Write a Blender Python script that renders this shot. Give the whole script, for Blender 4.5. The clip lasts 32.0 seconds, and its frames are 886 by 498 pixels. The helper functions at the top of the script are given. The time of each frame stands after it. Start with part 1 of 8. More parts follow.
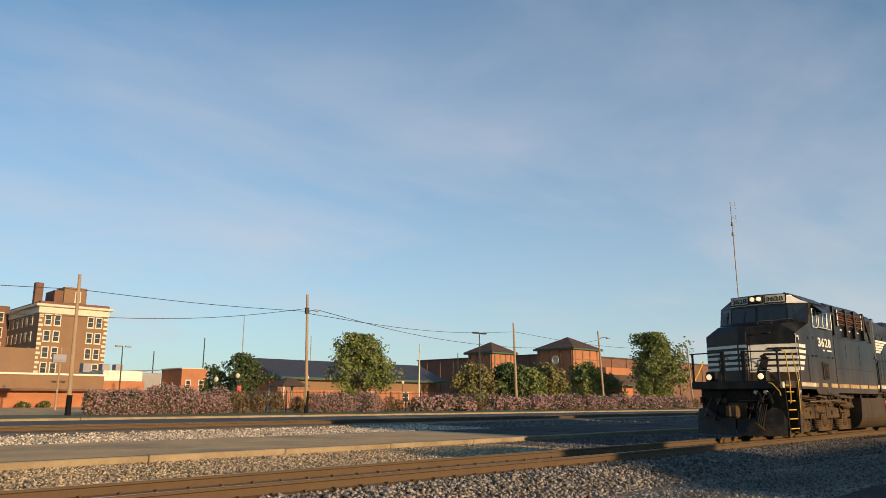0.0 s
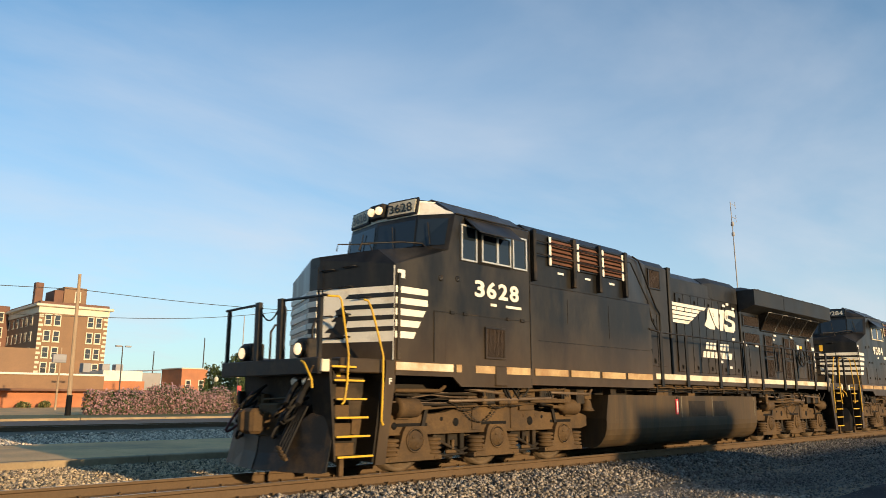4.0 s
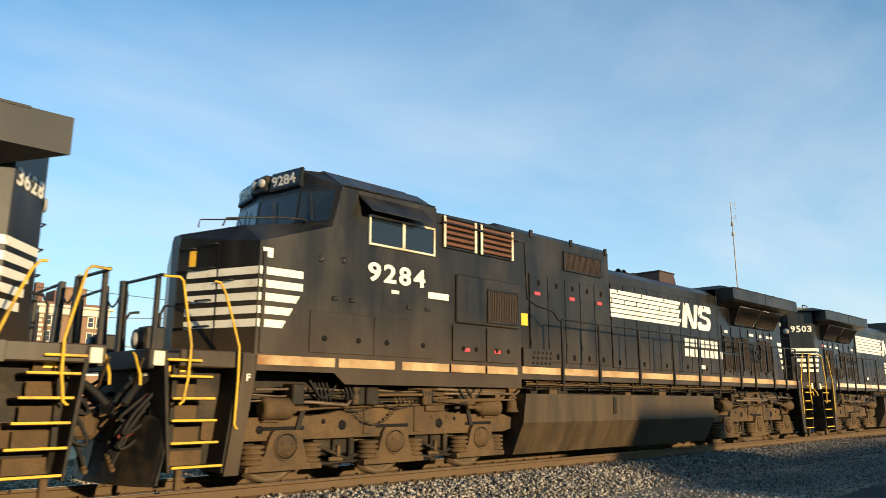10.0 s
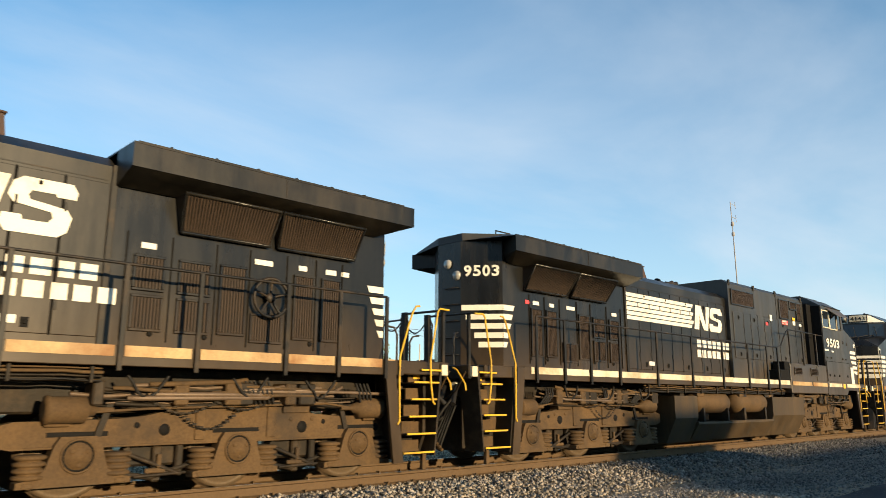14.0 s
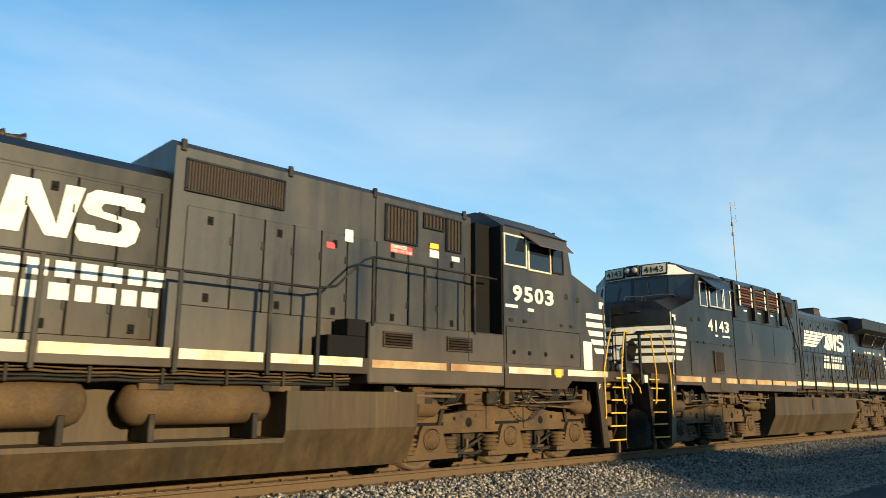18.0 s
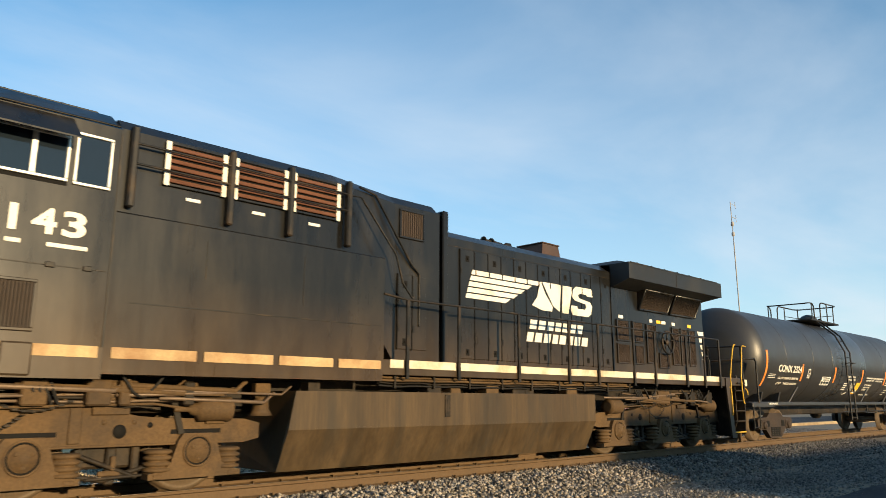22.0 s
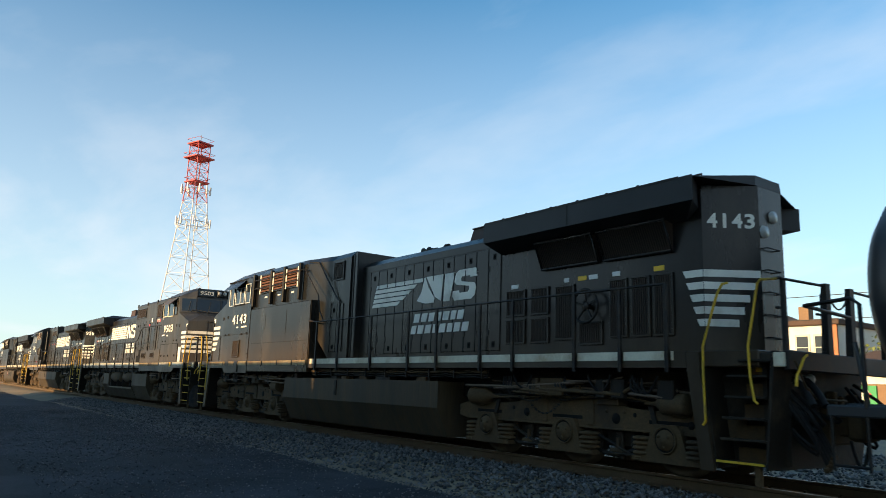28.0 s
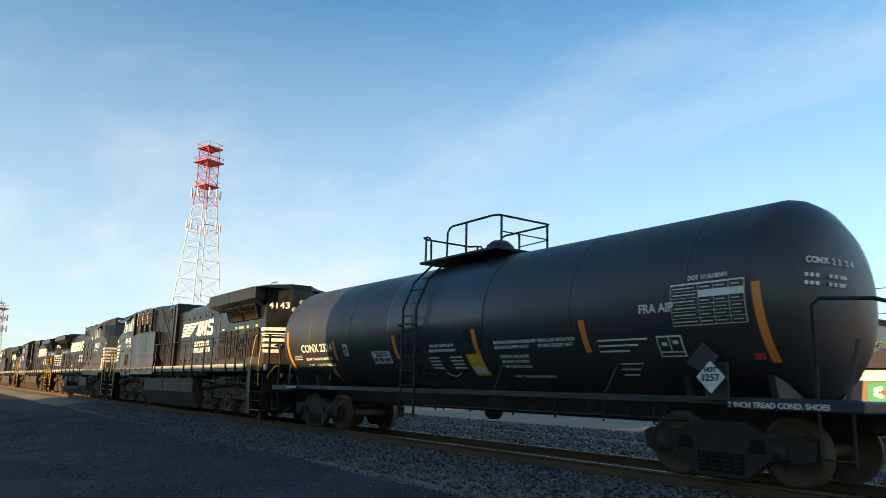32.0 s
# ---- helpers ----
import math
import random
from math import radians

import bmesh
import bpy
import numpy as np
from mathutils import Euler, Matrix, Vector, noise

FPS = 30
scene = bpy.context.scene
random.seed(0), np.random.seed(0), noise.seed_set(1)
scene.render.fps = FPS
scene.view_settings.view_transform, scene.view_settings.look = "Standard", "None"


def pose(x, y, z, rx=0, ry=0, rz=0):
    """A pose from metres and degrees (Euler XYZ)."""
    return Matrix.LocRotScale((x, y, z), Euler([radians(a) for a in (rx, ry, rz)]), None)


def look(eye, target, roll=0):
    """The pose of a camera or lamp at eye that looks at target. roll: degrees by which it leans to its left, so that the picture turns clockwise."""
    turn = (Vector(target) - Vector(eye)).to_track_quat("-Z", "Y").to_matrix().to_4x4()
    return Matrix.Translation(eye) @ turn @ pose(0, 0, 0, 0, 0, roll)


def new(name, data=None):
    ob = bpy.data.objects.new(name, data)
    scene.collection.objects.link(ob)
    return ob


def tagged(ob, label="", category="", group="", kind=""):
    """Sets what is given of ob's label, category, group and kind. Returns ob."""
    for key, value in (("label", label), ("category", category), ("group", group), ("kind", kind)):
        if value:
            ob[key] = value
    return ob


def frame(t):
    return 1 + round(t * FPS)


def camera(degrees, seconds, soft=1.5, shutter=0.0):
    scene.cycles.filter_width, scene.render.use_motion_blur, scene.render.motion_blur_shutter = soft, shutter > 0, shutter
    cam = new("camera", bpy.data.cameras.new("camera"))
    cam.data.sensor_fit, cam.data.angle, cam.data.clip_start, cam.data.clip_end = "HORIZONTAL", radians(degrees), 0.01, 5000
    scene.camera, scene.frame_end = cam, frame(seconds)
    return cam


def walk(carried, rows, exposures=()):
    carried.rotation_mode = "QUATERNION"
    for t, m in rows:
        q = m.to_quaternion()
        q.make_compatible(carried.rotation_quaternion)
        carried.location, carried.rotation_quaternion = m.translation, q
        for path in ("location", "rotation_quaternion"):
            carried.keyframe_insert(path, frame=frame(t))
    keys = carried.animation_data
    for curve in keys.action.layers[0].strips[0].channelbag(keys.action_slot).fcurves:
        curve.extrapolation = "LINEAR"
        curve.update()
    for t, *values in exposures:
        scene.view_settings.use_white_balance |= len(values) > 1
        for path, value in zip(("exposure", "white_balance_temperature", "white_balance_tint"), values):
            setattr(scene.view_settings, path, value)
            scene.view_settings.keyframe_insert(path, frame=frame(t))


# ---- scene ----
EYE = (0.0, -10.32, 1.19)


def gaze(yaw, pitch, roll):
    """The camera's pose on its tripod: degrees to the left of +y, up, and lean."""
    a, b = radians(yaw), radians(pitch)
    way = Vector((-math.sin(a) * math.cos(b), math.cos(a) * math.cos(b), math.sin(b)))
    return look(EYE, Vector(EYE) + way, roll)


cam = camera(62.8, 32.0, 0.75, 0.2)
walk(cam, [(t, gaze(yaw, pitch, roll)) for t, yaw, pitch, roll in (
    (0.0, -44.22, 11.70, 0.24), (22.5, -44.22, 11.70, 0.24), (23.0, -42.04, 11.72, 0.24), (23.5, -36.61, 11.77, 0.27),
    (24.0, -27.71, 11.79, 0.32), (24.5, -16.80, 11.72, 0.42), (25.0, -2.17, 11.58, 0.50), (25.5, 14.08, 11.44, 0.90),
    (26.0, 28.6, 11.2, 1.2), (26.5, 39.6, 11.0, 1.5), (27.0, 46.6, 10.85, 1.8), (27.5, 50.68, 10.75, 1.95), (28.0, 53.73, 10.74, 1.98), (28.5, 54.36, 10.81, 1.80), (29.0, 54.32, 10.81, 1.57),
    (29.5, 54.30, 10.82, 1.44), (30.0, 54.32, 10.80, 1.42), (31.0, 54.40, 10.77, 1.43), (32.0, 54.50, 10.80, 1.42))],
    exposures=((0.0, -0.25, 6800, 17), (2.5, -0.23, 6800, 17), (4.5, 0.13, 6550, 12), (5.5, 0.20, 6350, 8), (7.0, 0.20, 5750, 0), (9.0, 0.21, 6300, 8), (11.0, 0.21, 6250, 7), (14.5, 0.21, 6500, 10), (17.0, 0.20, 6050, 3),
               (19.0, 0.21, 6050, 4), (21.0, 0.21, 6500, 10), (23.0, 0.21, 6300, 7), (25.0, 0.18, 5900, 1), (28.0, 0.44, 6900, 13), (32.0, 0.44, 6900, 13)))

# ---- sun and sky ----
SUN_WAY = Vector((0.03, 1.0, -0.152)).normalized()      # the way that the low evening sunlight travels
sun = new("sun", bpy.data.lights.new("sun", "SUN"))
sun.data.energy, sun.data.angle, sun.data.color = 6.4, radians(0.6), (1.0, 0.74, 0.41)
sun.matrix_world = Matrix.Translation((-20, -120, 60)) @ SUN_WAY.to_track_quat("-Z", "Y").to_matrix().to_4x4()

world = bpy.data.worlds.new("evening_sky")
scene.world = world
world.use_nodes = True
nt = world.node_tree
nt.nodes.clear()
out = nt.nodes.new("ShaderNodeOutputWorld")
back = nt.nodes.new("ShaderNodeBackground")
sky = nt.nodes.new("ShaderNodeTexSky")
sky.sky_type, sky.sun_disc = "NISHITA", False
sky.sun_elevation, sky.sun_rotation = radians(10.0), math.atan2(-SUN_WAY.x, -SUN_WAY.y)
sky.air_density, sky.dust_density, sky.ozone_density = 1.0, 0.15, 3.0
back.inputs["Strength"].default_value = 0.14
# thin streaks of high cloud, spread on a flat layer far overhead
coord = nt.nodes.new("ShaderNodeTexCoord")
split = nt.nodes.new("ShaderNodeSeparateXYZ")
nt.links.new(coord.outputs["Generated"], split.inputs[0])
lift = nt.nodes.new("ShaderNodeMath")
lift.operation = "MAXIMUM"
lift.inputs[1].default_value = 0.0
nt.links.new(split.outputs["Z"], lift.inputs[0])
lift2 = nt.nodes.new("ShaderNodeMath")
lift2.operation = "ADD"
lift2.inputs[1].default_value = 0.16
nt.links.new(lift.outputs[0], lift2.inputs[0])
flat = nt.nodes.new("ShaderNodeVectorMath")
flat.operation = "DIVIDE"
both = nt.nodes.new("ShaderNodeCombineXYZ")
for axis in "XYZ":
    nt.links.new(lift2.outputs[0], both.inputs[axis])
nt.links.new(coord.outputs["Generated"], flat.inputs[0])
nt.links.new(both.outputs[0], flat.inputs[1])
stretch = nt.nodes.new("ShaderNodeMapping")
stretch.inputs["Rotation"].default_value = (0, 0, radians(35))
stretch.inputs["Scale"].default_value = (0.6, 1.0, 1.0)
nt.links.new(flat.outputs[0], stretch.inputs[0])
wisps = nt.nodes.new("ShaderNodeTexNoise")
wisps.inputs["Scale"].default_value = 1.15
wisps.inputs["Detail"].default_value = 7.0
wisps.inputs["Roughness"].default_value = 0.55
wisps.inputs["Distortion"].default_value = 0.35
nt.links.new(stretch.outputs[0], wisps.inputs["Vector"])
ramp = nt.nodes.new("ShaderNodeValToRGB")
ramp.color_ramp.elements[0].position, ramp.color_ramp.elements[0].color = 0.46, (0, 0, 0, 1)
ramp.color_ramp.elements[1].position, ramp.color_ramp.elements[1].color = 0.79, (0.38, 0.38, 0.38, 1)
nt.links.new(wisps.outputs["Fac"], ramp.inputs[0])
veil = nt.nodes.new("ShaderNodeMapRange")      # pale haze low over the horizon
veil.inputs["From Min"].default_value, veil.inputs["From Max"].default_value = 0.0, 0.52
veil.inputs["To Min"].default_value, veil.inputs["To Max"].default_value = 0.68, 0.0
nt.links.new(split.outputs["Z"], veil.inputs["Value"])
either = nt.nodes.new("ShaderNodeMath")
either.operation, either.use_clamp = "ADD", True
nt.links.new(veil.outputs[0], either.inputs[0])
nt.links.new(ramp.outputs["Color"], either.inputs[1])
mixer = nt.nodes.new("ShaderNodeMix")
mixer.data_type = "RGBA"
mixer.inputs["B"].default_value = (4.98, 5.42, 5.87, 1)
nt.links.new(either.outputs[0], mixer.inputs["Factor"])
air = nt.nodes.new("ShaderNodeVectorMath")     # a clear, slightly green-blue evening air
air.operation = "MULTIPLY"
air.inputs[1].default_value = (0.71, 1.36, 1.44)
nt.links.new(sky.outputs[0], air.inputs[0])
nt.links.new(air.outputs[0], mixer.inputs["A"])
nt.links.new(mixer.outputs["Result"], back.inputs["Color"])
nt.links.new(back.outputs[0], out.inputs["Surface"])


# ---- materials ----
def stuff_of(name, base, rough=0.7, metal=0.0, vary=0.25, scale=3.0, fine=40.0, bump=0.1, dirt=None, dirt_amount=0.0, dirt_scale=0.6, spec=0.5, by_piece=0.0, coat=0.0, stretch=None, film=None, streak=0.0):
    """A surface with colour variation at two scales, optional dirt patches and fine relief."""
    m = bpy.data.materials.new(name)
    m.use_nodes = True
    t = m.node_tree
    n, k = t.nodes, t.links
    bsdf = n["Principled BSDF"]
    bsdf.inputs["Metallic"].default_value = metal
    bsdf.inputs["Specular IOR Level"].default_value = spec
    bsdf.inputs["Coat Weight"].default_value = coat
    bsdf.inputs["Coat Roughness"].default_value = 0.12
    co = n.new("ShaderNodeTexCoord")
    source = co.outputs["Object"]
    if stretch:
        mp = n.new("ShaderNodeMapping")
        mp.inputs["Scale"].default_value = stretch
        k.new(source, mp.inputs[0])
        source = mp.outputs[0]

    def noise_at(s, detail=5.0, rough_=0.6):
        x = n.new("ShaderNodeTexNoise")
        x.inputs["Scale"].default_value, x.inputs["Detail"].default_value, x.inputs["Roughness"].default_value = s, detail, rough_
        k.new(source, x.inputs["Vector"])
        return x.outputs["Fac"]

    def scaled(value, lo, hi):
        x = n.new("ShaderNodeMapRange")
        x.inputs["From Min"].default_value, x.inputs["From Max"].default_value = 0.25, 0.75
        x.inputs["To Min"].default_value, x.inputs["To Max"].default_value = lo, hi
        k.new(value, x.inputs["Value"])
        return x.outputs[0]

    def times(a, b):
        x = n.new("ShaderNodeMath")
        x.operation = "MULTIPLY"
        k.new(a, x.inputs[0])
        k.new(b, x.inputs[1])
        return x.outputs[0]

    big, small = noise_at(scale), noise_at(fine, 4.0)
    value = times(scaled(big, 1 - vary, 1 + vary), scaled(small, 1 - vary * 0.7, 1 + vary * 0.7))
    rough_out = scaled(big, max(0.02, rough - 0.08), min(1, rough + 0.10))
    if streak:        # rain-washed runs down the sheet metal
        run = n.new("ShaderNodeMapping")
        run.inputs["Scale"].default_value = (5.0, 5.0, 0.28)
        k.new(co.outputs["Object"], run.inputs[0])
        y = n.new("ShaderNodeTexNoise")
        y.inputs["Scale"].default_value, y.inputs["Detail"].default_value, y.inputs["Roughness"].default_value = 1.0, 6.0, 0.62
        k.new(run.outputs[0], y.inputs["Vector"])
        value = times(value, scaled(y.outputs["Fac"], 1 - streak, 1 + streak))
        rough_out = times(rough_out, scaled(y.outputs["Fac"], 1.0 - 0.35 * streak, 1.0 + 0.35 * streak))
    if by_piece:
        info = n.new("ShaderNodeObjectInfo")
        r = n.new("ShaderNodeMapRange")
        r.inputs["To Min"].default_value, r.inputs["To Max"].default_value = 1 - by_piece, 1 + by_piece
        k.new(info.outputs["Random"], r.inputs["Value"])
        value = times(value, r.outputs[0])
    tint = n.new("ShaderNodeVectorMath")
    tint.operation = "SCALE"
    tint.inputs[0].default_value = base
    k.new(value, tint.inputs["Scale"])
    colour = tint.outputs[0]
    if dirt:
        patches = noise_at(dirt_scale, 6.0, 0.65)
        rp = n.new("ShaderNodeValToRGB")
        rp.color_ramp.elements[0].position = 0.62 - 0.35 * dirt_amount
        rp.color_ramp.elements[1].position = 0.85 - 0.30 * dirt_amount
        k.new(patches, rp.inputs[0])
        mx = n.new("ShaderNodeMix")
        mx.data_type = "RGBA"
        mx.inputs["B"].default_value = (*dirt, 1)
        k.new(rp.outputs["Color"], mx.inputs["Factor"])
        k.new(colour, mx.inputs["A"])
        colour = mx.outputs["Result"]
    if film:        # road dust thrown up from the wheels: thick low down, thinning out upwards
        tone, z0, z1, most = film
        place = n.new("ShaderNodeSeparateXYZ")
        k.new(co.outputs["Object"], place.inputs[0])
        fall = n.new("ShaderNodeMapRange")
        fall.inputs["From Min"].default_value, fall.inputs["From Max"].default_value = z0, z1
        fall.inputs["To Min"].default_value, fall.inputs["To Max"].default_value = most, 0.0
        k.new(place.outputs["Z"], fall.inputs["Value"])
        share = times(fall.outputs[0], scaled(noise_at(1.1, 6.0, 0.65), 0.45, 1.25))
        mx = n.new("ShaderNodeMix")
        mx.data_type = "RGBA"
        mx.inputs["B"].default_value = (*tone, 1)
        k.new(share, mx.inputs["Factor"])
        k.new(colour, mx.inputs["A"])
        colour = mx.outputs["Result"]
    k.new(colour, bsdf.inputs["Base Color"])
    k.new(rough_out, bsdf.inputs["Roughness"])
    if bump:
        bp = n.new("ShaderNodeBump")
        bp.inputs["Strength"].default_value = min(1.0, bump)
        bp.inputs["Distance"].default_value = 0.02
        k.new(small, bp.inputs["Height"])
        k.new(bp.outputs[0], bsdf.inputs["Normal"])
    return m


def glow(name, colour, strength):
    m = bpy.data.materials.new(name)
    m.use_nodes = True
    b = m.node_tree.nodes["Principled BSDF"]
    b.inputs["Base Color"].default_value = (*colour, 1)
    b.inputs["Emission Color"].default_value = (*colour, 1)
    b.inputs["Emission Strength"].default_value = strength
    return m


def glass(name, colour, rough=0.03):
    m = bpy.data.materials.new(name)
    m.use_nodes = True
    b = m.node_tree.nodes["Principled BSDF"]
    b.inputs["Base Color"].default_value = (*colour, 1)
    b.inputs["Roughness"].default_value = rough
    b.inputs["Specular IOR Level"].default_value = 0.5
    return m


BLACK = stuff_of("black_loco_paint", (0.0085, 0.0084, 0.0080), 0.295, vary=0.30, scale=0.9, fine=22, bump=0.02, dirt=(0.032, 0.027, 0.019), dirt_amount=0.38, dirt_scale=1.1, spec=0.35, film=((0.105, 0.064, 0.031), 1.35, 2.75, 0.55), stretch=(1, 1, 0.45), streak=0.45)
BLACK_OLD = stuff_of("weathered_black_paint", (0.0105, 0.0097, 0.0080), 0.37, vary=0.35, scale=0.9, fine=22, bump=0.03, dirt=(0.042, 0.034, 0.023), dirt_amount=0.42, dirt_scale=1.0, spec=0.33, film=((0.105, 0.064, 0.031), 1.35, 2.75, 0.48), stretch=(1, 1, 0.45), streak=0.6)
BLACK_FADED = stuff_of("faded_black_paint", (0.0190, 0.0180, 0.0160), 0.47, vary=0.35, scale=0.9, fine=22, bump=0.03, dirt=(0.050, 0.042, 0.030), dirt_amount=0.45, dirt_scale=1.0, spec=0.62, film=((0.105, 0.064, 0.031), 1.35, 2.75, 0.55), stretch=(1, 1, 0.45), streak=0.6)
BLACK_DUSTY = stuff_of("dusty_black_paint", (0.0110, 0.0103, 0.0090), 0.35, vary=0.32, scale=0.9, fine=22, bump=0.03, dirt=(0.044, 0.036, 0.025), dirt_amount=0.45, dirt_scale=1.0, spec=0.32, film=((0.105, 0.064, 0.031), 1.35, 2.75, 0.55), stretch=(1, 1, 0.45), streak=0.6)
ROOF_BLACK = stuff_of("roof_black", (0.0105, 0.0110, 0.0118), 0.52, vary=0.3, scale=1.2, bump=0.06, dirt=(0.027, 0.027, 0.027), dirt_amount=0.4, spec=0.4)
GRIME = stuff_of("road_grime", (0.088, 0.053, 0.0235), 0.8, vary=0.34, scale=1.6, fine=30, bump=0.15, dirt=(0.038, 0.027, 0.018), dirt_amount=0.35, dirt_scale=1.3, spec=0.3)
GRIME_DARK = stuff_of("oily_grime", (0.0150, 0.0110, 0.0070), 0.65, vary=0.35, scale=2.0, fine=30, bump=0.2, dirt=(0.07, 0.046, 0.025), dirt_amount=0.3, dirt_scale=1.7, spec=0.3)
TANK_DUST = stuff_of("dusty_tank_paint", (0.060, 0.039, 0.0185), 0.6, vary=0.26, scale=0.8, fine=18, bump=0.05, dirt=(0.026, 0.022, 0.016), dirt_amount=0.42, dirt_scale=0.9, spec=0.35, stretch=(1.6, 1, 0.16), streak=0.4)
WHITE = stuff_of("white_lettering", (0.74, 0.70, 0.60), 0.5, vary=0.08, scale=1.5, bump=0.02, dirt=(0.42, 0.36, 0.27), dirt_amount=0.22, dirt_scale=1.6)
STRIPE = stuff_of("sill_stripe", (0.66, 0.60, 0.45), 0.55, vary=0.12, scale=2.0, bump=0.03, dirt=(0.36, 0.24, 0.12), dirt_amount=0.5, dirt_scale=1.5)
TANK_PALE = stuff_of("scraped_tank_paint", (0.17, 0.145, 0.105), 0.6, vary=0.3, scale=3, bump=0.05, dirt=(0.06, 0.045, 0.028), dirt_amount=0.5, dirt_scale=4, spec=0.3)
RUST_STRIPE = stuff_of("rusty_sill_stripe", (0.46, 0.33, 0.17), 0.65, vary=0.2, scale=2.0, bump=0.05, dirt=(0.24, 0.115, 0.045), dirt_amount=0.6, dirt_scale=1.2, spec=0.3)
YELLOW = stuff_of("safety_yellow", (0.62, 0.37, 0.025), 0.55, vary=0.15, scale=4, bump=0.02, dirt=(0.17, 0.11, 0.045), dirt_amount=0.3, dirt_scale=3, spec=0.35)
RAILBLACK = stuff_of("handrail_black", (0.010, 0.0095, 0.009), 0.5, vary=0.25, bump=0.02, dirt=(0.055, 0.036, 0.020), dirt_amount=0.38, dirt_scale=3, spec=0.3)
GRILLE = stuff_of("grille_brown", (0.040, 0.026, 0.017), 0.65, vary=0.25, scale=6, bump=0.1, spec=0.3)
LOUVRE = stuff_of("louvre_rust", (0.1365, 0.0553, 0.0292), 0.65, vary=0.25, scale=5, bump=0.1, dirt=(0.08, 0.05, 0.035), dirt_amount=0.3)
# near-black: shade painted into holes, gaps and recesses; dark seals and latches too
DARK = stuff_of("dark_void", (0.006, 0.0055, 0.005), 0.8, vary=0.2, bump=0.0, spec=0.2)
STACK = stuff_of("scorched_stack", (0.0561, 0.0264, 0.0165), 0.7, vary=0.3, scale=4, bump=0.1, dirt=(0.05, 0.04, 0.035), dirt_amount=0.5, dirt_scale=2)
SILVER = stuff_of("window_frame_metal", (0.62, 0.60, 0.54), 0.35, metal=0.6, vary=0.1, bump=0.02)
SHADEGLASS = glass("cab_glass", (0.012, 0.018, 0.026))
STEEL = stuff_of("wheel_steel", (0.115, 0.078, 0.044), 0.65, metal=0.2, vary=0.25, scale=4, bump=0.05, dirt=(0.06, 0.042, 0.027), dirt_amount=0.4, dirt_scale=3)
RED = stuff_of("red_label", (0.62, 0.06, 0.07), 0.5, vary=0.08, bump=0.0)
HOSE = stuff_of("rubber_hose", (0.016, 0.015, 0.0145), 0.65, vary=0.2, bump=0.05, spec=0.2)
REDHOSE = stuff_of("red_hose", (0.1260, 0.0270, 0.0225), 0.5, vary=0.2, bump=0.05)
COPPER = stuff_of("brake_pipe", (0.13, 0.09, 0.06), 0.55, metal=0.3, vary=0.25, scale=6, bump=0.05)
LABEL = stuff_of("label_white", (0.70, 0.68, 0.62), 0.5, vary=0.06, bump=0.0)
LABEL_Y = stuff_of("label_amber", (0.80, 0.46, 0.03), 0.5, vary=0.06, bump=0.0)
NAVY = stuff_of("number_board_black", (0.012, 0.02, 0.024), 0.3, vary=0.1, bump=0.0)
LAMP = glow("headlight_lens", (1.0, 0.72, 0.40), 1.1)
DULL_LAMP = glass("lamp_lens", (0.35, 0.34, 0.31), 0.15)
TANK_BLACK = stuff_of("tank_black", (0.027, 0.027, 0.028), 0.42, vary=0.15, scale=0.7, fine=22, bump=0.03, dirt=(0.036, 0.033, 0.031), dirt_amount=0.4, dirt_scale=0.6)
TANK_BAND = stuff_of("tank_band_black", (0.030, 0.032, 0.036), 0.30, vary=0.12, scale=0.7, bump=0.02)
ORANGE = stuff_of("reflector_orange", (0.80, 0.24, 0.04), 0.4, vary=0.06, bump=0.0)
BROWN_TRUCK = stuff_of("freight_truck_brown", (0.036, 0.025, 0.019), 0.75, vary=0.3, scale=3, bump=0.15, dirt=(0.02, 0.016, 0.014), dirt_amount=0.4, dirt_scale=2, spec=0.3)
RAIL = stuff_of("rail_rust", (0.1062, 0.0680, 0.0365), 0.75, vary=0.2, scale=2.0, fine=30, bump=0.1, dirt=(0.085, 0.054, 0.03), dirt_amount=0.35, dirt_scale=2, spec=0.25)
SHINE = stuff_of("rail_running_top", (0.21, 0.165, 0.125), 0.42, metal=0.8, vary=0.15, bump=0.02)
TIE = stuff_of("creosoted_tie", (0.0562, 0.0375, 0.0255), 0.85, vary=0.35, scale=3, fine=40, bump=0.5, by_piece=0.25, stretch=(6, 1, 1))
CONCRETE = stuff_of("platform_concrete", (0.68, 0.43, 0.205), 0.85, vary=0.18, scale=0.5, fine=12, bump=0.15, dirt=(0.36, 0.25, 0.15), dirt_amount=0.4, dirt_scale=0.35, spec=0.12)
KERBSTONE = stuff_of("kerb_concrete", (0.33, 0.25, 0.15), 0.85, vary=0.18, scale=0.8, fine=14, bump=0.2, dirt=(0.21, 0.15, 0.09), dirt_amount=0.45, dirt_scale=0.9, spec=0.2)
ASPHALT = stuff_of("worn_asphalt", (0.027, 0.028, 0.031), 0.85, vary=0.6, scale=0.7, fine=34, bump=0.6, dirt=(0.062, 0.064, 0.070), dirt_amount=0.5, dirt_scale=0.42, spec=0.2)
PATCH = stuff_of("fresh_asphalt_patch", (0.020, 0.020, 0.022), 0.8, vary=0.3, scale=1.2, fine=60, bump=0.3, spec=0.25)
GROUND = stuff_of("gravelly_ground", (0.2160, 0.1620, 0.1008), 0.9, vary=0.3, scale=0.5, fine=9, bump=0.6, dirt=(0.14, 0.12, 0.09), dirt_amount=0.4, dirt_scale=0.12)
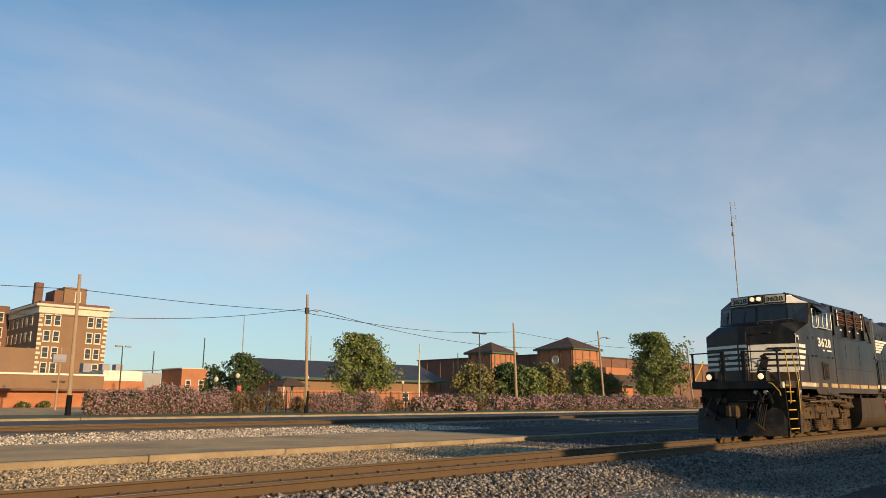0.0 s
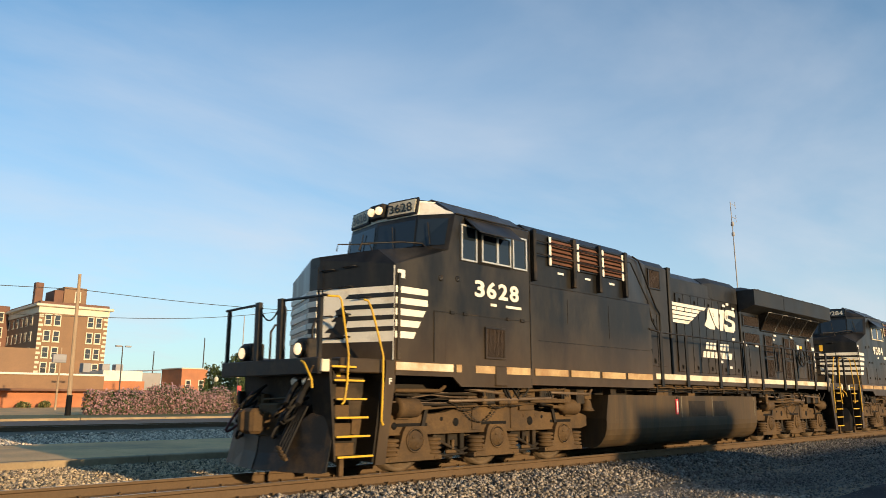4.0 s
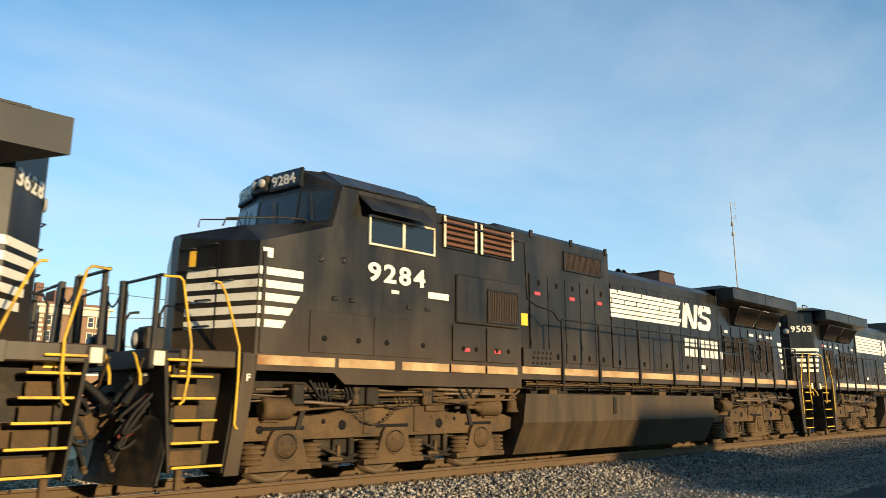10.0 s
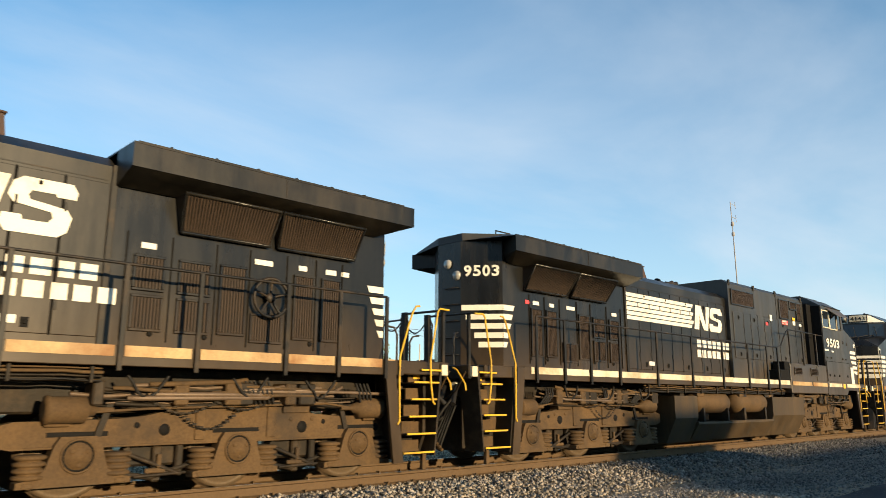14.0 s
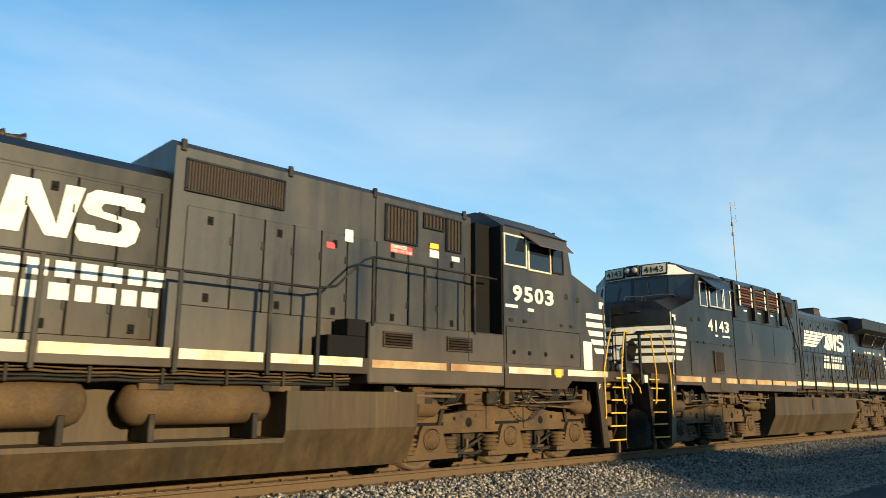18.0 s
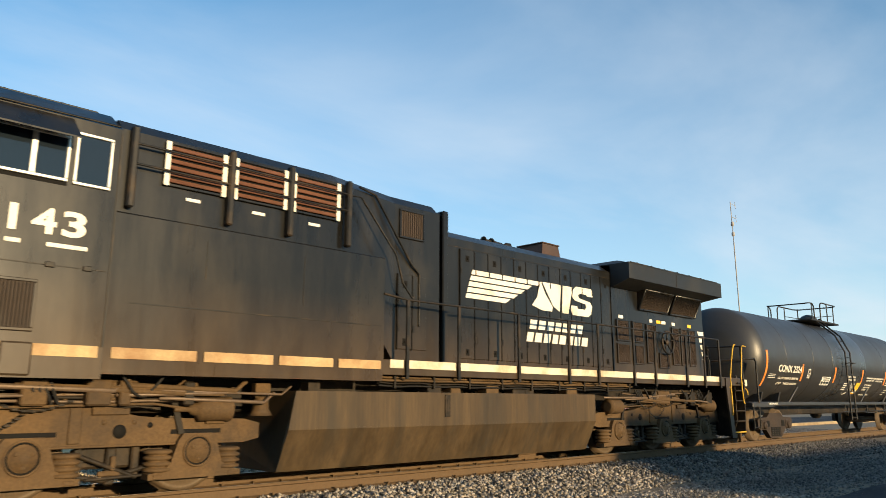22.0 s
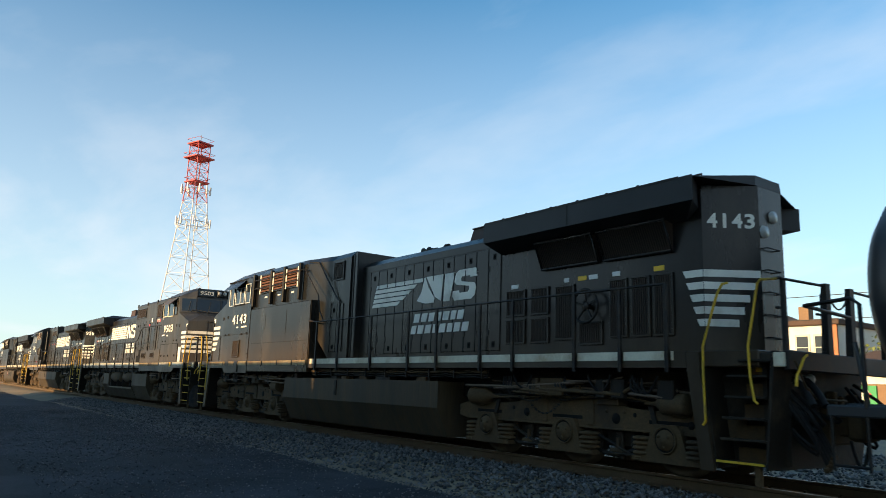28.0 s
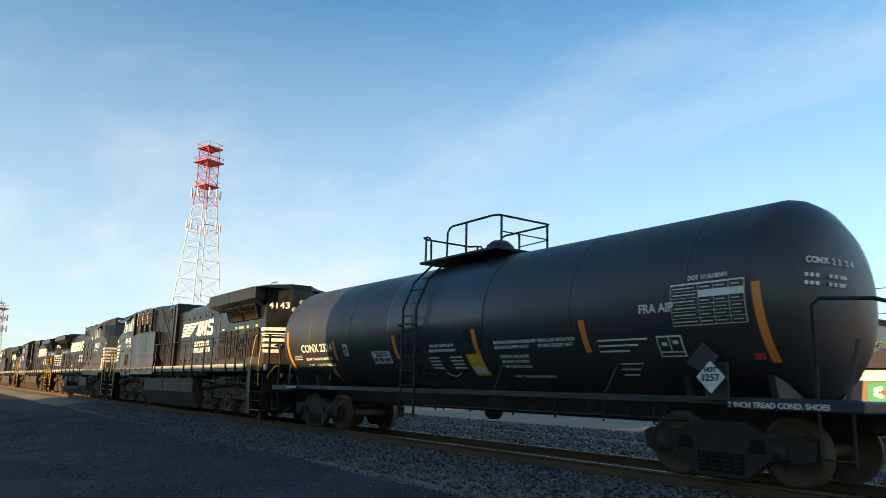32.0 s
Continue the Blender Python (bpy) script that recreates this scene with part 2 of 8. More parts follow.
ROADGREY = stuff_of("road_surface", (0.070, 0.060, 0.050), 0.85, vary=0.2, scale=0.2, fine=20, bump=0.2)
GRASS = stuff_of("verge_grass", (0.10, 0.115, 0.035), 0.9, vary=0.35, scale=0.6, fine=14, bump=0.5, dirt=(0.19, 0.155, 0.07), dirt_amount=0.4, dirt_scale=0.4)
VISOR = stuff_of("rust_spotted_visor", (0.060, 0.056, 0.050), 0.55, vary=0.25, scale=2.0, bump=0.05, dirt=(0.13, 0.05, 0.030), dirt_amount=0.25, dirt_scale=3.0)


# ---- mesh building ----
class Shape:
    """Collects vertices and faces of one part; mirror maps x to mirror - x."""

    def __init__(self):
        self.v, self.f, self.smooth = [], [], []

    def add(self, verts, faces, smooth=False):
        n = len(self.v)
        self.v += [tuple(p) for p in verts]
        self.f += [tuple(i + n for i in f) for f in faces]
        self.smooth += [smooth] * len(faces)
        return self

    def box(self, x0, x1, y0, y1, z0, z1, c=0.0):
        """A box, with chamfered edges where c is given."""
        if x0 > x1: x0, x1 = x1, x0
        if y0 > y1: y0, y1 = y1, y0
        if z0 > z1: z0, z1 = z1, z0
        c = min(c, (x1 - x0) * 0.45, (y1 - y0) * 0.45, (z1 - z0) * 0.45)
        if c <= 0:
            v = [(x, y, z) for z in (z0, z1) for x, y in ((x0, y0), (x1, y0), (x1, y1), (x0, y1))]
            return self.add(v, [(3, 2, 1, 0), (4, 5, 6, 7), (0, 1, 5, 4), (1, 2, 6, 5), (2, 3, 7, 6), (3, 0, 4, 7)])
        ring = lambda a, z: [(x0 + a, y0 + a * 0, z) for _ in ()]
        X, Y, Z = (x0, x1), (y0, y1), (z0, z1)
        idx, v = {}, []
        for i in (0, 1):
            for j in (0, 1):
                for q in (0, 1):
                    dx, dy, dz = c * (1 - 2 * i), c * (1 - 2 * j), c * (1 - 2 * q)
                    for ax, p in (("x", (X[i], Y[j] + dy, Z[q] + dz)), ("y", (X[i] + dx, Y[j], Z[q] + dz)), ("z", (X[i] + dx, Y[j] + dy, Z[q]))):
                        idx[ax, i, j, q] = len(v)
                        v.append(p)
        f = []
        for i in (0, 1):
            f.append([idx["x", i, 0, 0], idx["x", i, 1, 0], idx["x", i, 1, 1], idx["x", i, 0, 1]][::1 if i else -1])
            f.append([idx["y", 0, i, 0], idx["y", 1, i, 0], idx["y", 1, i, 1], idx["y", 0, i, 1]][::-1 if i else 1])
            f.append([idx["z", 0, 0, i], idx["z", 1, 0, i], idx["z", 1, 1, i], idx["z", 0, 1, i]][::1 if i else -1])
        for a in (0, 1):
            for b in (0, 1):
                s = a == b
                f.append([idx["x", a, b, 0], idx["y", a, b, 0], idx["y", a, b, 1], idx["x", a, b, 1]][::-1 if s else 1])
                f.append([idx["x", a, 0, b], idx["z", a, 0, b], idx["z", a, 1, b], idx["x", a, 1, b]][::1 if s else -1])
                f.append([idx["y", 0, a, b], idx["z", 0, a, b], idx["z", 1, a, b], idx["y", 1, a, b]][::-1 if s else 1])
        for i in (0, 1):
            for j in (0, 1):
                for q in (0, 1):
                    t = [idx["x", i, j, q], idx["y", i, j, q], idx["z", i, j, q]]
                    f.append(t if (i + j + q) % 2 else t[::-1])
        return self.add(v, f)

    def tube(self, points, r, seg=6, caps=True, close=False):
        """A round bar along a line of points."""
        pts = [Vector(p) for p in points]
        n = len(pts)
        v, f = [], []
        side = None
        for i, p in enumerate(pts):
            d = (pts[min(i + 1, n - 1)] - pts[max(i - 1, 0)]).normalized()
            if side is None:
                side = d.orthogonal().normalized()
            side = (side - d * side.dot(d)).normalized()
            up = d.cross(side)
            v += [p + (side * math.cos(a) + up * math.sin(a)) * r for a in (2 * math.pi * q / seg for q in range(seg))]
        for i in range(n - 1):
            for q in range(seg):
                a, b = i * seg + q, i * seg + (q + 1) % seg
                f.append((a, b, b + seg, a + seg))
        self.add(v, f, True)
        if caps:
            self.add(v[:seg], [tuple(range(seg))[::-1]])
            self.add(v[-seg:], [tuple(range(seg))])
        return self

    def lathe(self, centre, axis, profile, seg=16):
        """A turned form: profile rows of (distance along the axis, radius)."""
        c, d = Vector(centre), Vector(axis).normalized()
        side = d.orthogonal().normalized()
        up = d.cross(side)
        v, f = [], []
        for h, r in profile:
            v += [c + d * h + (side * math.cos(a) + up * math.sin(a)) * r for a in (2 * math.pi * q / seg for q in range(seg))]
        for i in range(len(profile) - 1):
            for q in range(seg):
                a, b = i * seg + q, i * seg + (q + 1) % seg
                f.append((a, b, b + seg, a + seg))
        self.add(v, f, True)
        if profile[0][1] > 1e-4:
            self.add(v[:seg], [tuple(range(seg))[::-1]])
        if profile[-1][1] > 1e-4:
            self.add(v[-seg:], [tuple(range(seg))])
        return self

    def slab(self, outline, axis, a, b):
        """A flat outline pushed along an axis from a to b; outline in the two other axes' order."""
        def put(p, q, w):
            return {"x": (w, p, q), "y": (p, w, q), "z": (p, q, w)}[axis]
        n = len(outline)
        area = sum(outline[i][0] * outline[(i + 1) % n][1] - outline[(i + 1) % n][0] * outline[i][1] for i in range(n))
        if (area < 0) != (axis == "y"):
            outline = outline[::-1]
        if a > b: a, b = b, a
        v = [put(p, q, a) for p, q in outline] + [put(p, q, b) for p, q in outline]
        f = [tuple(range(n))[::-1], tuple(range(n, 2 * n))] + [(i, (i + 1) % n, n + (i + 1) % n, n + i) for i in range(n)]
        return self.add(v, f)

    def loft(self, rings, caps=True):
        """Closed rings of equal count joined one to the next."""
        n = len(rings[0])
        v = [p for r in rings for p in r]
        f = [(i * n + q, i * n + (q + 1) % n, (i + 1) * n + (q + 1) % n, (i + 1) * n + q) for i in range(len(rings) - 1) for q in range(n)]
        if caps:
            f += [tuple(range(n))[::-1], tuple(range((len(rings) - 1) * n, len(rings) * n))]
        return self.add(v, f)

    def mesh(self, name, material, mirror=None):
        me = bpy.data.meshes.new(name)
        v, f = self.v, self.f
        if mirror is not None:
            v, f = [(mirror - x, y, z) for x, y, z in v], [q[::-1] for q in f]
        me.from_pydata([tuple(p) for p in v], [], f)
        if any(self.smooth):
            me.polygons.foreach_set("use_smooth", self.smooth)
        for m in material if isinstance(material, (list, tuple)) else [material]:
            me.materials.append(m)
        me.update()
        return me


def part(name, shape, material, parent=None, label="", at=None, mirror=None):
    """One mesh object, under a thing or a part where parent is given."""
    data = shape.mesh(name, material, mirror) if isinstance(shape, Shape) else shape
    ob = new(name, data)
    if at is not None:
        ob.matrix_basis = at if isinstance(at, Matrix) else Matrix.Translation(at)
    if parent:
        ob.parent = parent
    if label:
        ob["label"] = label
    return ob


def thing(name, label, category, m=None, group="", kind=""):
    """An empty base for a thing in parts."""
    ob = new(name)
    ob.empty_display_size = 0.2
    if m is not None:
        ob.matrix_basis = m
    return tagged(ob, label, category, group, kind)


def solid(name, shape, material, label, category, m=None, group="", kind=""):
    ob = part(name, shape, material, None, "", m)
    return tagged(ob, label, category, group, kind)


def lettering(name, text, size, material, parent, m, label="", wide=1.0, bold=0.012, span=None):
    """Writing in the built-in font as a thin mesh; m: its pose, reading along +x, up +y."""
    if name == "road_number" and len(text) > 1:        # big figures, each a piece of its own
        cell = (span or 0.68 * size * len(text) * wide) / len(text)
        for i, figure in enumerate(text):
            w = cell * (0.26 if figure == "1" else 0.82)
            lettering("road_number", figure, size, material, parent, m @ Matrix.Translation((cell * i + (cell - w) / 2, 0, 0)), label, 1.0, bold, w)
        return None
    cu = bpy.data.curves.new(name, "FONT")
    cu.body, cu.size, cu.extrude, cu.offset, cu.resolution_u = text, size, 0.002, bold, 3
    cu.align_x = "LEFT"
    tmp = new("lettering_source", cu)
    me = bpy.data.meshes.new_from_object(tmp.evaluated_get(bpy.context.evaluated_depsgraph_get()))
    bpy.data.objects.remove(tmp)
    bpy.data.curves.remove(cu)
    me.materials.clear()
    me.materials.append(material)
    xs = [v.co.x for v in me.vertices]
    low = min(xs)
    if span:
        wide = span / (max(xs) - min(xs))
    for v in me.vertices:
        v.co.x = (v.co.x - low) * wide
    ob = part(name, me, material, parent, label, m)
    return ob


def wall_writing(x, y, z, slant=0.0, turn=0.0):
    """The pose of writing on a wall that faces -y."""
    return pose(x, y, z, 90 + slant, 0, turn)


# ---- ground ----
def grid_sheet(xs, ys, height):
    s = Shape()
    v = [(x, y, height(x, y)) for y in ys for x in xs]
    n = len(xs)
    f = [(j * n + i, j * n + i + 1, (j + 1) * n + i + 1, (j + 1) * n + i) for j in range(len(ys) - 1) for i in range(n - 1)]
    return s.add(v, f)


def ground_height(x, y):
    """The lot on the near side, a shallow ballast bed under each track, level gravel beyond."""
    wobble = 0.025 * noise.noise((x * 0.45, y * 0.45, 0.3)) + 0.05 * noise.noise((x * 0.06, y * 0.06, 5.0))
    base = -0.42 if y < 0 else -0.45 if y < 8.6 else -0.36
    bed = max(0.0, min(1.0, (3.1 - abs(y)) / 1.3))
    bed2 = max(0.0, min(1.0, (2.9 - abs(y - 24.5)) / 1.3))
    return base + wobble * (1 - max(bed, bed2)) + (-0.21 - base) * max(bed, bed2)


far = [-3000, -1500, -700, -350, -200, -140]
xs = far + [x * 1.0 for x in range(-100, 101)] + [-q for q in reversed(far)]
ys = [-3000, -1200, -400, -150, -80] + [y * 0.5 for y in range(-100, 81)] + [45, 50, 60, 80, 120, 200, 400, 1000, 3000]
ys = sorted(set(ys))
tagged(part("ground", grid_sheet(sorted(set(xs)), ys, ground_height), GROUND), "dusty gravelly ground round the railway", "ground", kind="structure")

# the asphalt lot on the camera's side, with its worn edge against the ballast
def lot_edge(x):
    far = min(1.0, max(0.0, (x - 1.0) / 8.0))
    return -3.35 - 2.4 * far + 0.35 * noise.noise((x * 0.22, 3.1, 0)) + 0.12 * noise.noise((x * 1.1, 8.1, 0))


lot = Shape()
xs = [x * 1.0 for x in range(-130, 131)]
rows = [0.0, 0.15] + [0.5 * q for q in range(1, 41)] + [24.0, 30.0, 41.0]
v = []
for w in rows:
    for x in xs:
        y = lot_edge(x) - w
        v.append((x, y, ground_height(x, y) + (0.04 if w > 0 else -0.03)))
n = len(xs)
lot.add(v, [(j * n + i, (j + 1) * n + i, (j + 1) * n + i + 1, j * n + i + 1) for j in range(len(rows) - 1) for i in range(n - 1)])
tagged(part("pavement_lot", lot, ASPHALT), "worn grey asphalt lot with gravel scattered at its edge", "pavement", kind="structure")
for k, (cx, cy, rx, ry) in enumerate(((-18.3, -4.6, 2.6, 0.55), (-15.0, -6.0, 2.2, 0.6), (-26.0, -5.2, 2.8, 0.8))):
    s = Shape()
    rim = [(cx + rx * (1 + 0.3 * noise.noise((k * 9.0, math.cos(a) * 2, math.sin(a) * 2))) * math.cos(a), cy + ry * (1 + 0.3 * noise.noise((k * 5.0, math.sin(a) * 2, math.cos(a) * 2))) * math.sin(a)) for a in (q * math.pi / 14 for q in range(28))]
    s.add([(x, y, ground_height(x, y) + 0.042) for x, y in rim] + [(cx, cy, ground_height(cx, cy) + 0.05)], [(i, (i + 1) % 28, 28) for i in range(28)])
    tagged(part("asphalt_patch", s, PATCH), "darker patched asphalt on the lot", "pavement patch", kind="structure")


# ---- tracks ----
def rail_profile(y):
    """The outline of a rail's cross-section round y, top at z = 0."""
    half = [(0.070, -0.185), (0.070, -0.172), (0.012, -0.150), (0.009, -0.050), (0.036, -0.034), (0.036, -0.006), (0.028, 0.0)]
    return [(y + a, b) for a, b in half] + [(y - a, b) for a, b in reversed(half)]


def build_track(name, label, y0, x0, x1, z=0.0):
    track = thing(name, label, "railway track", pose(0, y0, z), kind="structure")
    for y in (-0.7525, 0.7525):
        part("rail", Shape().slab(rail_profile(y), "x", x0, x1), RAIL, track, "rust-brown steel rail")
        part("running_top", Shape().box(x0, x1, y - 0.026, y + 0.026, 0.0, 0.004), SHINE, track, "polished steel running surface")
    return track


main_track = build_track("track_near", "rust-brown railway track on wooden ties and stone ballast", 0.0, -420, 420)
build_track("track_far", "second rust-brown railway track beyond the platform", 24.5, -420, 420)


# ---- locomotives ----
def ring_at(u, w, z0, zs, wt, zt):
    return [(u, -w, z0), (u, -w, zs), (u, -wt, zt), (u, wt, zt), (u, w, zs), (u, w, z0)]


def hull(stations):
    return Shape().loft([ring_at(*s) for s in stations])


def side_plate(points, y, t=0.006):
    """A flat plate on the near side, points in (u, z)."""
    return Shape().slab(list(points), "y", y - t, y)


def turned(shape, centre, r, depth, seg=20):
    return shape.lathe(centre, (0, -1, 0), [(0, r), (depth * 0.7, r), (depth, r * 0.86), (depth, r * 0.45), (depth * 1.25, r * 0.38), (depth * 1.25, 0.0)], seg)


def wheelset_mesh(r, gauge_half=0.72):
    """Two flanged wheels on an axle, round the origin, the axle along y."""
    s = Shape()
    s.tube([(0, -gauge_half, 0), (0, gauge_half, 0)], 0.09, 10)
    for sd in (-1, 1):
        y = sd * gauge_half
        prof = [(-0.085, r + 0.028), (-0.06, r + 0.028), (-0.045, r), (0.07, r - 0.004), (0.07, r - 0.075), (0.025, r - 0.10), (0.02, 0.20), (0.06, 0.16), (0.06, 0.09), (0.09, 0.09)]
        s.lathe((0, y, 0), (0, sd, 0), prof, 28)
        for q in range(6):
            a = q * math.pi / 3
            s.lathe((math.cos(a) * (r - 0.2), y + sd * 0.018, math.sin(a) * (r - 0.2)), (0, sd, 0), [(0, 0.035), (0.02, 0.03), (0.02, 0)], 6)
    return s


LOCO_WHEELS = wheelset_mesh(0.53).mesh("wheelset", STEEL)
wheelsets = []


def truck_side(c):
    """The outline of one cast truck side round its middle axle at u = c, in (u, z)."""
    top = [(c - 3.28, 0.66), (c - 3.28, 0.92), (c - 1.62, 0.94), (c - 1.28, 0.97), (c - 0.62, 1.10), (c + 0.62, 1.10), (c + 1.28, 0.97), (c + 1.62, 0.94), (c + 2.72, 0.92), (c + 2.95, 0.86), (c + 2.95, 0.66), (c + 2.72, 0.61)]
    return top + [(c - 3.02, 0.61)]


def journal_housing(a):
    """The outline of one axle's bearing housing with its two spring seats."""
    return [(a - 0.62, 0.20), (a - 0.62, 0.27), (a - 0.44, 0.30), (a - 0.34, 0.40), (a - 0.26, 0.66), (a - 0.20, 0.75), (a + 0.20, 0.75), (a + 0.26, 0.66), (a + 0.34, 0.40), (a + 0.44, 0.30), (a + 0.62, 0.27), (a + 0.62, 0.20)]


def build_truck(P, loco, c, L, flip, rng, outer=-1):
    """A six-wheel truck with its middle axle at u = c; outer: the way to the locomotive's end."""
    side = [(c + (x - c) * -outer, z) for x, z in truck_side(c)]
    s = Shape().slab(side, "y", -1.09, -0.93).slab(side, "y", 0.93, 1.09).box(c - 1.6, c + 1.6, -0.9, 0.9, 0.62, 0.95, 0.04)
    for x0, x1 in ((c - 0.60, c - 0.46), (c + 0.46, c + 0.60)):
        s.box(x0, x1, -1.115, -1.08, 0.66, 1.10, 0.01)
    s.box(c - 2.6, c + 2.6, -1.10, -1.08, 0.61, 0.64, 0.006)
    frame_ = P("truck", s, GRIME, loco, "dust-brown cast steel truck frame")
    for k in (-1, 0, 1):
        a = c + 2.03 * k
        w = part("wheelset", LOCO_WHEELS, STEEL, frame_, "", ((L - a) if flip else a, 0, 0.53))
        wheelsets.append((w, 0.53))
        s = Shape().slab(journal_housing(a), "y", -1.17, -0.98)
        s.lathe((a, -1.165, 0.53), (0, -1, 0), [(0, 0.20), (0.035, 0.20), (0.04, 0.185), (0.012, 0.175), (0.012, 0.155), (0.05, 0.14), (0.062, 0.06), (0.075, 0.05), (0.075, 0)], 22)
        for q in range(3):
            b = q * 2 * math.pi / 3 + 0.5
            s.lathe((a + math.cos(b) * 0.10, -1.215, 0.53 + math.sin(b) * 0.10), (0, -1, 0), [(0, 0.028), (0.02, 0.026), (0.02, 0)], 6)
        for e in (-1, 1):
            s.box(a + e * 0.50 - 0.06, a + e * 0.50 + 0.06, -1.18, -1.16, 0.205, 0.262, 0.008)
        box_ = P("axle_box", s, GRIME, frame_)
        # near-black ring and plate painted in for the shade of groove and gap
        P("bearing_groove", Shape().lathe((a, -1.178, 0.53), (0, -1, 0), [(0, 0.178), (0.004, 0.178), (0.004, 0.158), (0, 0.158)], 22), DARK, box_)
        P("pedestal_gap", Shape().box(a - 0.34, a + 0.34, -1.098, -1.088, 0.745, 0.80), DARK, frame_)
        for e in (-1, 1):
            x = a + e * 0.47
            rows_ = [(0.285, 0.10)]
            for q in range(4):
                z = 0.315 + 0.072 * q
                rows_ += [(z - 0.030, 0.125), (z - 0.018, 0.170), (z, 0.178), (z + 0.018, 0.170), (z + 0.030, 0.125)]
            P("rubber_spring", Shape().lathe((x, -1.05, 0), (0, 0, 1), rows_, 14), GRIME, frame_, "stacked dusty rubber suspension pads")
    for k in (-1, 1):
        x = c + 1.02 * k
        s = Shape().box(x - 0.34, x + 0.34, -0.91, -0.80, 0.35, 0.75, 0.03)
        s.box(x - 0.06, x + 0.06, -0.99, -0.9, 0.16, 0.6, 0.02).box(x + 0.24, x + 0.34, -1.0, -0.9, 0.22, 0.62, 0.02)
        s.tube([(x - 0.52, -0.98, 0.30), (x - 0.1, -1.0, 0.22), (x + 0.45, -0.98, 0.36)], 0.035, 6)
        s.tube([(x - 0.40, -1.02, 0.52), (x + 0.30, -1.02, 0.24)], 0.028, 6).tube([(x - 0.30, -1.03, 0.24), (x + 0.36, -1.03, 0.26)], 0.022, 5)
        P("brake_rigging", s, GRIME_DARK, frame_)
        P("slack_adjuster", Shape().box(x - 0.16, x + 0.10, -1.04, -0.99, 0.27, 0.33, 0.012).box(x - 0.02, x + 0.04, -1.045, -0.99, 0.33, 0.50, 0.01), GRIME, frame_)
        P("brake_shoe", Shape().slab([(x - 0.46, 0.30), (x - 0.36, 0.28), (x - 0.30, 0.50), (x - 0.36, 0.60), (x - 0.42, 0.58)], "y", -0.98, -0.82), GRIME_DARK, frame_)
    for e in (-1, 1):
        x = c + 2.28 * e
        s = Shape().lathe((x - 0.30 * e, -1.16, 1.05), (e, 0, 0), [(-0.30, 0.03), (-0.10, 0.035), (-0.08, 0.07), (0, 0.09), (0.03, 0.155), (0.40, 0.155), (0.42, 0.165), (0.46, 0.165), (0.48, 0.10)], 16)
        s.box(x - 0.14, x + 0.14, -1.14, -0.95, 0.86, 0.92, 0.01)
        P("brake_cylinder", s, GRIME, frame_, "dusty brake cylinder on the truck frame")
        P("brake_lever", Shape().slab([(x - 0.62 * e, 1.14), (x - 0.54 * e, 1.14), (x - 0.42 * e, 0.74), (x - 0.50 * e, 0.74)], "y", -1.13, -1.10), GRIME_DARK, frame_)
    for x, z, r in ((c - 1.0, 0.80, 0.075), (c + 1.05, 0.79, 0.085), (c - 1.35, 0.86, 0.038), (c + 1.42, 0.86, 0.035), (c + 2.42 * outer, 0.76, 0.06)):
        # near-black discs stand in for the shade inside the frame's holes
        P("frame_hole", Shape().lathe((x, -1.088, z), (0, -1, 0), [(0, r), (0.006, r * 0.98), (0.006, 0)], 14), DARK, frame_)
    for x in (c + 0.86, c + 1.22):
        P("bolt_head", Shape().lathe((x, -1.088, 0.90), (0, -1, 0), [(0, 0.035), (0.014, 0.032), (0.014, 0)], 6), GRIME, frame_)
    P("damper_box", Shape().box(c + 0.62, c + 1.22, -1.16, -0.9, 1.14, 1.40, 0.03).box(c + 0.70, c + 1.14, -1.14, -0.9, 0.99, 1.14, 0.01), GRIME, frame_)
    P("lateral_stop", Shape().box(c - 0.72, c - 0.30, -1.14, -0.9, 1.13, 1.34, 0.025), GRIME, frame_)
    s = Shape()
    for q in range(5):
        s.slab([(c + 0.02 + 0.09 * q, 1.12), (c + 0.05 + 0.09 * q, 1.12), (c - 0.02 + 0.09 * q, 1.32), (c - 0.05 + 0.09 * q, 1.32)], "y", -1.16, -1.04)
    P("cooling_fins", s, GRIME, frame_)
    for j in range(6):
        z = 1.10 + 0.045 * j
        x0 = c - 2.8 + rng.random() * 1.5
        x1 = c + 2.6 - rng.random() * 1.5
        pts = [(x0 + (x1 - x0) * q / 9, -1.12 - 0.05 * rng.random(), z + 0.03 * rng.uniform(-1, 1)) for q in range(10)]
        P("air_pipe", Shape().tube(pts, rng.choice((0.014, 0.02, 0.028)), 5), COPPER if j % 2 else GRIME_DARK, frame_)
    P("brake_rod", Shape().tube([(c - 2.0, -1.17, 1.02), (c - 1.3, -1.18, 1.06), (c + 1.4, -1.18, 1.12), (c + 2.0, -1.17, 1.04)], 0.018, 6), GRIME, frame_)
    for x0, x1, drop in ((-1.25, -0.35, 0.16), (-0.4, 0.45, 0.12), (-1.0, 0.1, 0.36)):
        links = Shape()
        n = int((x1 - x0) / 0.045)
        for q in range(n):
            f = (q + 0.5) / n
            x, z = c + x0 + (x1 - x0) * f, 1.16 - drop * math.sin(math.pi * f)
            if q % 2:
                links.box(x - 0.032, x + 0.032, -1.205, -1.193, z - 0.016, z + 0.016, 0.005)
            else:
                links.box(x - 0.032, x + 0.032, -1.215, -1.183, z - 0.006, z + 0.006, 0.004)
        P("chain", links, GRIME_DARK, frame_)
    return frame_


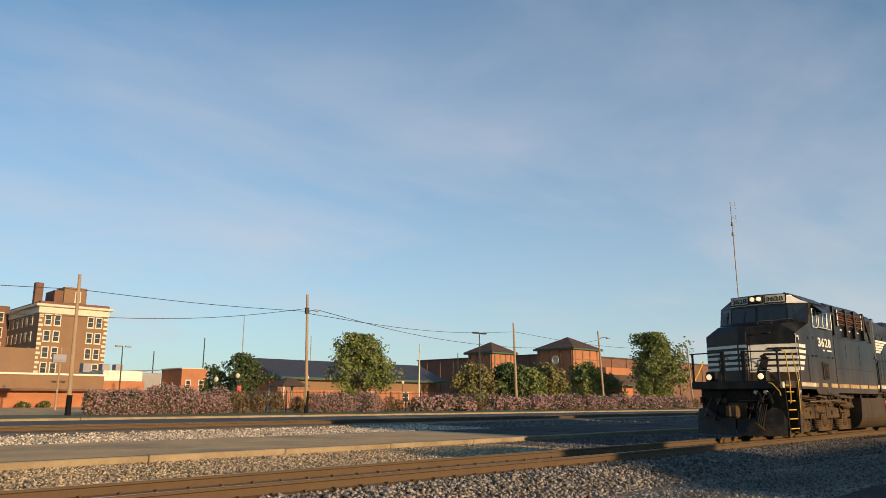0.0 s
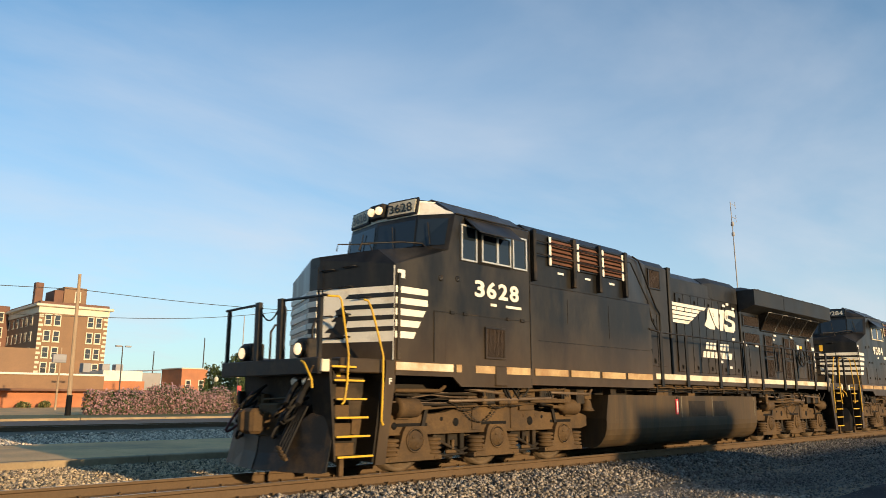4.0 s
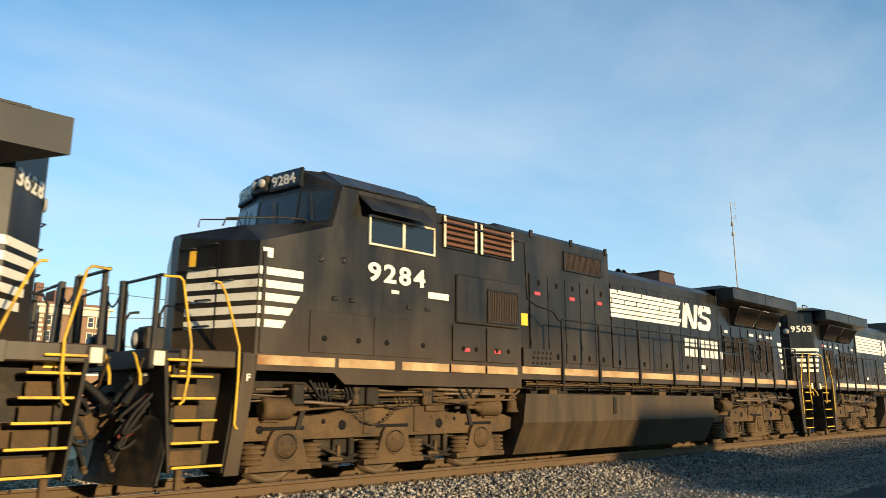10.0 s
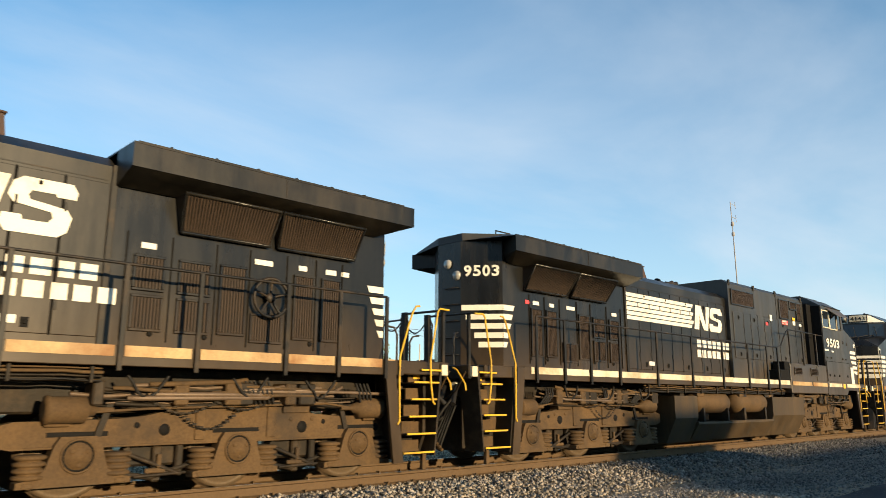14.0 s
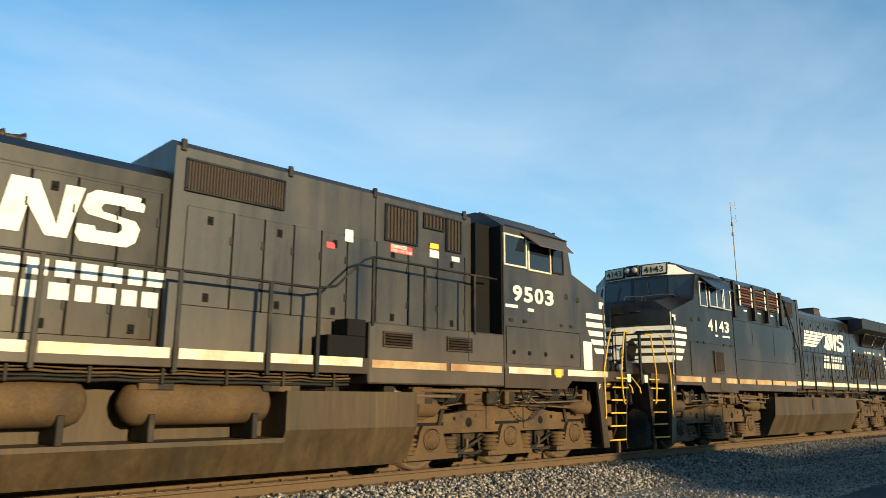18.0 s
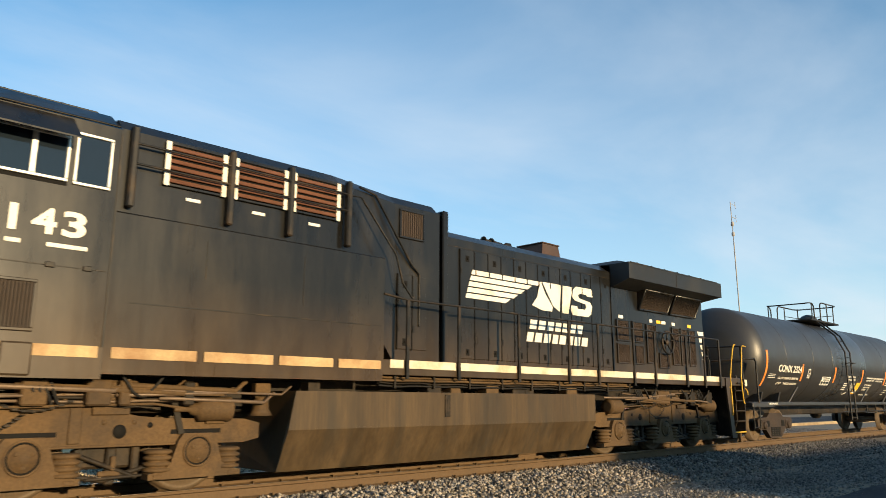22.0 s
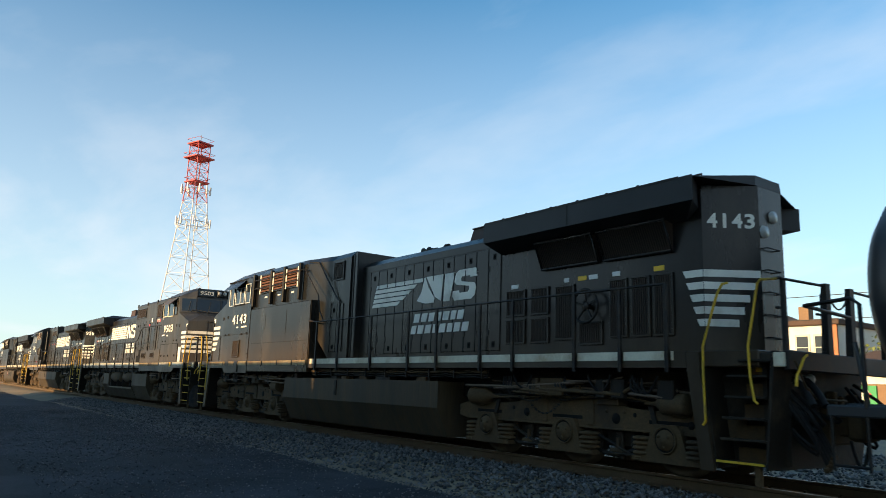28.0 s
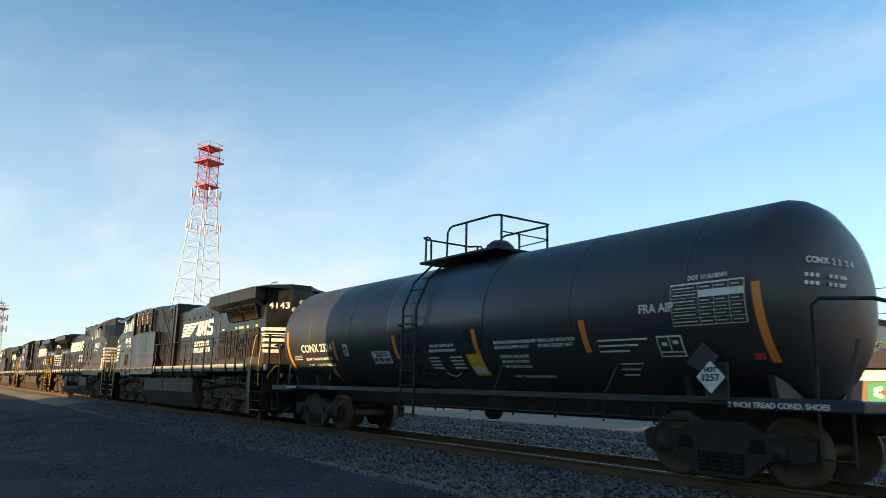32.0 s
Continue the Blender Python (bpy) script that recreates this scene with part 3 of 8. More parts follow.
def grille(P, parent, u0, u1, z0, z1, y, step=0.045, upright=True, name="grille", slat=None, back=None, edge=None):
    """A framed opening full of slats."""
    g = P(name, Shape().box(u0, u1, y - 0.004, y + 0.02, z0, z1), back or DARK, parent)
    s = Shape()
    n = max(2, int(((u1 - u0) if upright else (z1 - z0)) / step))
    for i in range(n):
        if upright:
            x = u0 + (u1 - u0) * (i + 0.5) / n
            s.box(x - step * 0.30, x + step * 0.30, y - 0.018, y - 0.003, z0, z1)
        else:
            z = z0 + (z1 - z0) * (i + 0.5) / n
            s.add([(u0, y - 0.005, z + step * 0.35), (u1, y - 0.005, z + step * 0.35), (u1, y - 0.05, z - step * 0.3), (u0, y - 0.05, z - step * 0.3),
                   (u0, y - 0.004, z + step * 0.22), (u1, y - 0.004, z + step * 0.22), (u1, y - 0.04, z - step * 0.40), (u0, y - 0.04, z - step * 0.40)],
                  [(0, 3, 2, 1), (4, 5, 6, 7), (3, 7, 6, 2), (0, 4, 7, 3), (1, 2, 6, 5)])
    P("slats", s, slat or GRILLE, g)
    s = Shape()
    w = 0.035
    for a, b, c, d in ((u0 - w, u1 + w, z1, z1 + w), (u0 - w, u1 + w, z0 - w, z0), (u0 - w, u0, z0, z1), (u1, u1 + w, z0, z1)):
        s.box(a, b, y - 0.028, y + 0.01, c, d, 0.006)
    P("rim", s, edge or BLACK, g)
    return g


def slanted_screen(P, loco, a, b, y0, z0, y1, z1, lean=0.0):
    """A radiator screen that leans outwards at the top."""
    g = P("radiator_screen", Shape().loft([[(a, y0, z0), (b, y0, z0), (b, -0.9, z0), (a, -0.9, z0)], [(a + lean, y1, z1), (b, y1, z1), (b, -0.9, z1), (a + lean, -0.9, z1)]]), GRILLE, loco, "dark slanted radiator screen")
    t = Shape()
    n = int((b - a) / 0.042)
    for i in range(n):
        f = (i + 0.5) / n
        t.tube([(a + (b - a) * f, y0 - 0.006, z0 + 0.02), (a + lean * (1 - f) + (b - a) * f, y1 - 0.006, z1 - 0.02)], 0.008, 4, caps=False)
    P("slats", t, DARK, g)
    P("rim", Shape().tube([(a, y0 - 0.01, z0), (a + lean, y1 - 0.01, z1), (b, y1 - 0.01, z1), (b, y0 - 0.01, z0), (a, y0 - 0.01, z0)], 0.028, 5), BLACK, g)


def doors(P, parent, edges, z0, z1, y, paint, latch_every=2, high=True):
    """A row of hood doors between the given edges."""
    for i in range(len(edges) - 1):
        a, b = edges[i], edges[i + 1]
        d = P("hood_door", Shape().box(a + 0.012, b - 0.012, y - 0.022, y + 0.01, z0, z1, 0.006), paint, parent)
        P("door_seal", Shape().box(a - 0.008, a + 0.008, y - 0.025, y + 0.005, z0 - 0.01, z1 + 0.01), DARK, d)
        for z in (z0 + 0.35, z1 - 0.40):
            P("hinge", Shape().box(a + 0.012, a + 0.05, y - 0.034, y - 0.018, z - 0.06, z + 0.06, 0.005), RAILBLACK, d)
        if i % latch_every == 0:
            x = (a + b) / 2
            for z in ((z0 + 0.12, z1 - 0.16) if high else (z0 + 0.12,)):
                P("latch", Shape().box(x - 0.045, x + 0.045, y - 0.03, y - 0.021, z - 0.06, z + 0.06, 0.004).box(x - 0.02, x + 0.02, y - 0.05, y - 0.03, z - 0.02, z + 0.03, 0.006), DARK, d)


def glazed(P, parent, u0, u1, z0, z1, y, name="cab_window", bars=(), edge=None):
    w = P(name, Shape().box(u0, u1, y - 0.006, y + 0.006, z0, z1), SHADEGLASS, parent, "dark tinted cab window in a pale metal frame")
    s = Shape()
    t = 0.036
    for a, b, c, d in ((u0 - t, u1 + t, z1, z1 + t), (u0 - t, u1 + t, z0 - t, z0), (u0 - t, u0, z0, z1), (u1, u1 + t, z0, z1)):
        s.box(a, b, y - 0.028, y + 0.012, c, d, 0.006)
    for x in bars:
        s.box(x - 0.03, x + 0.03, y - 0.024, y + 0.01, z0, z1, 0.005)
    P("window_frame", s, edge or SILVER, w)


def wall_box(P, parent, name, u0, u1, z0, z1, y, paint, out=0.012, label="", c=0.004):
    return P(name, Shape().box(u0, u1, y - out, y + 0.006, z0, z1, c), paint, parent, label)


def end_steps(P, loco, at, way, worn=False):
    """Boarding steps at a platform's corner: at = the end sill's u, way = +1 towards the loco's middle."""
    X = lambda d: at + way * d
    st = P("boarding_steps", Shape().box(X(0.3), X(1.28), -1.04, -1.0, 0.34, 1.78), GRIME_DARK, loco, "dusty black steel boarding steps with yellow nosings")
    P("side_plate", Shape().slab([(X(1.10), 0.22), (X(1.30), 0.22), (X(1.48), 1.56), (X(1.48), 1.78), (X(1.28), 1.78), (X(1.28), 1.56)], "y", -1.52, -1.47), BLACK_OLD, st, "slanting dusty step plate")
    P("stringer", Shape().slab([(X(0.38), 0.30), (X(0.41), 0.30), (X(0.27), 1.78), (X(0.22), 1.78)], "y", -1.48, -1.02), GRIME_DARK, st)
    P("stringer", Shape().slab([(X(1.08), 0.26), (X(1.12), 0.26), (X(1.30), 1.70), (X(1.26), 1.70)], "y", -1.47, -1.02), GRIME_DARK, st)
    for z, d0, d1 in ((1.67, 0.27, 0.72), (1.47, 0.32, 0.88), (1.20, 0.37, 0.93), (0.93, 0.38, 0.97), (0.66, 0.39, 1.01), (0.37, 0.42, 1.08)):
        t = P("tread", Shape().box(X(d0), X(d1), -1.49, -1.12, z - 0.035, z - 0.012, 0.004), GRIME_DARK, st)
        P("nosing", Shape().box(X(d0), X(d1), -1.508, -1.478, z - 0.026, z + 0.004, 0.004), GRIME_DARK if worn and z > 0.5 else YELLOW, t, "worn dark step edge" if worn and z > 0.5 else "yellow safety nosing")
        if z < 1.6:
            P("riser", Shape().box(X(d0 + 0.06), X(d1 - 0.14), -1.20, -1.16, z - 0.02, z + 0.17, 0.006), GRIME, t)
    P("notice", Shape().box(X(0.42), X(0.64), -1.215, -1.20, 1.52, 1.60, 0.003), LABEL_Y, st, "small amber notice")
    P("step_bracket", Shape().box(X(0.52), X(0.60), -1.42, -1.34, 0.08, 0.34, 0.01), GRIME, st)
    P("corner_block", Shape().box(X(0.10), X(0.24), -1.49, -1.38, 1.58, 1.76, 0.01), STRIPE, st, "cream painted end of the sill")
    for pts in ([(0.12, 2.68), (0.33, 2.69), (0.38, 2.64), (0.46, 2.25), (0.545, 1.84), (0.535, 1.45), (0.49, 1.15), (0.44, 1.11)], [(0.80, 2.69), (0.88, 2.68), (0.95, 2.58), (1.04, 2.35), (1.21, 1.85), (1.215, 1.45), (1.20, 0.86), (1.24, 0.80)]):
        P("grab_rail", Shape().tube([(X(a), -1.53, z) for a, z in pts], 0.017, 8), YELLOW, st, "yellow bent-tube grab rail")


def end_gear(P, loco, at, way, plow, rng, lamps):
    """Platform, posts, coupler, hoses and pilot at one end."""
    X = lambda d: at + way * d
    P("end_platform", Shape().box(X(0.10), X(1.5), -1.42, 1.42, 1.66, 1.76, 0.02).box(X(0.06), X(0.14), -1.44, 1.44, 1.54, 1.79, 0.015), RAILBLACK, loco)
    for y in (-1.38, 1.38):
        P("end_post", Shape().box(X(0.09), X(0.15), y - 0.03, y + 0.03, 1.76, 2.70, 0.008), RAILBLACK, loco)
    for y in (-0.34, 0.34):
        P("end_post", Shape().slab([(X(0.06), 1.76), (X(0.16), 1.76), (X(0.12), 2.74), (X(0.05), 2.74)], "y", y - 0.06, y + 0.06), RAILBLACK, loco, "broad flat steel post beside the gangway")
        w = 1 if y > 0 else -1
        P("post_brace", Shape().tube([(X(0.10), y + 0.10 * w, 1.76), (X(0.10), y + 0.12 * w, 2.56), (X(0.10), y + 0.05 * w, 2.66)], 0.016, 5), RAILBLACK, loco)
    for y in (-1, 1):
        P("end_handrail", Shape().tube([(X(0.10), y * 1.46, 2.69), (X(0.10), y * 0.40, 2.71), (X(0.10), y * 0.36, 2.66)], 0.021, 6), RAILBLACK, loco)
        P("nose_grab", Shape().tube([(X(0.5), y * 0.62, 1.78), (X(0.5), y * 0.62, 2.3), (X(0.56), y * 0.60, 2.42), (X(0.68), y * 0.55, 2.44)], 0.02, 6), RAILBLACK, loco)
    P("chain", Shape().tube([(X(0.09), -0.30 + 0.6 * q / 10, 2.62 - 0.20 * math.sin(math.pi * q / 10)) for q in range(11)], 0.014, 5), RAILBLACK, loco)
    P("handrail", Shape().tube([(X(0.10), -1.46, 2.70), (X(0.14), -1.52, 2.69)], 0.02, 6), RAILBLACK, loco)
    c = Shape().box(X(-0.22), X(0.9), -0.09, 0.09, 0.72, 0.98, 0.02).box(X(-0.24), X(0.0), -0.17, 0.20, 0.66, 1.04, 0.05).box(X(-0.28), X(-0.17), 0.03, 0.2, 0.68, 1.02, 0.04)
    c.box(X(0.14), X(0.30), -0.30, 0.30, 0.60, 1.12, 0.03)
    P("coupler", c, GRIME, loco, "rust-brown knuckle coupler")
    P("pilot", Shape().slab([(-1.30, 1.62), (-1.30, 0.62), (-1.15, 0.28), (1.15, 0.28), (1.30, 0.62), (1.30, 1.62)], "x", X(0.44), X(0.50)), GRIME_DARK, loco, "dirty end plate behind the coupler")
    if plow:
        s = Shape()
        for y in (-1, 1):
            ring = lambda u, yy, lo, hi, thick: [(X(u), y * yy, hi), (X(u - 0.03), y * yy, (lo + hi) / 2), (X(u - 0.10), y * yy, lo), (X(u - 0.10 + thick), y * yy, lo), (X(u + thick), y * yy, hi)]
            s.loft([ring(0.02, 0.02, 0.13, 0.62, 0.04), ring(0.10, 0.55, 0.13, 0.66, 0.04), ring(0.24, 1.05, 0.13, 0.98, 0.04), ring(0.33, 1.36, 0.14, 0.92, 0.04), ring(0.36, 1.43, 0.16, 0.78, 0.03)][::y])
        P("plow", s, RAILBLACK, loco, "dirty black curved snow plow")
    P("cut_lever", Shape().tube([(X(0.02), -0.1, 1.18), (X(0.02), -0.9, 1.20), (X(0.0), -1.18, 1.34), (X(0.0), -1.38, 1.62), (X(0.0), -1.42, 1.66)], 0.016, 6), GRIME, loco)
    P("lever_handle", Shape().tube([(X(0.0), -1.10, 1.74), (X(-0.02), -1.22, 1.70), (X(-0.02), -1.42, 1.46), (X(-0.02), -1.44, 1.34)], 0.018, 6), YELLOW, loco, "yellow uncoupling lever handle")
    for k in range(4):
        y0, r = -0.62 - 0.05 * k, 0.36 + 0.045 * k
        pts = [(X(0.30 - 0.34 * math.sin(math.pi * q / 10)), y0 - 0.10 * q / 10, 1.08 - 0.25 - r * math.sin(math.pi * q / 10) + 0.25 * abs(q / 5 - 1)) for q in range(11)]
        P("air_hose", Shape().tube(pts, 0.021, 7), HOSE, loco, "drooping rubber air hose")
        P("hose_coupling", Shape().lathe(pts[5], (0, 1, 0.2), [(-0.07, 0.026), (-0.05, 0.036), (0.05, 0.036), (0.07, 0.026)], 8), GRIME, loco)
    for k in range(10):
        y = rng.choice((-1, 1)) * rng.uniform(0.3, 1.15)
        z = rng.uniform(1.15, 1.5)
        drop = rng.uniform(0.35, 0.75)
        pts = [(X(0.40 - 0.42 * math.sin(math.pi * q / 8)), y + rng.uniform(-0.02, 0.02) + 0.12 * q / 8, z - drop * math.sin(math.pi * q / 10)) for q in range(9)]
        P("air_hose", Shape().tube(pts, 0.024, 7), REDHOSE if k == 2 and plow else HOSE, loco)
    for y in (-0.85, -0.55):
        pts = [(X(0.40 - 0.5 * q / 6), y - 0.06 * q, 1.46 - 0.35 * (q / 6) ** 2) for q in range(7)]
        P("jumper_cable", Shape().tube(pts, 0.045, 8), HOSE, loco, "thick black jumper cable")
        P("cable_plug", Shape().lathe(pts[0], (-way, -0.3, -0.1), [(0, 0.06), (0.14, 0.06), (0.15, 0.075), (0.19, 0.075), (0.2, 0.05)], 10), SILVER, loco, "silver cable plug")
        P("receptacle", Shape().box(X(0.36), X(0.46), y - 0.10, y + 0.10, 1.38, 1.56, 0.02), GRIME_DARK, loco)
    for k in range(6):
        y = rng.uniform(-1.25, 1.25)
        P("hose_valve", Shape().box(X(0.30), X(0.42), y - 0.05, y + 0.05, 1.10, 1.10 + rng.uniform(0.1, 0.22), 0.015), GRIME if k % 2 else GRIME_DARK, loco)
    if lamps:
        for y in (-1, 1):
            d = P("ditch_light", Shape().lathe((X(0.10), y * 0.84, 1.93), (way, 0, 0), [(0, 0.13), (0.06, 0.135), (0.10, 0.12), (0.12, 0.0)], 18).box(X(0.18), X(0.44), y * 0.84 - 0.15, y * 0.84 + 0.15, 1.76, 2.10, 0.02), RAILBLACK, loco)
            P("lens", Shape().lathe((X(0.105), y * 0.84, 1.93), (-way, 0, 0), [(0, 0.095), (0.02, 0.088), (0.035, 0.0)], 18), LAMP if lamps == 2 else DULL_LAMP, d, "round ditch-light lens")


NOSE_A, NOSE_B = Vector((0.92, -0.14, 0)), Vector((1.45, -1.50, 0))        # the slanted nose side in plan


def stripes_on_nose(P, loco, style):
    for i in range(5):
        z1 = 2.985 - 0.182 * i
        z0 = z1 - 0.108
        r = 2.33 - 0.105 * i
        P("stripe", side_plate([(1.46, z0), (r - 0.062, z0), (r, z1), (1.46, z1)], -1.506), WHITE, loco, "cream painted nose stripe")
    a, b = NOSE_A, NOSE_B
    nrm = Vector((-(b - a).y, (b - a).x, 0)).normalized()
    nrm = nrm if nrm.y < 0 else -nrm

    def sheet(f0, f1, z0, z1, g0=None, lift=0.008):
        g0 = f0 if g0 is None else g0
        p = [a + (b - a) * f for f in (f0, f1, f1, g0)]
        q = [Vector((v.x, v.y, z)) + nrm * lift for v, z in zip(p, (z0, z0, z1, z1))]
        back = [v - nrm * 0.004 for v in q]
        return Shape().add(q + back, [(0, 1, 2, 3), (7, 6, 5, 4), (0, 4, 5, 1), (1, 5, 6, 2), (2, 6, 7, 3), (3, 7, 4, 0)])

    def iron(f, z, w=0.16):
        p, q = a + (b - a) * f, a + (b - a) * (f + w)
        P("grab_iron", Shape().tube([(p.x, p.y, z), (p.x + nrm.x * 0.07, p.y + nrm.y * 0.07, z), (q.x + nrm.x * 0.07, q.y + nrm.y * 0.07, z + 0.01), (q.x, q.y, z + 0.01)], 0.013, 5), RAILBLACK, loco)
    for f, z in ((0.05, 3.30), (0.34, 3.34), (0.02, 2.98), (0.30, 3.0), (0.04, 2.52), (0.28, 2.54), (0.03, 2.16), (0.28, 2.17), (0.55, 2.80)):
        iron(f, z)
    if style == "panel":
        P("nose_panel", sheet(0.02, 0.995, 2.09, 2.985), WHITE, loco, "cream panel on the nose")
        for i in range(4):
            z1 = 2.877 - 0.182 * i
            P("nose_band", sheet(0.36 - 0.085 * i, 0.995, z1 - 0.074, z1, 0.42 - 0.085 * i, 0.013), BLACK, loco, "black band on the cream nose panel")
        for i in range(5):
            z1 = 2.985 - 0.182 * i
            P("stripe", Shape().box(0.892, 0.904, -0.13, 0.13, z1 - 0.095, z1), WHITE, loco, "cream painted nose stripe")
            P("stripe", Shape().loft([[(0.92 + 0.53 * f - d, 0.14 + 1.36 * f + d, z) for f, d, z in ((0.05, 0.012, zz), (0.99, 0.012, zz), (0.99, 0.0, zz), (0.05, 0.0, zz))] for zz in (z1 - 0.095, z1)]), WHITE, loco, "cream painted nose stripe")
        P("nose_emblem", Shape().add([a + (b - a) * f + Vector((0, 0, z)) + nrm * 0.014 for f, z in ((0.16, 2.16), (0.28, 2.50), (0.24, 2.62), (0.34, 2.66), (0.42, 2.52), (0.36, 2.14))], [tuple(range(6))]), BLACK, loco, "black plain emblem on the nose")
        P("nose_door_edge", sheet(0.05, 0.065, 1.80, 3.42, None, 0.012), RAILBLACK, loco)
        P("corner_strip", sheet(0.985, 1.0, 1.80, 3.32, None, 0.012), WHITE, loco, "pale strip down the nose corner")
    else:
        for i in range(5):
            z1 = 2.985 - 0.182 * i
            P("stripe", sheet(0.12, 0.995, z1 - 0.108, z1), WHITE, loco, "cream painted nose stripe")
        P("nose_door_edge", sheet(0.50, 0.515, 1.80, 3.40, None, 0.013), RAILBLACK, loco)
        P("nose_notice", sheet(0.14, 0.22, 3.05, 3.28, None, 0.012), LABEL_Y, loco, "amber notice on the nose")


def plate_on(points, out, thick=0.02):
    """A thin plate through four points in order, set out along their normal (which faces away from the loco's middle)."""
    q = [Vector(p) for p in points]
    n = (q[1] - q[0]).cross(q[3] - q[0]).normalized()
    mid = sum(q, Vector()) / 4
    if n.dot(mid - Vector((4.0, 0, 3.6))) < 0:
        n = -n
    f, b = [p + n * out for p in q], [p + n * (out - thick) for p in q]
    return Shape().add(f + b, [(0, 1, 2, 3), (7, 6, 5, 4), (0, 4, 5, 1), (1, 5, 6, 2), (2, 6, 7, 3), (3, 7, 4, 0)])


def build_cab(P, loco, style, L, back_u, paint=BLACK_OLD):
    """Nose and wide cab from u = 0.7 to back_u, with a bowed three-sided windscreen."""
    P("nose", hull([(0.92, 0.14, 1.76, 3.50, 0.10, 3.56), (1.45, 1.50, 1.76, 3.34, 1.05, 3.64), (2.64, 1.52, 1.76, 3.74, 1.25, 3.84)]), paint, loco, "black wide nose")
    ring = lambda z, uf, yc, uc, w: [(uf - 0.14, 0, z), (uf, -yc, z), (uc, -w, z), (back_u, -w, z), (back_u, w, z), (uc, w, z), (uf, yc, z)]
    cab = P("cab", Shape().loft([ring(3.30, 2.34, 0.95, 2.64, 1.52), ring(3.75, 2.34, 0.95, 2.64, 1.52), ring(4.42, 2.42, 0.95, 2.80, 1.52), ring(4.74, 2.48, 0.86, 2.82, 1.02), ring(4.81, 2.68, 0.62, 2.97, 0.80)]), paint, loco, "black cab with a bowed front")
    P("cab_side", Shape().box(2.58, back_u, -1.52, 1.52, 1.76, 3.31), paint, loco)
    P("cab_skirt", Shape().slab([(1.46, 1.76), (1.46, 1.56), (2.02, 1.56), (2.75, 1.56), (2.95, 1.40), (back_u, 1.40), (back_u, 1.76)], "y", -1.53, -1.49), BLACK_OLD, loco)
    P("nose_door", Shape().box(0.908, 0.93, -0.12, 0.12, 1.8, 3.40, 0.01), paint, loco)

    def at(z, near, sd):
        """A place on the bowed front at height z and distance near from the middle."""
        f = (z - 3.75) / 0.67
        u = 2.34 + 0.08 * f
        u += (near - 0.95) * (0.30 + 0.08 * f) / 0.57 if near > 0.95 else -0.14 * (1 - near / 0.95)
        return u, sd * near, z
    for sd in (-1, 1):
        for y0, y1 in ((0.05, 0.93), (0.97, 1.44)):
            w = P("windscreen_pane", plate_on([at(3.84, y0, sd), at(3.84, y1, sd), at(4.34, y1, sd), at(4.34, y0, sd)], 0.012), SHADEGLASS, cab, "dark windscreen pane")
            P("wiper", Shape().tube([Vector(at(3.86, (y0 + y1) / 2, sd)) + Vector((-0.04, -0.03 if y0 > 0.9 else 0, 0)), Vector(at(4.26, (y0 + y1) / 2 - 0.07, sd)) + Vector((-0.05, -0.03 if y0 > 0.9 else 0, 0))], 0.010, 4), RAILBLACK, w)
        P("screen_trim", plate_on([at(3.77, 0.0, sd), at(3.77, 0.95, sd), at(3.82, 0.95, sd), at(3.82, 0.0, sd)], 0.016), RAILBLACK, cab)
    lit = style == "modern"
    brow = WHITE if lit else paint
    for sd in (-1, 1):
        P("brow_panel", plate_on([(2.28, 0.0, 4.42), (2.42, 0.95 * sd, 4.42), (2.48, 0.86 * sd, 4.72), (2.34, 0.0, 4.72)], 0.012), brow, cab, "cream panel above the windscreen" if lit else "")
        P("brow_corner", plate_on([(2.42, 0.95 * sd, 4.42), (2.80, 1.50 * sd, 4.42), (2.82, 1.02 * sd, 4.72), (2.48, 0.86 * sd, 4.72)], 0.010), brow, cab)
    P("light_box", Shape().box(2.22, 2.50, -0.20, 0.20, 4.47, 4.76, 0.03), RAILBLACK, cab)
    for y in (-0.11, 0.11):
        P("headlight", Shape().lathe((2.225, y, 4.62), (-1, 0, 0), [(0, 0.078), (0.05, 0.074), (0.06, 0.0)], 16), LAMP if paint is BLACK_DUSTY else DULL_LAMP, cab, "round headlight lens")
    P("roof_unit", Shape().box(3.35, 4.2, -0.5, 0.5, 4.79, 4.88, 0.03), ROOF_BLACK, cab)
    for x in (3.0, 3.3, 3.7, 4.05, 4.35):
        P("antenna_stub", Shape().lathe((x, -0.70, 4.80), (0, 0, 1), [(0, 0.065), (0.05, 0.055), (0.075, 0.02), (0.075, 0)], 8), ROOF_BLACK, cab)
    for x in (3.05, 3.95):
        P("roof_plate", Shape().box(x, x + 0.62, -0.79, -0.42, 4.812, 4.845, 0.008), SILVER, cab, "pale antenna plate on the roof")
    P("roof_rib", Shape().box(2.95, back_u - 0.1, -0.83, -0.79, 4.80, 4.83, 0.006), ROOF_BLACK, cab)
    for x, z in ((2.46, 3.22), (2.86, 3.25)):
        P("lifting_lug", Shape().lathe((x, -1.50, z), (0, -1, 0), [(0, 0.06), (0.035, 0.055), (0.035, 0.03), (0.02, 0.0)], 10), RAILBLACK, loco)
    for x in (2.72, 3.05, 4.2, 4.6):
        P("hinge", Shape().box(x - 0.05, x + 0.05, -1.545, -1.515, 2.62, 2.68, 0.006), RAILBLACK, loco)
    P("cab_rain_gutter", Shape().tube([(2.80, -1.535, 4.42), (back_u - 0.05, -1.535, 4.44)], 0.014, 5), RAILBLACK, cab)
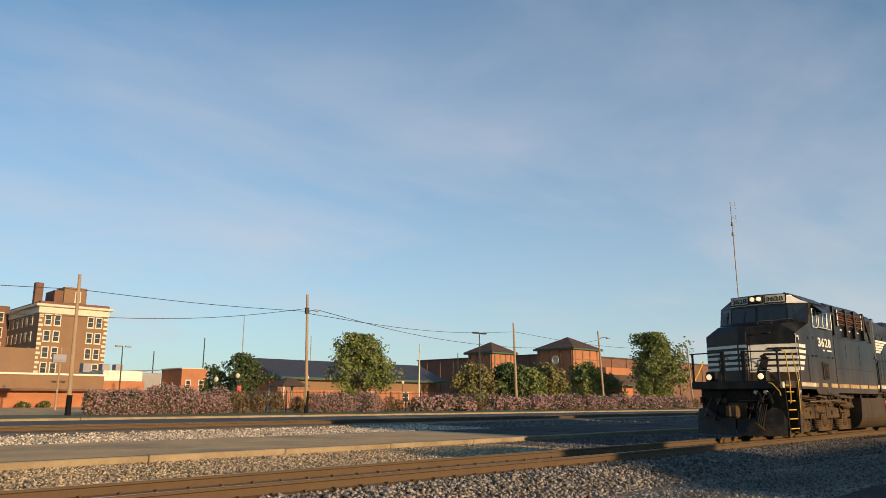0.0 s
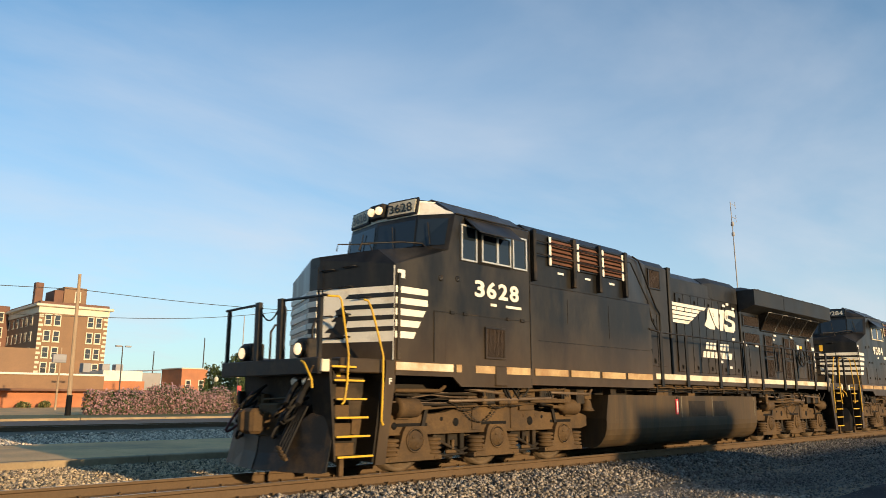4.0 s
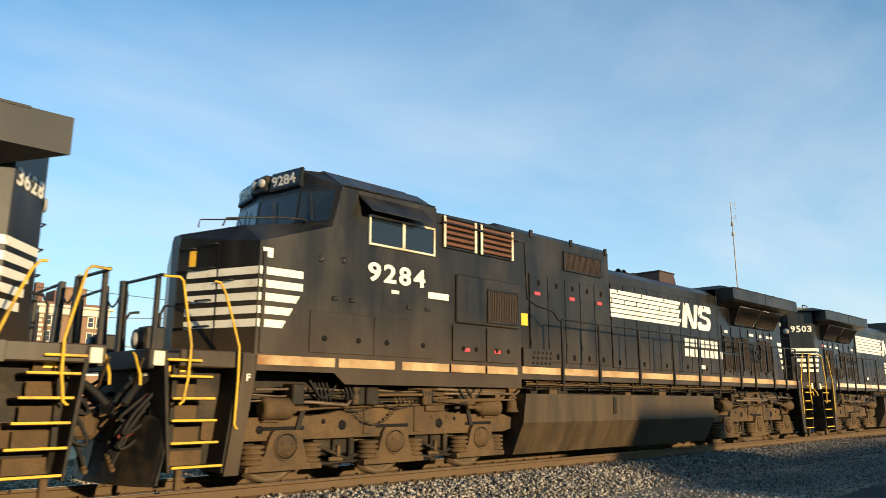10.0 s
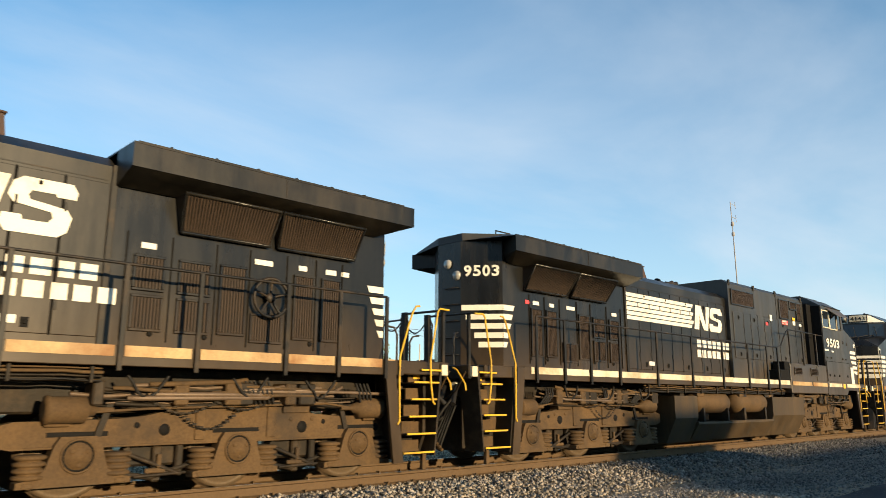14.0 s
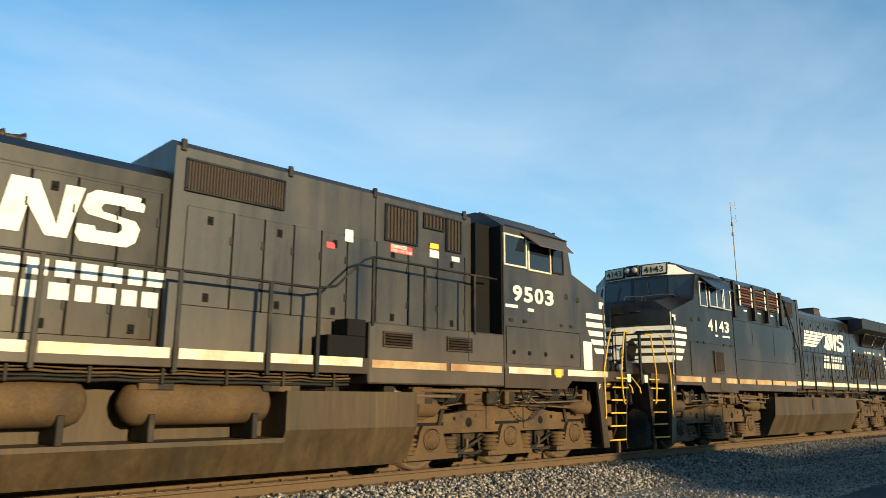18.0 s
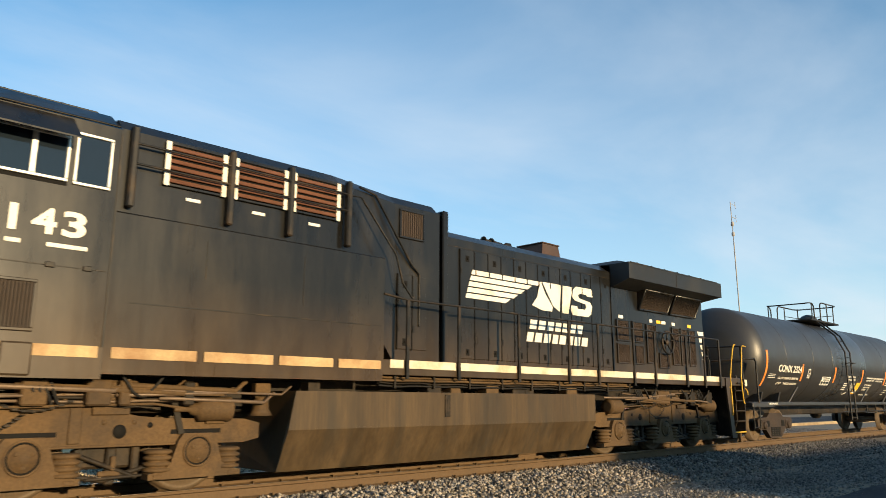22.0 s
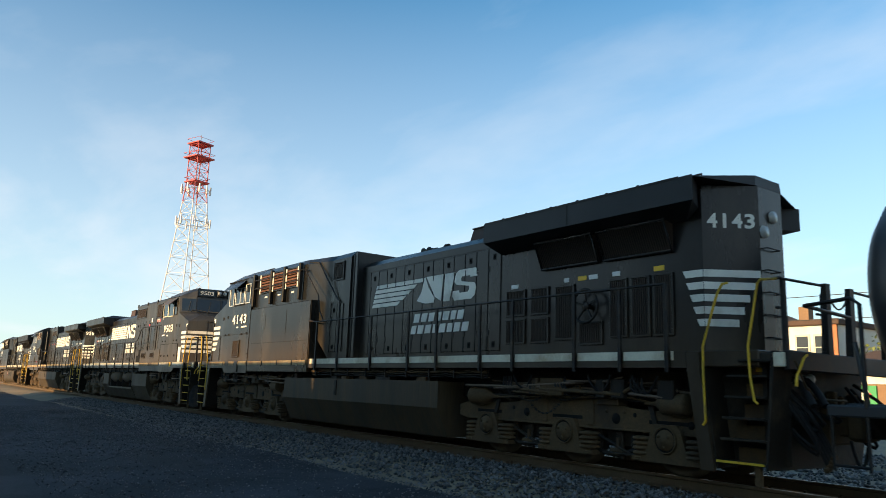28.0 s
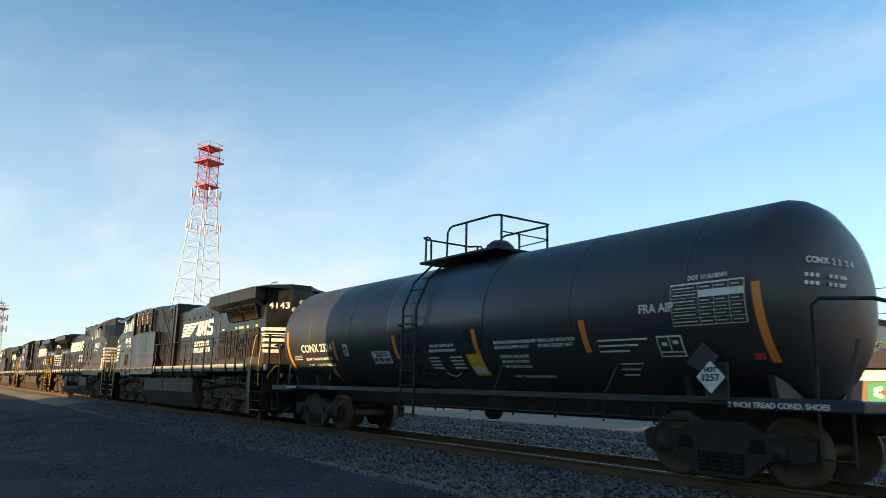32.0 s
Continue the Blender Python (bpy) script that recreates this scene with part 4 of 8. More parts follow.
    P("kick_plate", Shape().box(1.5, 1.56, -1.53, -1.49, 1.80, 3.2, 0.006), paint, loco)
    P("nose_handrail", Shape().tube([(1.2, -0.85, 3.62), (1.25, -0.85, 3.74), (2.0, -1.0, 3.86), (2.4, -1.1, 3.88), (2.45, -1.15, 3.80)], 0.014, 5).tube([(1.0, -0.5, 3.62), (1.02, -0.5, 3.74), (1.5, -0.75, 3.78), (1.55, -0.78, 3.66)], 0.012, 5), RAILBLACK, loco)
    for x, w in ((1.50, 0.16),):
        wall_box(P, loco, "small_notice", x, x + w, 3.12, 3.26, -1.502, LABEL, 0.006)


def emblem_blocks(P, loco, shapes, y=-0.985, paint=WHITE):
    for pts in shapes:
        P("emblem_block", side_plate(pts, y), paint, loco, "white emblem block")


CURL = ((1.0, 0.72), (1.0, 0.86), (0.90, 1.0), (0.18, 1.0), (0.05, 0.89), (0.02, 0.64), (0.12, 0.52), (0.68, 0.43), (0.72, 0.33), (0.66, 0.24), (0.30, 0.24), (0.27, 0.32), (0.0, 0.32), (0.0, 0.14), (0.10, 0.0), (0.84, 0.0), (0.97, 0.11), (1.0, 0.38), (0.90, 0.52), (0.34, 0.61), (0.30, 0.69), (0.34, 0.77), (0.68, 0.77), (0.71, 0.72))


def curl(u0, u1, z0, z1, lean=0.10):
    """The emblem's last, double-bent stroke, leaning forwards."""
    return [(u0 + (u1 - u0) * (a * (1 - lean) + lean * b), z0 + (z1 - z0) * b) for a, b in CURL]


def name_bars(P, loco, u0, z0, height, widths, y=-0.985, slant=0.05, paint=WHITE):
    """A row of plain bars in place of an owner's name."""
    x = u0
    for w in widths:
        P("name_bar", side_plate([(x, z0), (x + w * 0.74, z0), (x + w * 0.74 + slant, z0 + height), (x + slant, z0 + height)], y), paint, loco, "white plain bar of lettering")
        x += w


def fuel_tank(P, loco, u0, u1, notch=None, rounded=False):
    half = [(-1.42, 1.30), (-1.42, 0.76), (-1.14, 0.18)]
    if rounded:
        half = [(-1.42, 1.30), (-1.42, 0.80)] + [(-1.42 + 0.42 * (1 - math.cos(a)), 0.70 - 0.52 * math.sin(a)) for a in (0.0, 0.25, 0.5, 0.75, 1.0, 1.25, 1.5)]
    sec = half + [(-y, z) for y, z in half[::-1]]
    s = Shape()
    if not notch:
        s.loft([[(u0 + 0.12 - (0.10 if z < 1 else 0), y, z) for y, z in sec], [(u1 - 0.04, y, z) for y, z in sec]])
    else:
        low = [(-1.42, 0.66), (-1.42, 0.60), (-1.14, 0.18), (1.14, 0.18), (1.42, 0.60), (1.42, 0.66)]
        s.loft([[(notch[0], y, z) for y, z in low], [(notch[1], y, z) for y, z in low]])
    t = P("fuel_tank", s, TANK_DUST, loco, "dusty brown fuel tank slung between the trucks")
    if notch:
        for a, b in ((u0, notch[0] - 0.004), (notch[1] + 0.004, u1)):
            P("tank_end", Shape().loft([[(a, y, z) for y, z in sec], [(b, y, z) for y, z in sec]]), TANK_DUST, t)
        P("tank_core", Shape().box(notch[0], notch[1], -0.78, 1.3, 0.664, 1.3), TANK_DUST, t)
    if not notch:
        P("sight_gauge", Shape().box(u0 + 3.05, u0 + 3.17, -1.44, -1.41, 0.9, 1.26, 0.006).box(u0 + 3.09, u0 + 3.13, -1.445, -1.43, 0.94, 1.22), GRIME_DARK, t)
    P("weld_seam", Shape().box(u0 + 0.3, (notch[0] if notch else u1) - 0.1, -1.425, -1.41, 0.765, 0.78), TANK_DUST, t)
    if rounded:
        for x in (10.72, 12.34, 14.9):
            P("weld_seam", Shape().box(x, x + 0.03, -1.428, -1.41, 0.78, 1.29, 0.004), TANK_PALE, t, "pale scraped weld seam")
    for x in (u0 + 0.4, u1 - 0.7):
        P("tank_bracket", Shape().box(x, x + 0.2, -1.3, -1.1, 1.28, 1.42), GRIME_DARK, t)
    return t


def side_cables(P, loco, u0, u1, rng, n=7):
    for k in range(n):
        z = 1.40 + 0.045 * (k % 4)
        pts, x = [], u0
        while x < u1:
            sag = 0.012 * math.sin((x - u0) * math.pi / 0.86)
            pts.append((x, -1.30 - 0.015 * k, z - abs(sag) + 0.006 * rng.uniform(-1, 1)))
            x += 0.215
        P("cable", Shape().tube(pts, rng.choice((0.012, 0.016, 0.022)), 5), (GRIME, HOSE, GRIME_DARK)[k % 3], loco)
    x = u0 + 0.3
    while x < u1:
        P("cable_clip", Shape().box(x - 0.02, x + 0.02, -1.42, -1.26, 1.36, 1.60, 0.006), GRIME_DARK, loco)
        x += 0.86
    for k in range(6):
        x = rng.uniform(u0, u1 - 0.4)
        w = rng.uniform(0.14, 0.36)
        P("junction_box", Shape().box(x, x + w, -1.36, -1.12, 1.28, 1.28 + rng.uniform(0.08, 0.17), 0.015), GRIME if k % 2 else GRIME_DARK, loco)


def frame_clutter(P, loco, u0, u1, rng):
    """Rods, brackets and small tanks under the deck above a truck."""
    for k in range(10):
        a = rng.uniform(u0, u1 - 1.2)
        b = a + rng.uniform(0.8, 2.2)
        z = rng.uniform(1.14, 1.38)
        P("air_pipe", Shape().tube([(a, -1.2, z), (a + 0.12, -1.28, z), (b - 0.2, -1.28, z + rng.uniform(-0.06, 0.06)), (b, -1.2, z + 0.08)], rng.choice((0.018, 0.026, 0.034)), 6), COPPER if k % 2 else GRIME, loco)
    for k in range(8):
        x = rng.uniform(u0, u1 - 0.4)
        P("bracket", Shape().box(x, x + rng.uniform(0.12, 0.3), -1.30, -1.0, 1.10, 1.40, 0.02), GRIME_DARK if k % 2 else GRIME, loco)
    for k in range(3):
        x = rng.uniform(u0 + 0.3, u1 - 0.8)
        P("hose_loop", Shape().tube([(x + 0.5 * q / 8, -1.30 - 0.03 * math.sin(q), 1.46 - 0.26 * math.sin(math.pi * q / 8) + 0.02 * rng.uniform(-1, 1)) for q in range(9)], 0.02, 5), HOSE, loco)
    for k in range(3):
        x = rng.uniform(u0 + 0.3, u1 - 0.6)
        s = Shape()
        for j in range(4):
            s.tube([(x + j * 0.07, -1.25, 1.42), (x + j * 0.07 + 0.03, -1.30, 1.28), (x + j * 0.07 + 0.12, -1.22, 1.12)], 0.02, 5)
        P("traction_cable", s, HOSE, loco)


def stanchions(P, loco, us, thick=0.03, z1=2.77):
    for u in us:
        P("stanchion", Shape().box(u - thick, u + thick, -1.55, -1.51, 1.50, z1, 0.006), RAILBLACK, loco)
    if len(us) > 1:
        P("handrail", Shape().tube([(u, -1.53, z1) for u in us], 0.020, 7), RAILBLACK, loco)


def sill_stripe(P, loco, edges, z0, z1, y, paint):
    for a, b in edges:
        P("sill_stripe", Shape().box(a, b, y - 0.006, y + 0.004, z0, z1), paint, loco)


def handwheel(P, loco, u, z, y):
    s = Shape().tube([(u + 0.28 * math.cos(q * math.pi / 12), y, z + 0.28 * math.sin(q * math.pi / 12)) for q in range(25)], 0.026, 6, caps=False)
    for q in range(5):
        a = q * 2 * math.pi / 5 + 0.3
        s.tube([(u, y + 0.03, z), (u + 0.15 * math.cos(a), y + 0.02, z + 0.15 * math.sin(a)), (u + 0.28 * math.cos(a), y, z + 0.28 * math.sin(a))], 0.019, 5)
    s.lathe((u, y + 0.12, z), (0, -1, 0), [(0, 0.045), (0.08, 0.045), (0.085, 0.075), (0.12, 0.07), (0.125, 0.03), (0.14, 0)], 14)
    P("hand_brake_wheel", s, RAILBLACK, loco, "spoked black hand-brake wheel")


def rear_end(P, loco, L, hood_w, z_top, paint, wing):
    """The tapered end of the long hood, its stripes and the overhanging radiator."""
    u0, ztop_w, zbot_w = wing
    P("radiator_cab", Shape().slab([(u0, -hood_w), (L - 1.52, -hood_w), (L - 1.0, -0.32), (L - 1.0, 0.32), (L - 1.52, hood_w), (u0, hood_w)], "z", 1.80, ztop_w - 0.02), BLACK if paint is not BLACK_DUSTY else paint, loco, "black radiator end of the hood")
    end = L - 1.09 if ztop_w > 4.4 else L - 1.32
    plan = [(u0, -1.5), (end, -1.5), (L - 1.62, -0.90), (L - 1.62, 0.90), (end, 1.5), (u0, 1.5)]
    inner = [(u0, -hood_w - 0.05), (L - 1.75, -hood_w - 0.05), (L - 1.75, -0.80), (L - 1.75, 0.80), (L - 1.75, hood_w + 0.05), (u0, hood_w + 0.05)]
    s = Shape().slab(plan, "z", zbot_w + 0.03, ztop_w)
    s.loft([[(x, y, zbot_w - 0.13) for x, y in inner], [(x, y, zbot_w + 0.032) for x, y in plan]])
    crown = [(u0 + 0.4, -0.95), (L - 1.75, -0.95), (L - 1.02, -0.34), (L - 1.02, 0.34), (L - 1.75, 0.95), (u0 + 0.4, 0.95)]
    base_ = [(u0 + 0.02, -1.47), (end - 0.03, -1.47), (L - 1.01, -0.36), (L - 1.01, 0.36), (end - 0.03, 1.47), (u0 + 0.02, 1.47)]
    P("radiator_roof", Shape().loft([[(x, y, ztop_w - 0.01) for x, y in base_], [(x, y, ztop_w + 0.15) for x, y in crown]]), ROOF_BLACK, loco)
    P("radiator_wing", s, ROOF_BLACK if paint is not BLACK_OLD else paint, loco, "black overhanging radiator housing")
    P("wing_seam", Shape().box(u0 + 0.05, L - 1.55, -1.508, -1.50, ztop_w - 0.02, ztop_w + 0.012).box(u0 + 2.2, u0 + 2.22, -1.506, -1.49, zbot_w + 0.05, ztop_w), RAILBLACK, loco)
    for k in range(6):
        x = u0 + 0.5 + k * (L - 2.2 - u0) / 6
        P("lifting_eye", Shape().box(x - 0.02, x + 0.02, -1.45, -1.40, ztop_w - 0.01, ztop_w + 0.05, 0.005), RAILBLACK, loco)
    a, b = Vector((L - 1.52, -hood_w, 0)), Vector((L - 1.0, -0.32, 0))
    nrm = Vector(((b - a).y, -(b - a).x, 0)).normalized()
    for i in range(5):
        z1 = 3.02 - 0.182 * i
        z0 = z1 - 0.108
        f = 0.98 - 0.10 * i
        q = [a + (b - a) * t for t in (0.0, f, f, 0.0)]
        q = [Vector((v.x, v.y, z)) + nrm * 0.008 for v, z in zip(q, (z0, z0, z1, z1))]
        P("stripe", Shape().add(q + [v - nrm * 0.006 for v in q], [(0, 1, 2, 3), (7, 6, 5, 4), (0, 4, 5, 1), (1, 5, 6, 2), (2, 6, 7, 3), (3, 7, 4, 0)]), WHITE, loco, "cream painted end stripe")
        r = L - 1.87 + 0.055 * i
        P("stripe", side_plate([(r + 0.05, z0), (L - 1.525, z0), (L - 1.525, z1), (r, z1)], -hood_w - 0.002), WHITE, loco, "cream painted end stripe")
    for y in (-0.13, 0.13):
        P("rear_light", Shape().lathe((L - 0.99, y - 0.1, 3.75 + y), (1, 0, 0), [(0, 0.10), (0.04, 0.09), (0.05, 0)], 12), DULL_LAMP, loco)
    for k in range(5):
        z = 2.05 + 0.33 * k
        P("grab_iron", Shape().tube([(L - 1.0, -0.25, z), (L - 0.93, -0.25, z), (L - 0.93, 0.1, z), (L - 1.0, 0.1, z)], 0.012, 4), RAILBLACK, loco)
    P("grab_loop", Shape().tube([(L - 2.2, -0.6, ztop_w + 0.14), (L - 2.2, -0.6, ztop_w + 0.28), (L - 1.75, -0.6, ztop_w + 0.28), (L - 1.75, -0.6, ztop_w + 0.14)], 0.016, 5), RAILBLACK, loco)


def air_horn(P, loco, u, z):
    s = Shape().box(u - 0.25, u + 0.25, -0.34, -0.26, z, z + 0.05, 0.01)
    for dx, w in ((-0.22, -1), (0.02, -1), (0.16, 1), (0.24, 1)):
        s.lathe((u + dx, -0.30 + 0.04 * w, z + 0.12), (w, 0, 0), [(-0.10, 0.03), (0.06, 0.035), (0.16, 0.05), (0.22, 0.09), (0.23, 0.085), (0.1, 0.0)], 10)
        s.box(u + dx - 0.02, u + dx + 0.02, -0.33, -0.29, z + 0.02, z + 0.12)
    P("air_horn", s, RAILBLACK, loco, "black multi-trumpet air horn")


def exhaust_stack(P, loco, u0, u1, z0, z1):
    s = Shape().loft([[(u0 - 0.12, -0.42, z0), (u1 + 0.05, -0.42, z0), (u1 + 0.05, 0.42, z0), (u0 - 0.12, 0.42, z0)], [(u0, -0.36, z1 - 0.03), (u1, -0.36, z1 - 0.03), (u1, 0.36, z1 - 0.03), (u0, 0.36, z1 - 0.03)]])
    s.box(u0 - 0.03, u1 + 0.03, -0.39, 0.39, z1 - 0.03, z1, 0.01)
    P("chimney_pipe", s, STACK, loco, "scorched rust-red exhaust stack")


def locomotive(kind, number, L, flip, label, seed):
    """One six-axle road locomotive; u runs from the cab's end, y < 0 is the side towards the lot."""
    rng = random.Random(seed)
    loco = thing("locomotive", label, "locomotive", group="locomotives of the train")
    mir = L if flip else None

    def P(name, shape, material, parent=None, label=""):
        return part(name, shape, material, parent or loco, label, None, mir)

    modern = kind in ("evolution", "rebuilt")
    BLACK_ = BLACK_DUSTY if kind == "evolution" else BLACK
    paint = BLACK_ if modern else BLACK_OLD
    zs = 1.80
    P("underframe", Shape().box(0.45, L - 0.45, -1.46, 1.46, 1.58, zs, 0.015), BLACK_OLD, loco, "black steel underframe and walkway")
    P("centre_sill", Shape().box(0.6, L - 0.6, -0.75, 0.75, 1.0, 1.578, 0.03), GRIME_DARK, loco)
    P("side_sill", Shape().box(1.5, L - 1.5, -1.50, -1.462, 1.56, zs, 0.008), BLACK_OLD, loco)
    c1, c2 = 4.25, L - 4.15
    build_truck(P, loco, c1, L, flip, rng, -1)
    build_truck(P, loco, c2, L, flip, rng, 1)
    frame_clutter(P, loco, 1.6, 7.0, rng)
    frame_clutter(P, loco, L - 6.8, L - 1.5, rng)
    head, tail = (0.38 if flip else 0.0), L - (0.0 if flip or kind == "rebuilt" else 0.40)        # the end sills
    end_steps(P, loco, head, 1)
    end_steps(P, loco, tail, -1, kind == "rebuilt")
    end_gear(P, loco, head, 1, True, rng, 2 if kind == "evolution" else 1)
    end_gear(P, loco, tail, -1, False, rng, 0)
    P("bell", Shape().lathe((7.2, -1.1, 1.22), (0, 0, -1), [(0, 0.04), (0.05, 0.10), (0.18, 0.12), (0.26, 0.17), (0.27, 0.0)], 14).box(7.08, 7.32, -1.16, -1.04, 1.2, 1.4, 0.01), GRIME, loco, "dusty cast bell hanging from the frame")
    text_y = -1.532
    T = lambda u: (L - u) if flip else u        # to the loco's own x

    def write(text, u_left, z, size, material=WHITE, y=text_y, wide=1.0, name="road_number", bold=0.012, label="", span=None):
        lettering(name, text, size, material, loco, wall_writing(u_left, y, z), label, wide, bold, span)

    lettering("front_mark", "F", 0.13, WHITE, loco, wall_writing(T(head + 1.34) - (0.08 if flip else 0.0), -1.528, 1.42), "white letter F on the step plate", bold=0.004)
    stripe_paint = STRIPE if kind != "dash" or flip else RUST_STRIPE
    if modern:
        e = kind == "evolution"
        o = 0.25 if e else 0.0                    # the longer unit's hood lies further back
        build_cab(P, loco, "modern", L, 4.86, BLACK_)
        stripes_on_nose(P, loco, "panel")
        glazed(P, loco, 2.97, 3.31, 3.63, 4.22, -1.525)
        # near-black plate gives the window recess its shade by colour
        P("window_recess", Shape().box(3.38, 4.28, -1.526, -1.51, 3.58, 4.22), DARK, loco)
        glazed(P, loco, 3.50, 4.24, 3.66, 4.14, -1.530, bars=(3.90,))
        glazed(P, loco, 4.37, 4.72, 3.65, 4.22, -1.525)
        P("sun_visor", Shape().loft([[(3.02, -1.50, 4.42), (4.28, -1.50, 4.42), (4.28, -1.50, 4.39), (3.02, -1.50, 4.39)][::-1], [(3.10, -1.84, 4.10), (4.30, -1.84, 4.10), (4.30, -1.84, 4.08), (3.10, -1.84, 4.08)][::-1]]), BLACK_, loco, "black metal sun visor over the cab window")
        write(number, 3.26 if number[0] == "3" else 3.30, 3.00, 0.40, span=1.27)
        for x, w in ((3.72, 0.16), (4.14, 0.44)):
            wall_box(P, loco, "small_lettering", x, x + w, 2.85, 2.90, -1.522, WHITE, 0.005)
        # equipment cabinet that is as wide as the cab, and the louvred cab above it
        P("equipment_cabinet", hull([(4.86, 1.52, 1.46, 3.38, 1.50, 3.40), (9.05 + o, 1.52, 1.46, 3.38, 1.50, 3.40)]), BLACK_, loco, "black full-width equipment cabinet")
        P("cabinet_return", Shape().box(9.05 + o, 9.08 + o, -1.5, -0.9, 1.8, 3.39), BLACK_, loco)
        P("inverter_cab", hull([(4.86, 1.46, 3.36, 4.46, 1.28, 4.62), (8.15 + o, 1.46, 3.36, 4.46, 1.28, 4.62), (9.55 + o, 1.16, 1.8, 4.46, 1.0, 4.62), (10.55 + o, 1.16, 1.8, 4.46, 1.0, 4.62)]), BLACK_, loco, "black louvred upper cab")
        P("cabinet_seam", Shape().box(5.1, 9.0 + o, -1.527, -1.518, 2.30, 2.315).box(6.05, 6.06, -1.526, -1.518, 2.7, 3.2).box(7.55, 7.56, -1.526, -1.518, 2.5, 3.2), RAILBLACK, loco)
        P("cab_seam", Shape().box(2.30, 4.86, -1.529, -1.519, 2.64, 2.652).box(4.84, 4.862, -1.53, -1.519, 1.42, 4.38).box(2.30, 2.312, -1.529, -1.519, 1.8, 2.64), RAILBLACK, loco)
        for a, b in ((5.47, 6.20), (6.43, 7.16), (7.36, 8.09)):
            a, b = a + o * 0.4, b + o * 0.4
            grille(P, loco, a, b, 3.88, 4.40, -1.475, 0.085, False, "louvred_opening", LOUVRE, DARK)
            for x in (a - 0.03, b + 0.03):
                wall_box(P, loco, "white_post", x - 0.035, x + 0.035, 3.84, 4.43, -1.50, WHITE, 0.02)
            wall_box(P, loco, "warning_label", (a + b) / 2 - 0.10, (a + b) / 2 + 0.10, 3.70, 3.745, -1.463, LABEL, 0.006)
        for x in (5.0, 6.32, 7.26, 8.3):
            P("roof_post", Shape().box(x - 0.045, x + 0.045, -1.58, -1.46, 3.46, 4.50, 0.02), RAILBLACK, loco)
        for z in (4.12, 3.86):
            P("grab_bar", Shape().tube([(5.0, -1.56, z + 0.16), (8.3, -1.56, z + 0.16)], 0.016, 5), RAILBLACK, loco)
        P("grab_bar", Shape().tube([(8.3, -1.55, 4.28), (8.55, -1.52, 4.30), (9.35, -1.45, 3.5), (9.5, -1.45, 3.05), (9.75, -1.45, 2.78)], 0.018, 5), RAILBLACK, loco)
        P("conduit", Shape().tube([(8.6 + o, -1.40, 4.5), (9.0 + o, -1.32, 4.46), (9.9 + o, -1.2, 3.45), (10.1 + o, -1.19, 3.3), (10.1 + o, -1.19, 2.4)], 0.022, 5), RAILBLACK, loco)
        grille(P, loco, 9.68 + o, 10.18 + o, 3.92, 4.36, -1.165, 0.05, True)
        doors(P, loco, [9.62 + o, 9.95 + o, 10.28 + o], 2.0, 3.25, -1.16, BLACK_)
        P("partition", Shape().box(10.55 + o, 10.66 + o, -1.12, 1.12, 1.8, 4.50, 0.02).box(10.72 + o, 10.86 + o, -1.14, 1.14, 1.8, 4.56, 0.02), BLACK_, loco)
        h0, h1 = 10.86 + o, (15.32 if e else 16.35)
        ze, zt = (4.36, 4.56) if e else (4.14, 4.31)
        P("engine_hood", hull([(h0, 0.97, 1.8, ze, 0.72, zt), (h1, 0.97, 1.8, ze, 0.72, zt)]), BLACK_, loco, "black engine hood with rows of doors")
        n = 9 if e else 13
        edges = [h0 + 0.45 + (h1 - h0 - 0.5) * i / n for i in range(n + 1)]
        doors(P, loco, edges, 1.92, 3.95, -0.97, BLACK_, 2)
        P("hood_seam", Shape().box(h0 + 0.02, h1, -0.975, -0.965, 3.98, 3.995), RAILBLACK, loco)
        # emblem and name
        if e:
            for i in range(5):
                z0, z1 = 3.18 + 0.112 * i, 3.18 + 0.112 * i + 0.086
                k = (0.0, 0.22, 0.42, 0.62, 0.95)[i]
                P("emblem_stripe", side_plate([(10.88 + 0.035 * i, z0), (12.30 + k - 0.14, z0), (12.30 + k, z1), (10.91 + 0.035 * i, z1)], -0.995), WHITE, loco, "white emblem stripe")
            emblem_blocks(P, loco, [[(13.10, 3.22), (13.40, 3.14), (13.70, 3.14), (13.72, 3.24), (13.50, 3.50), (13.38, 3.74), (13.32, 3.60), (13.26, 3.40)], [(13.42, 3.74), (13.74, 3.26), (13.94, 3.16), (14.00, 3.74)], [(14.02, 3.14), (14.22, 3.14), (14.38, 3.74), (14.06, 3.74)]], y=-0.995)
            emblem_blocks(P, loco, [curl(14.30, 15.08, 3.13, 3.77)], y=-0.995)
            name_bars(P, loco, 13.08, 2.57, 0.19, [0.22, 0.22, 0.21, 0.19, 0.22, 0.18, 0.20], y=-0.995)
            name_bars(P, loco, 12.89, 2.34, 0.17, [0.22, 0.24, 0.24, 0.20, 0.24, 0.20, 0.23, 0.24], y=-0.995)
            for x, z in ((14.52, 3.90), (14.28, 3.84), (14.9, 3.80), (14.78, 2.90), (13.95, 2.22), (14.5, 2.08)):
                wall_box(P, loco, "warning_label", x, x + 0.16, z, z + 0.07, -0.995, LABEL, 0.006)
        else:
            for i in range(5):
                z0, z1 = 3.05 + 0.115 * i, 3.05 + 0.115 * i + 0.088
                k = (0.0, 0.24, 0.46, 0.68, 1.02)[i]
                P("emblem_stripe", side_plate([(11.44 + 0.04 * i, z0), (12.72 + k - 0.14, z0), (12.72 + k, z1), (11.475 + 0.04 * i, z1)], -0.995), WHITE, loco, "white emblem stripe")
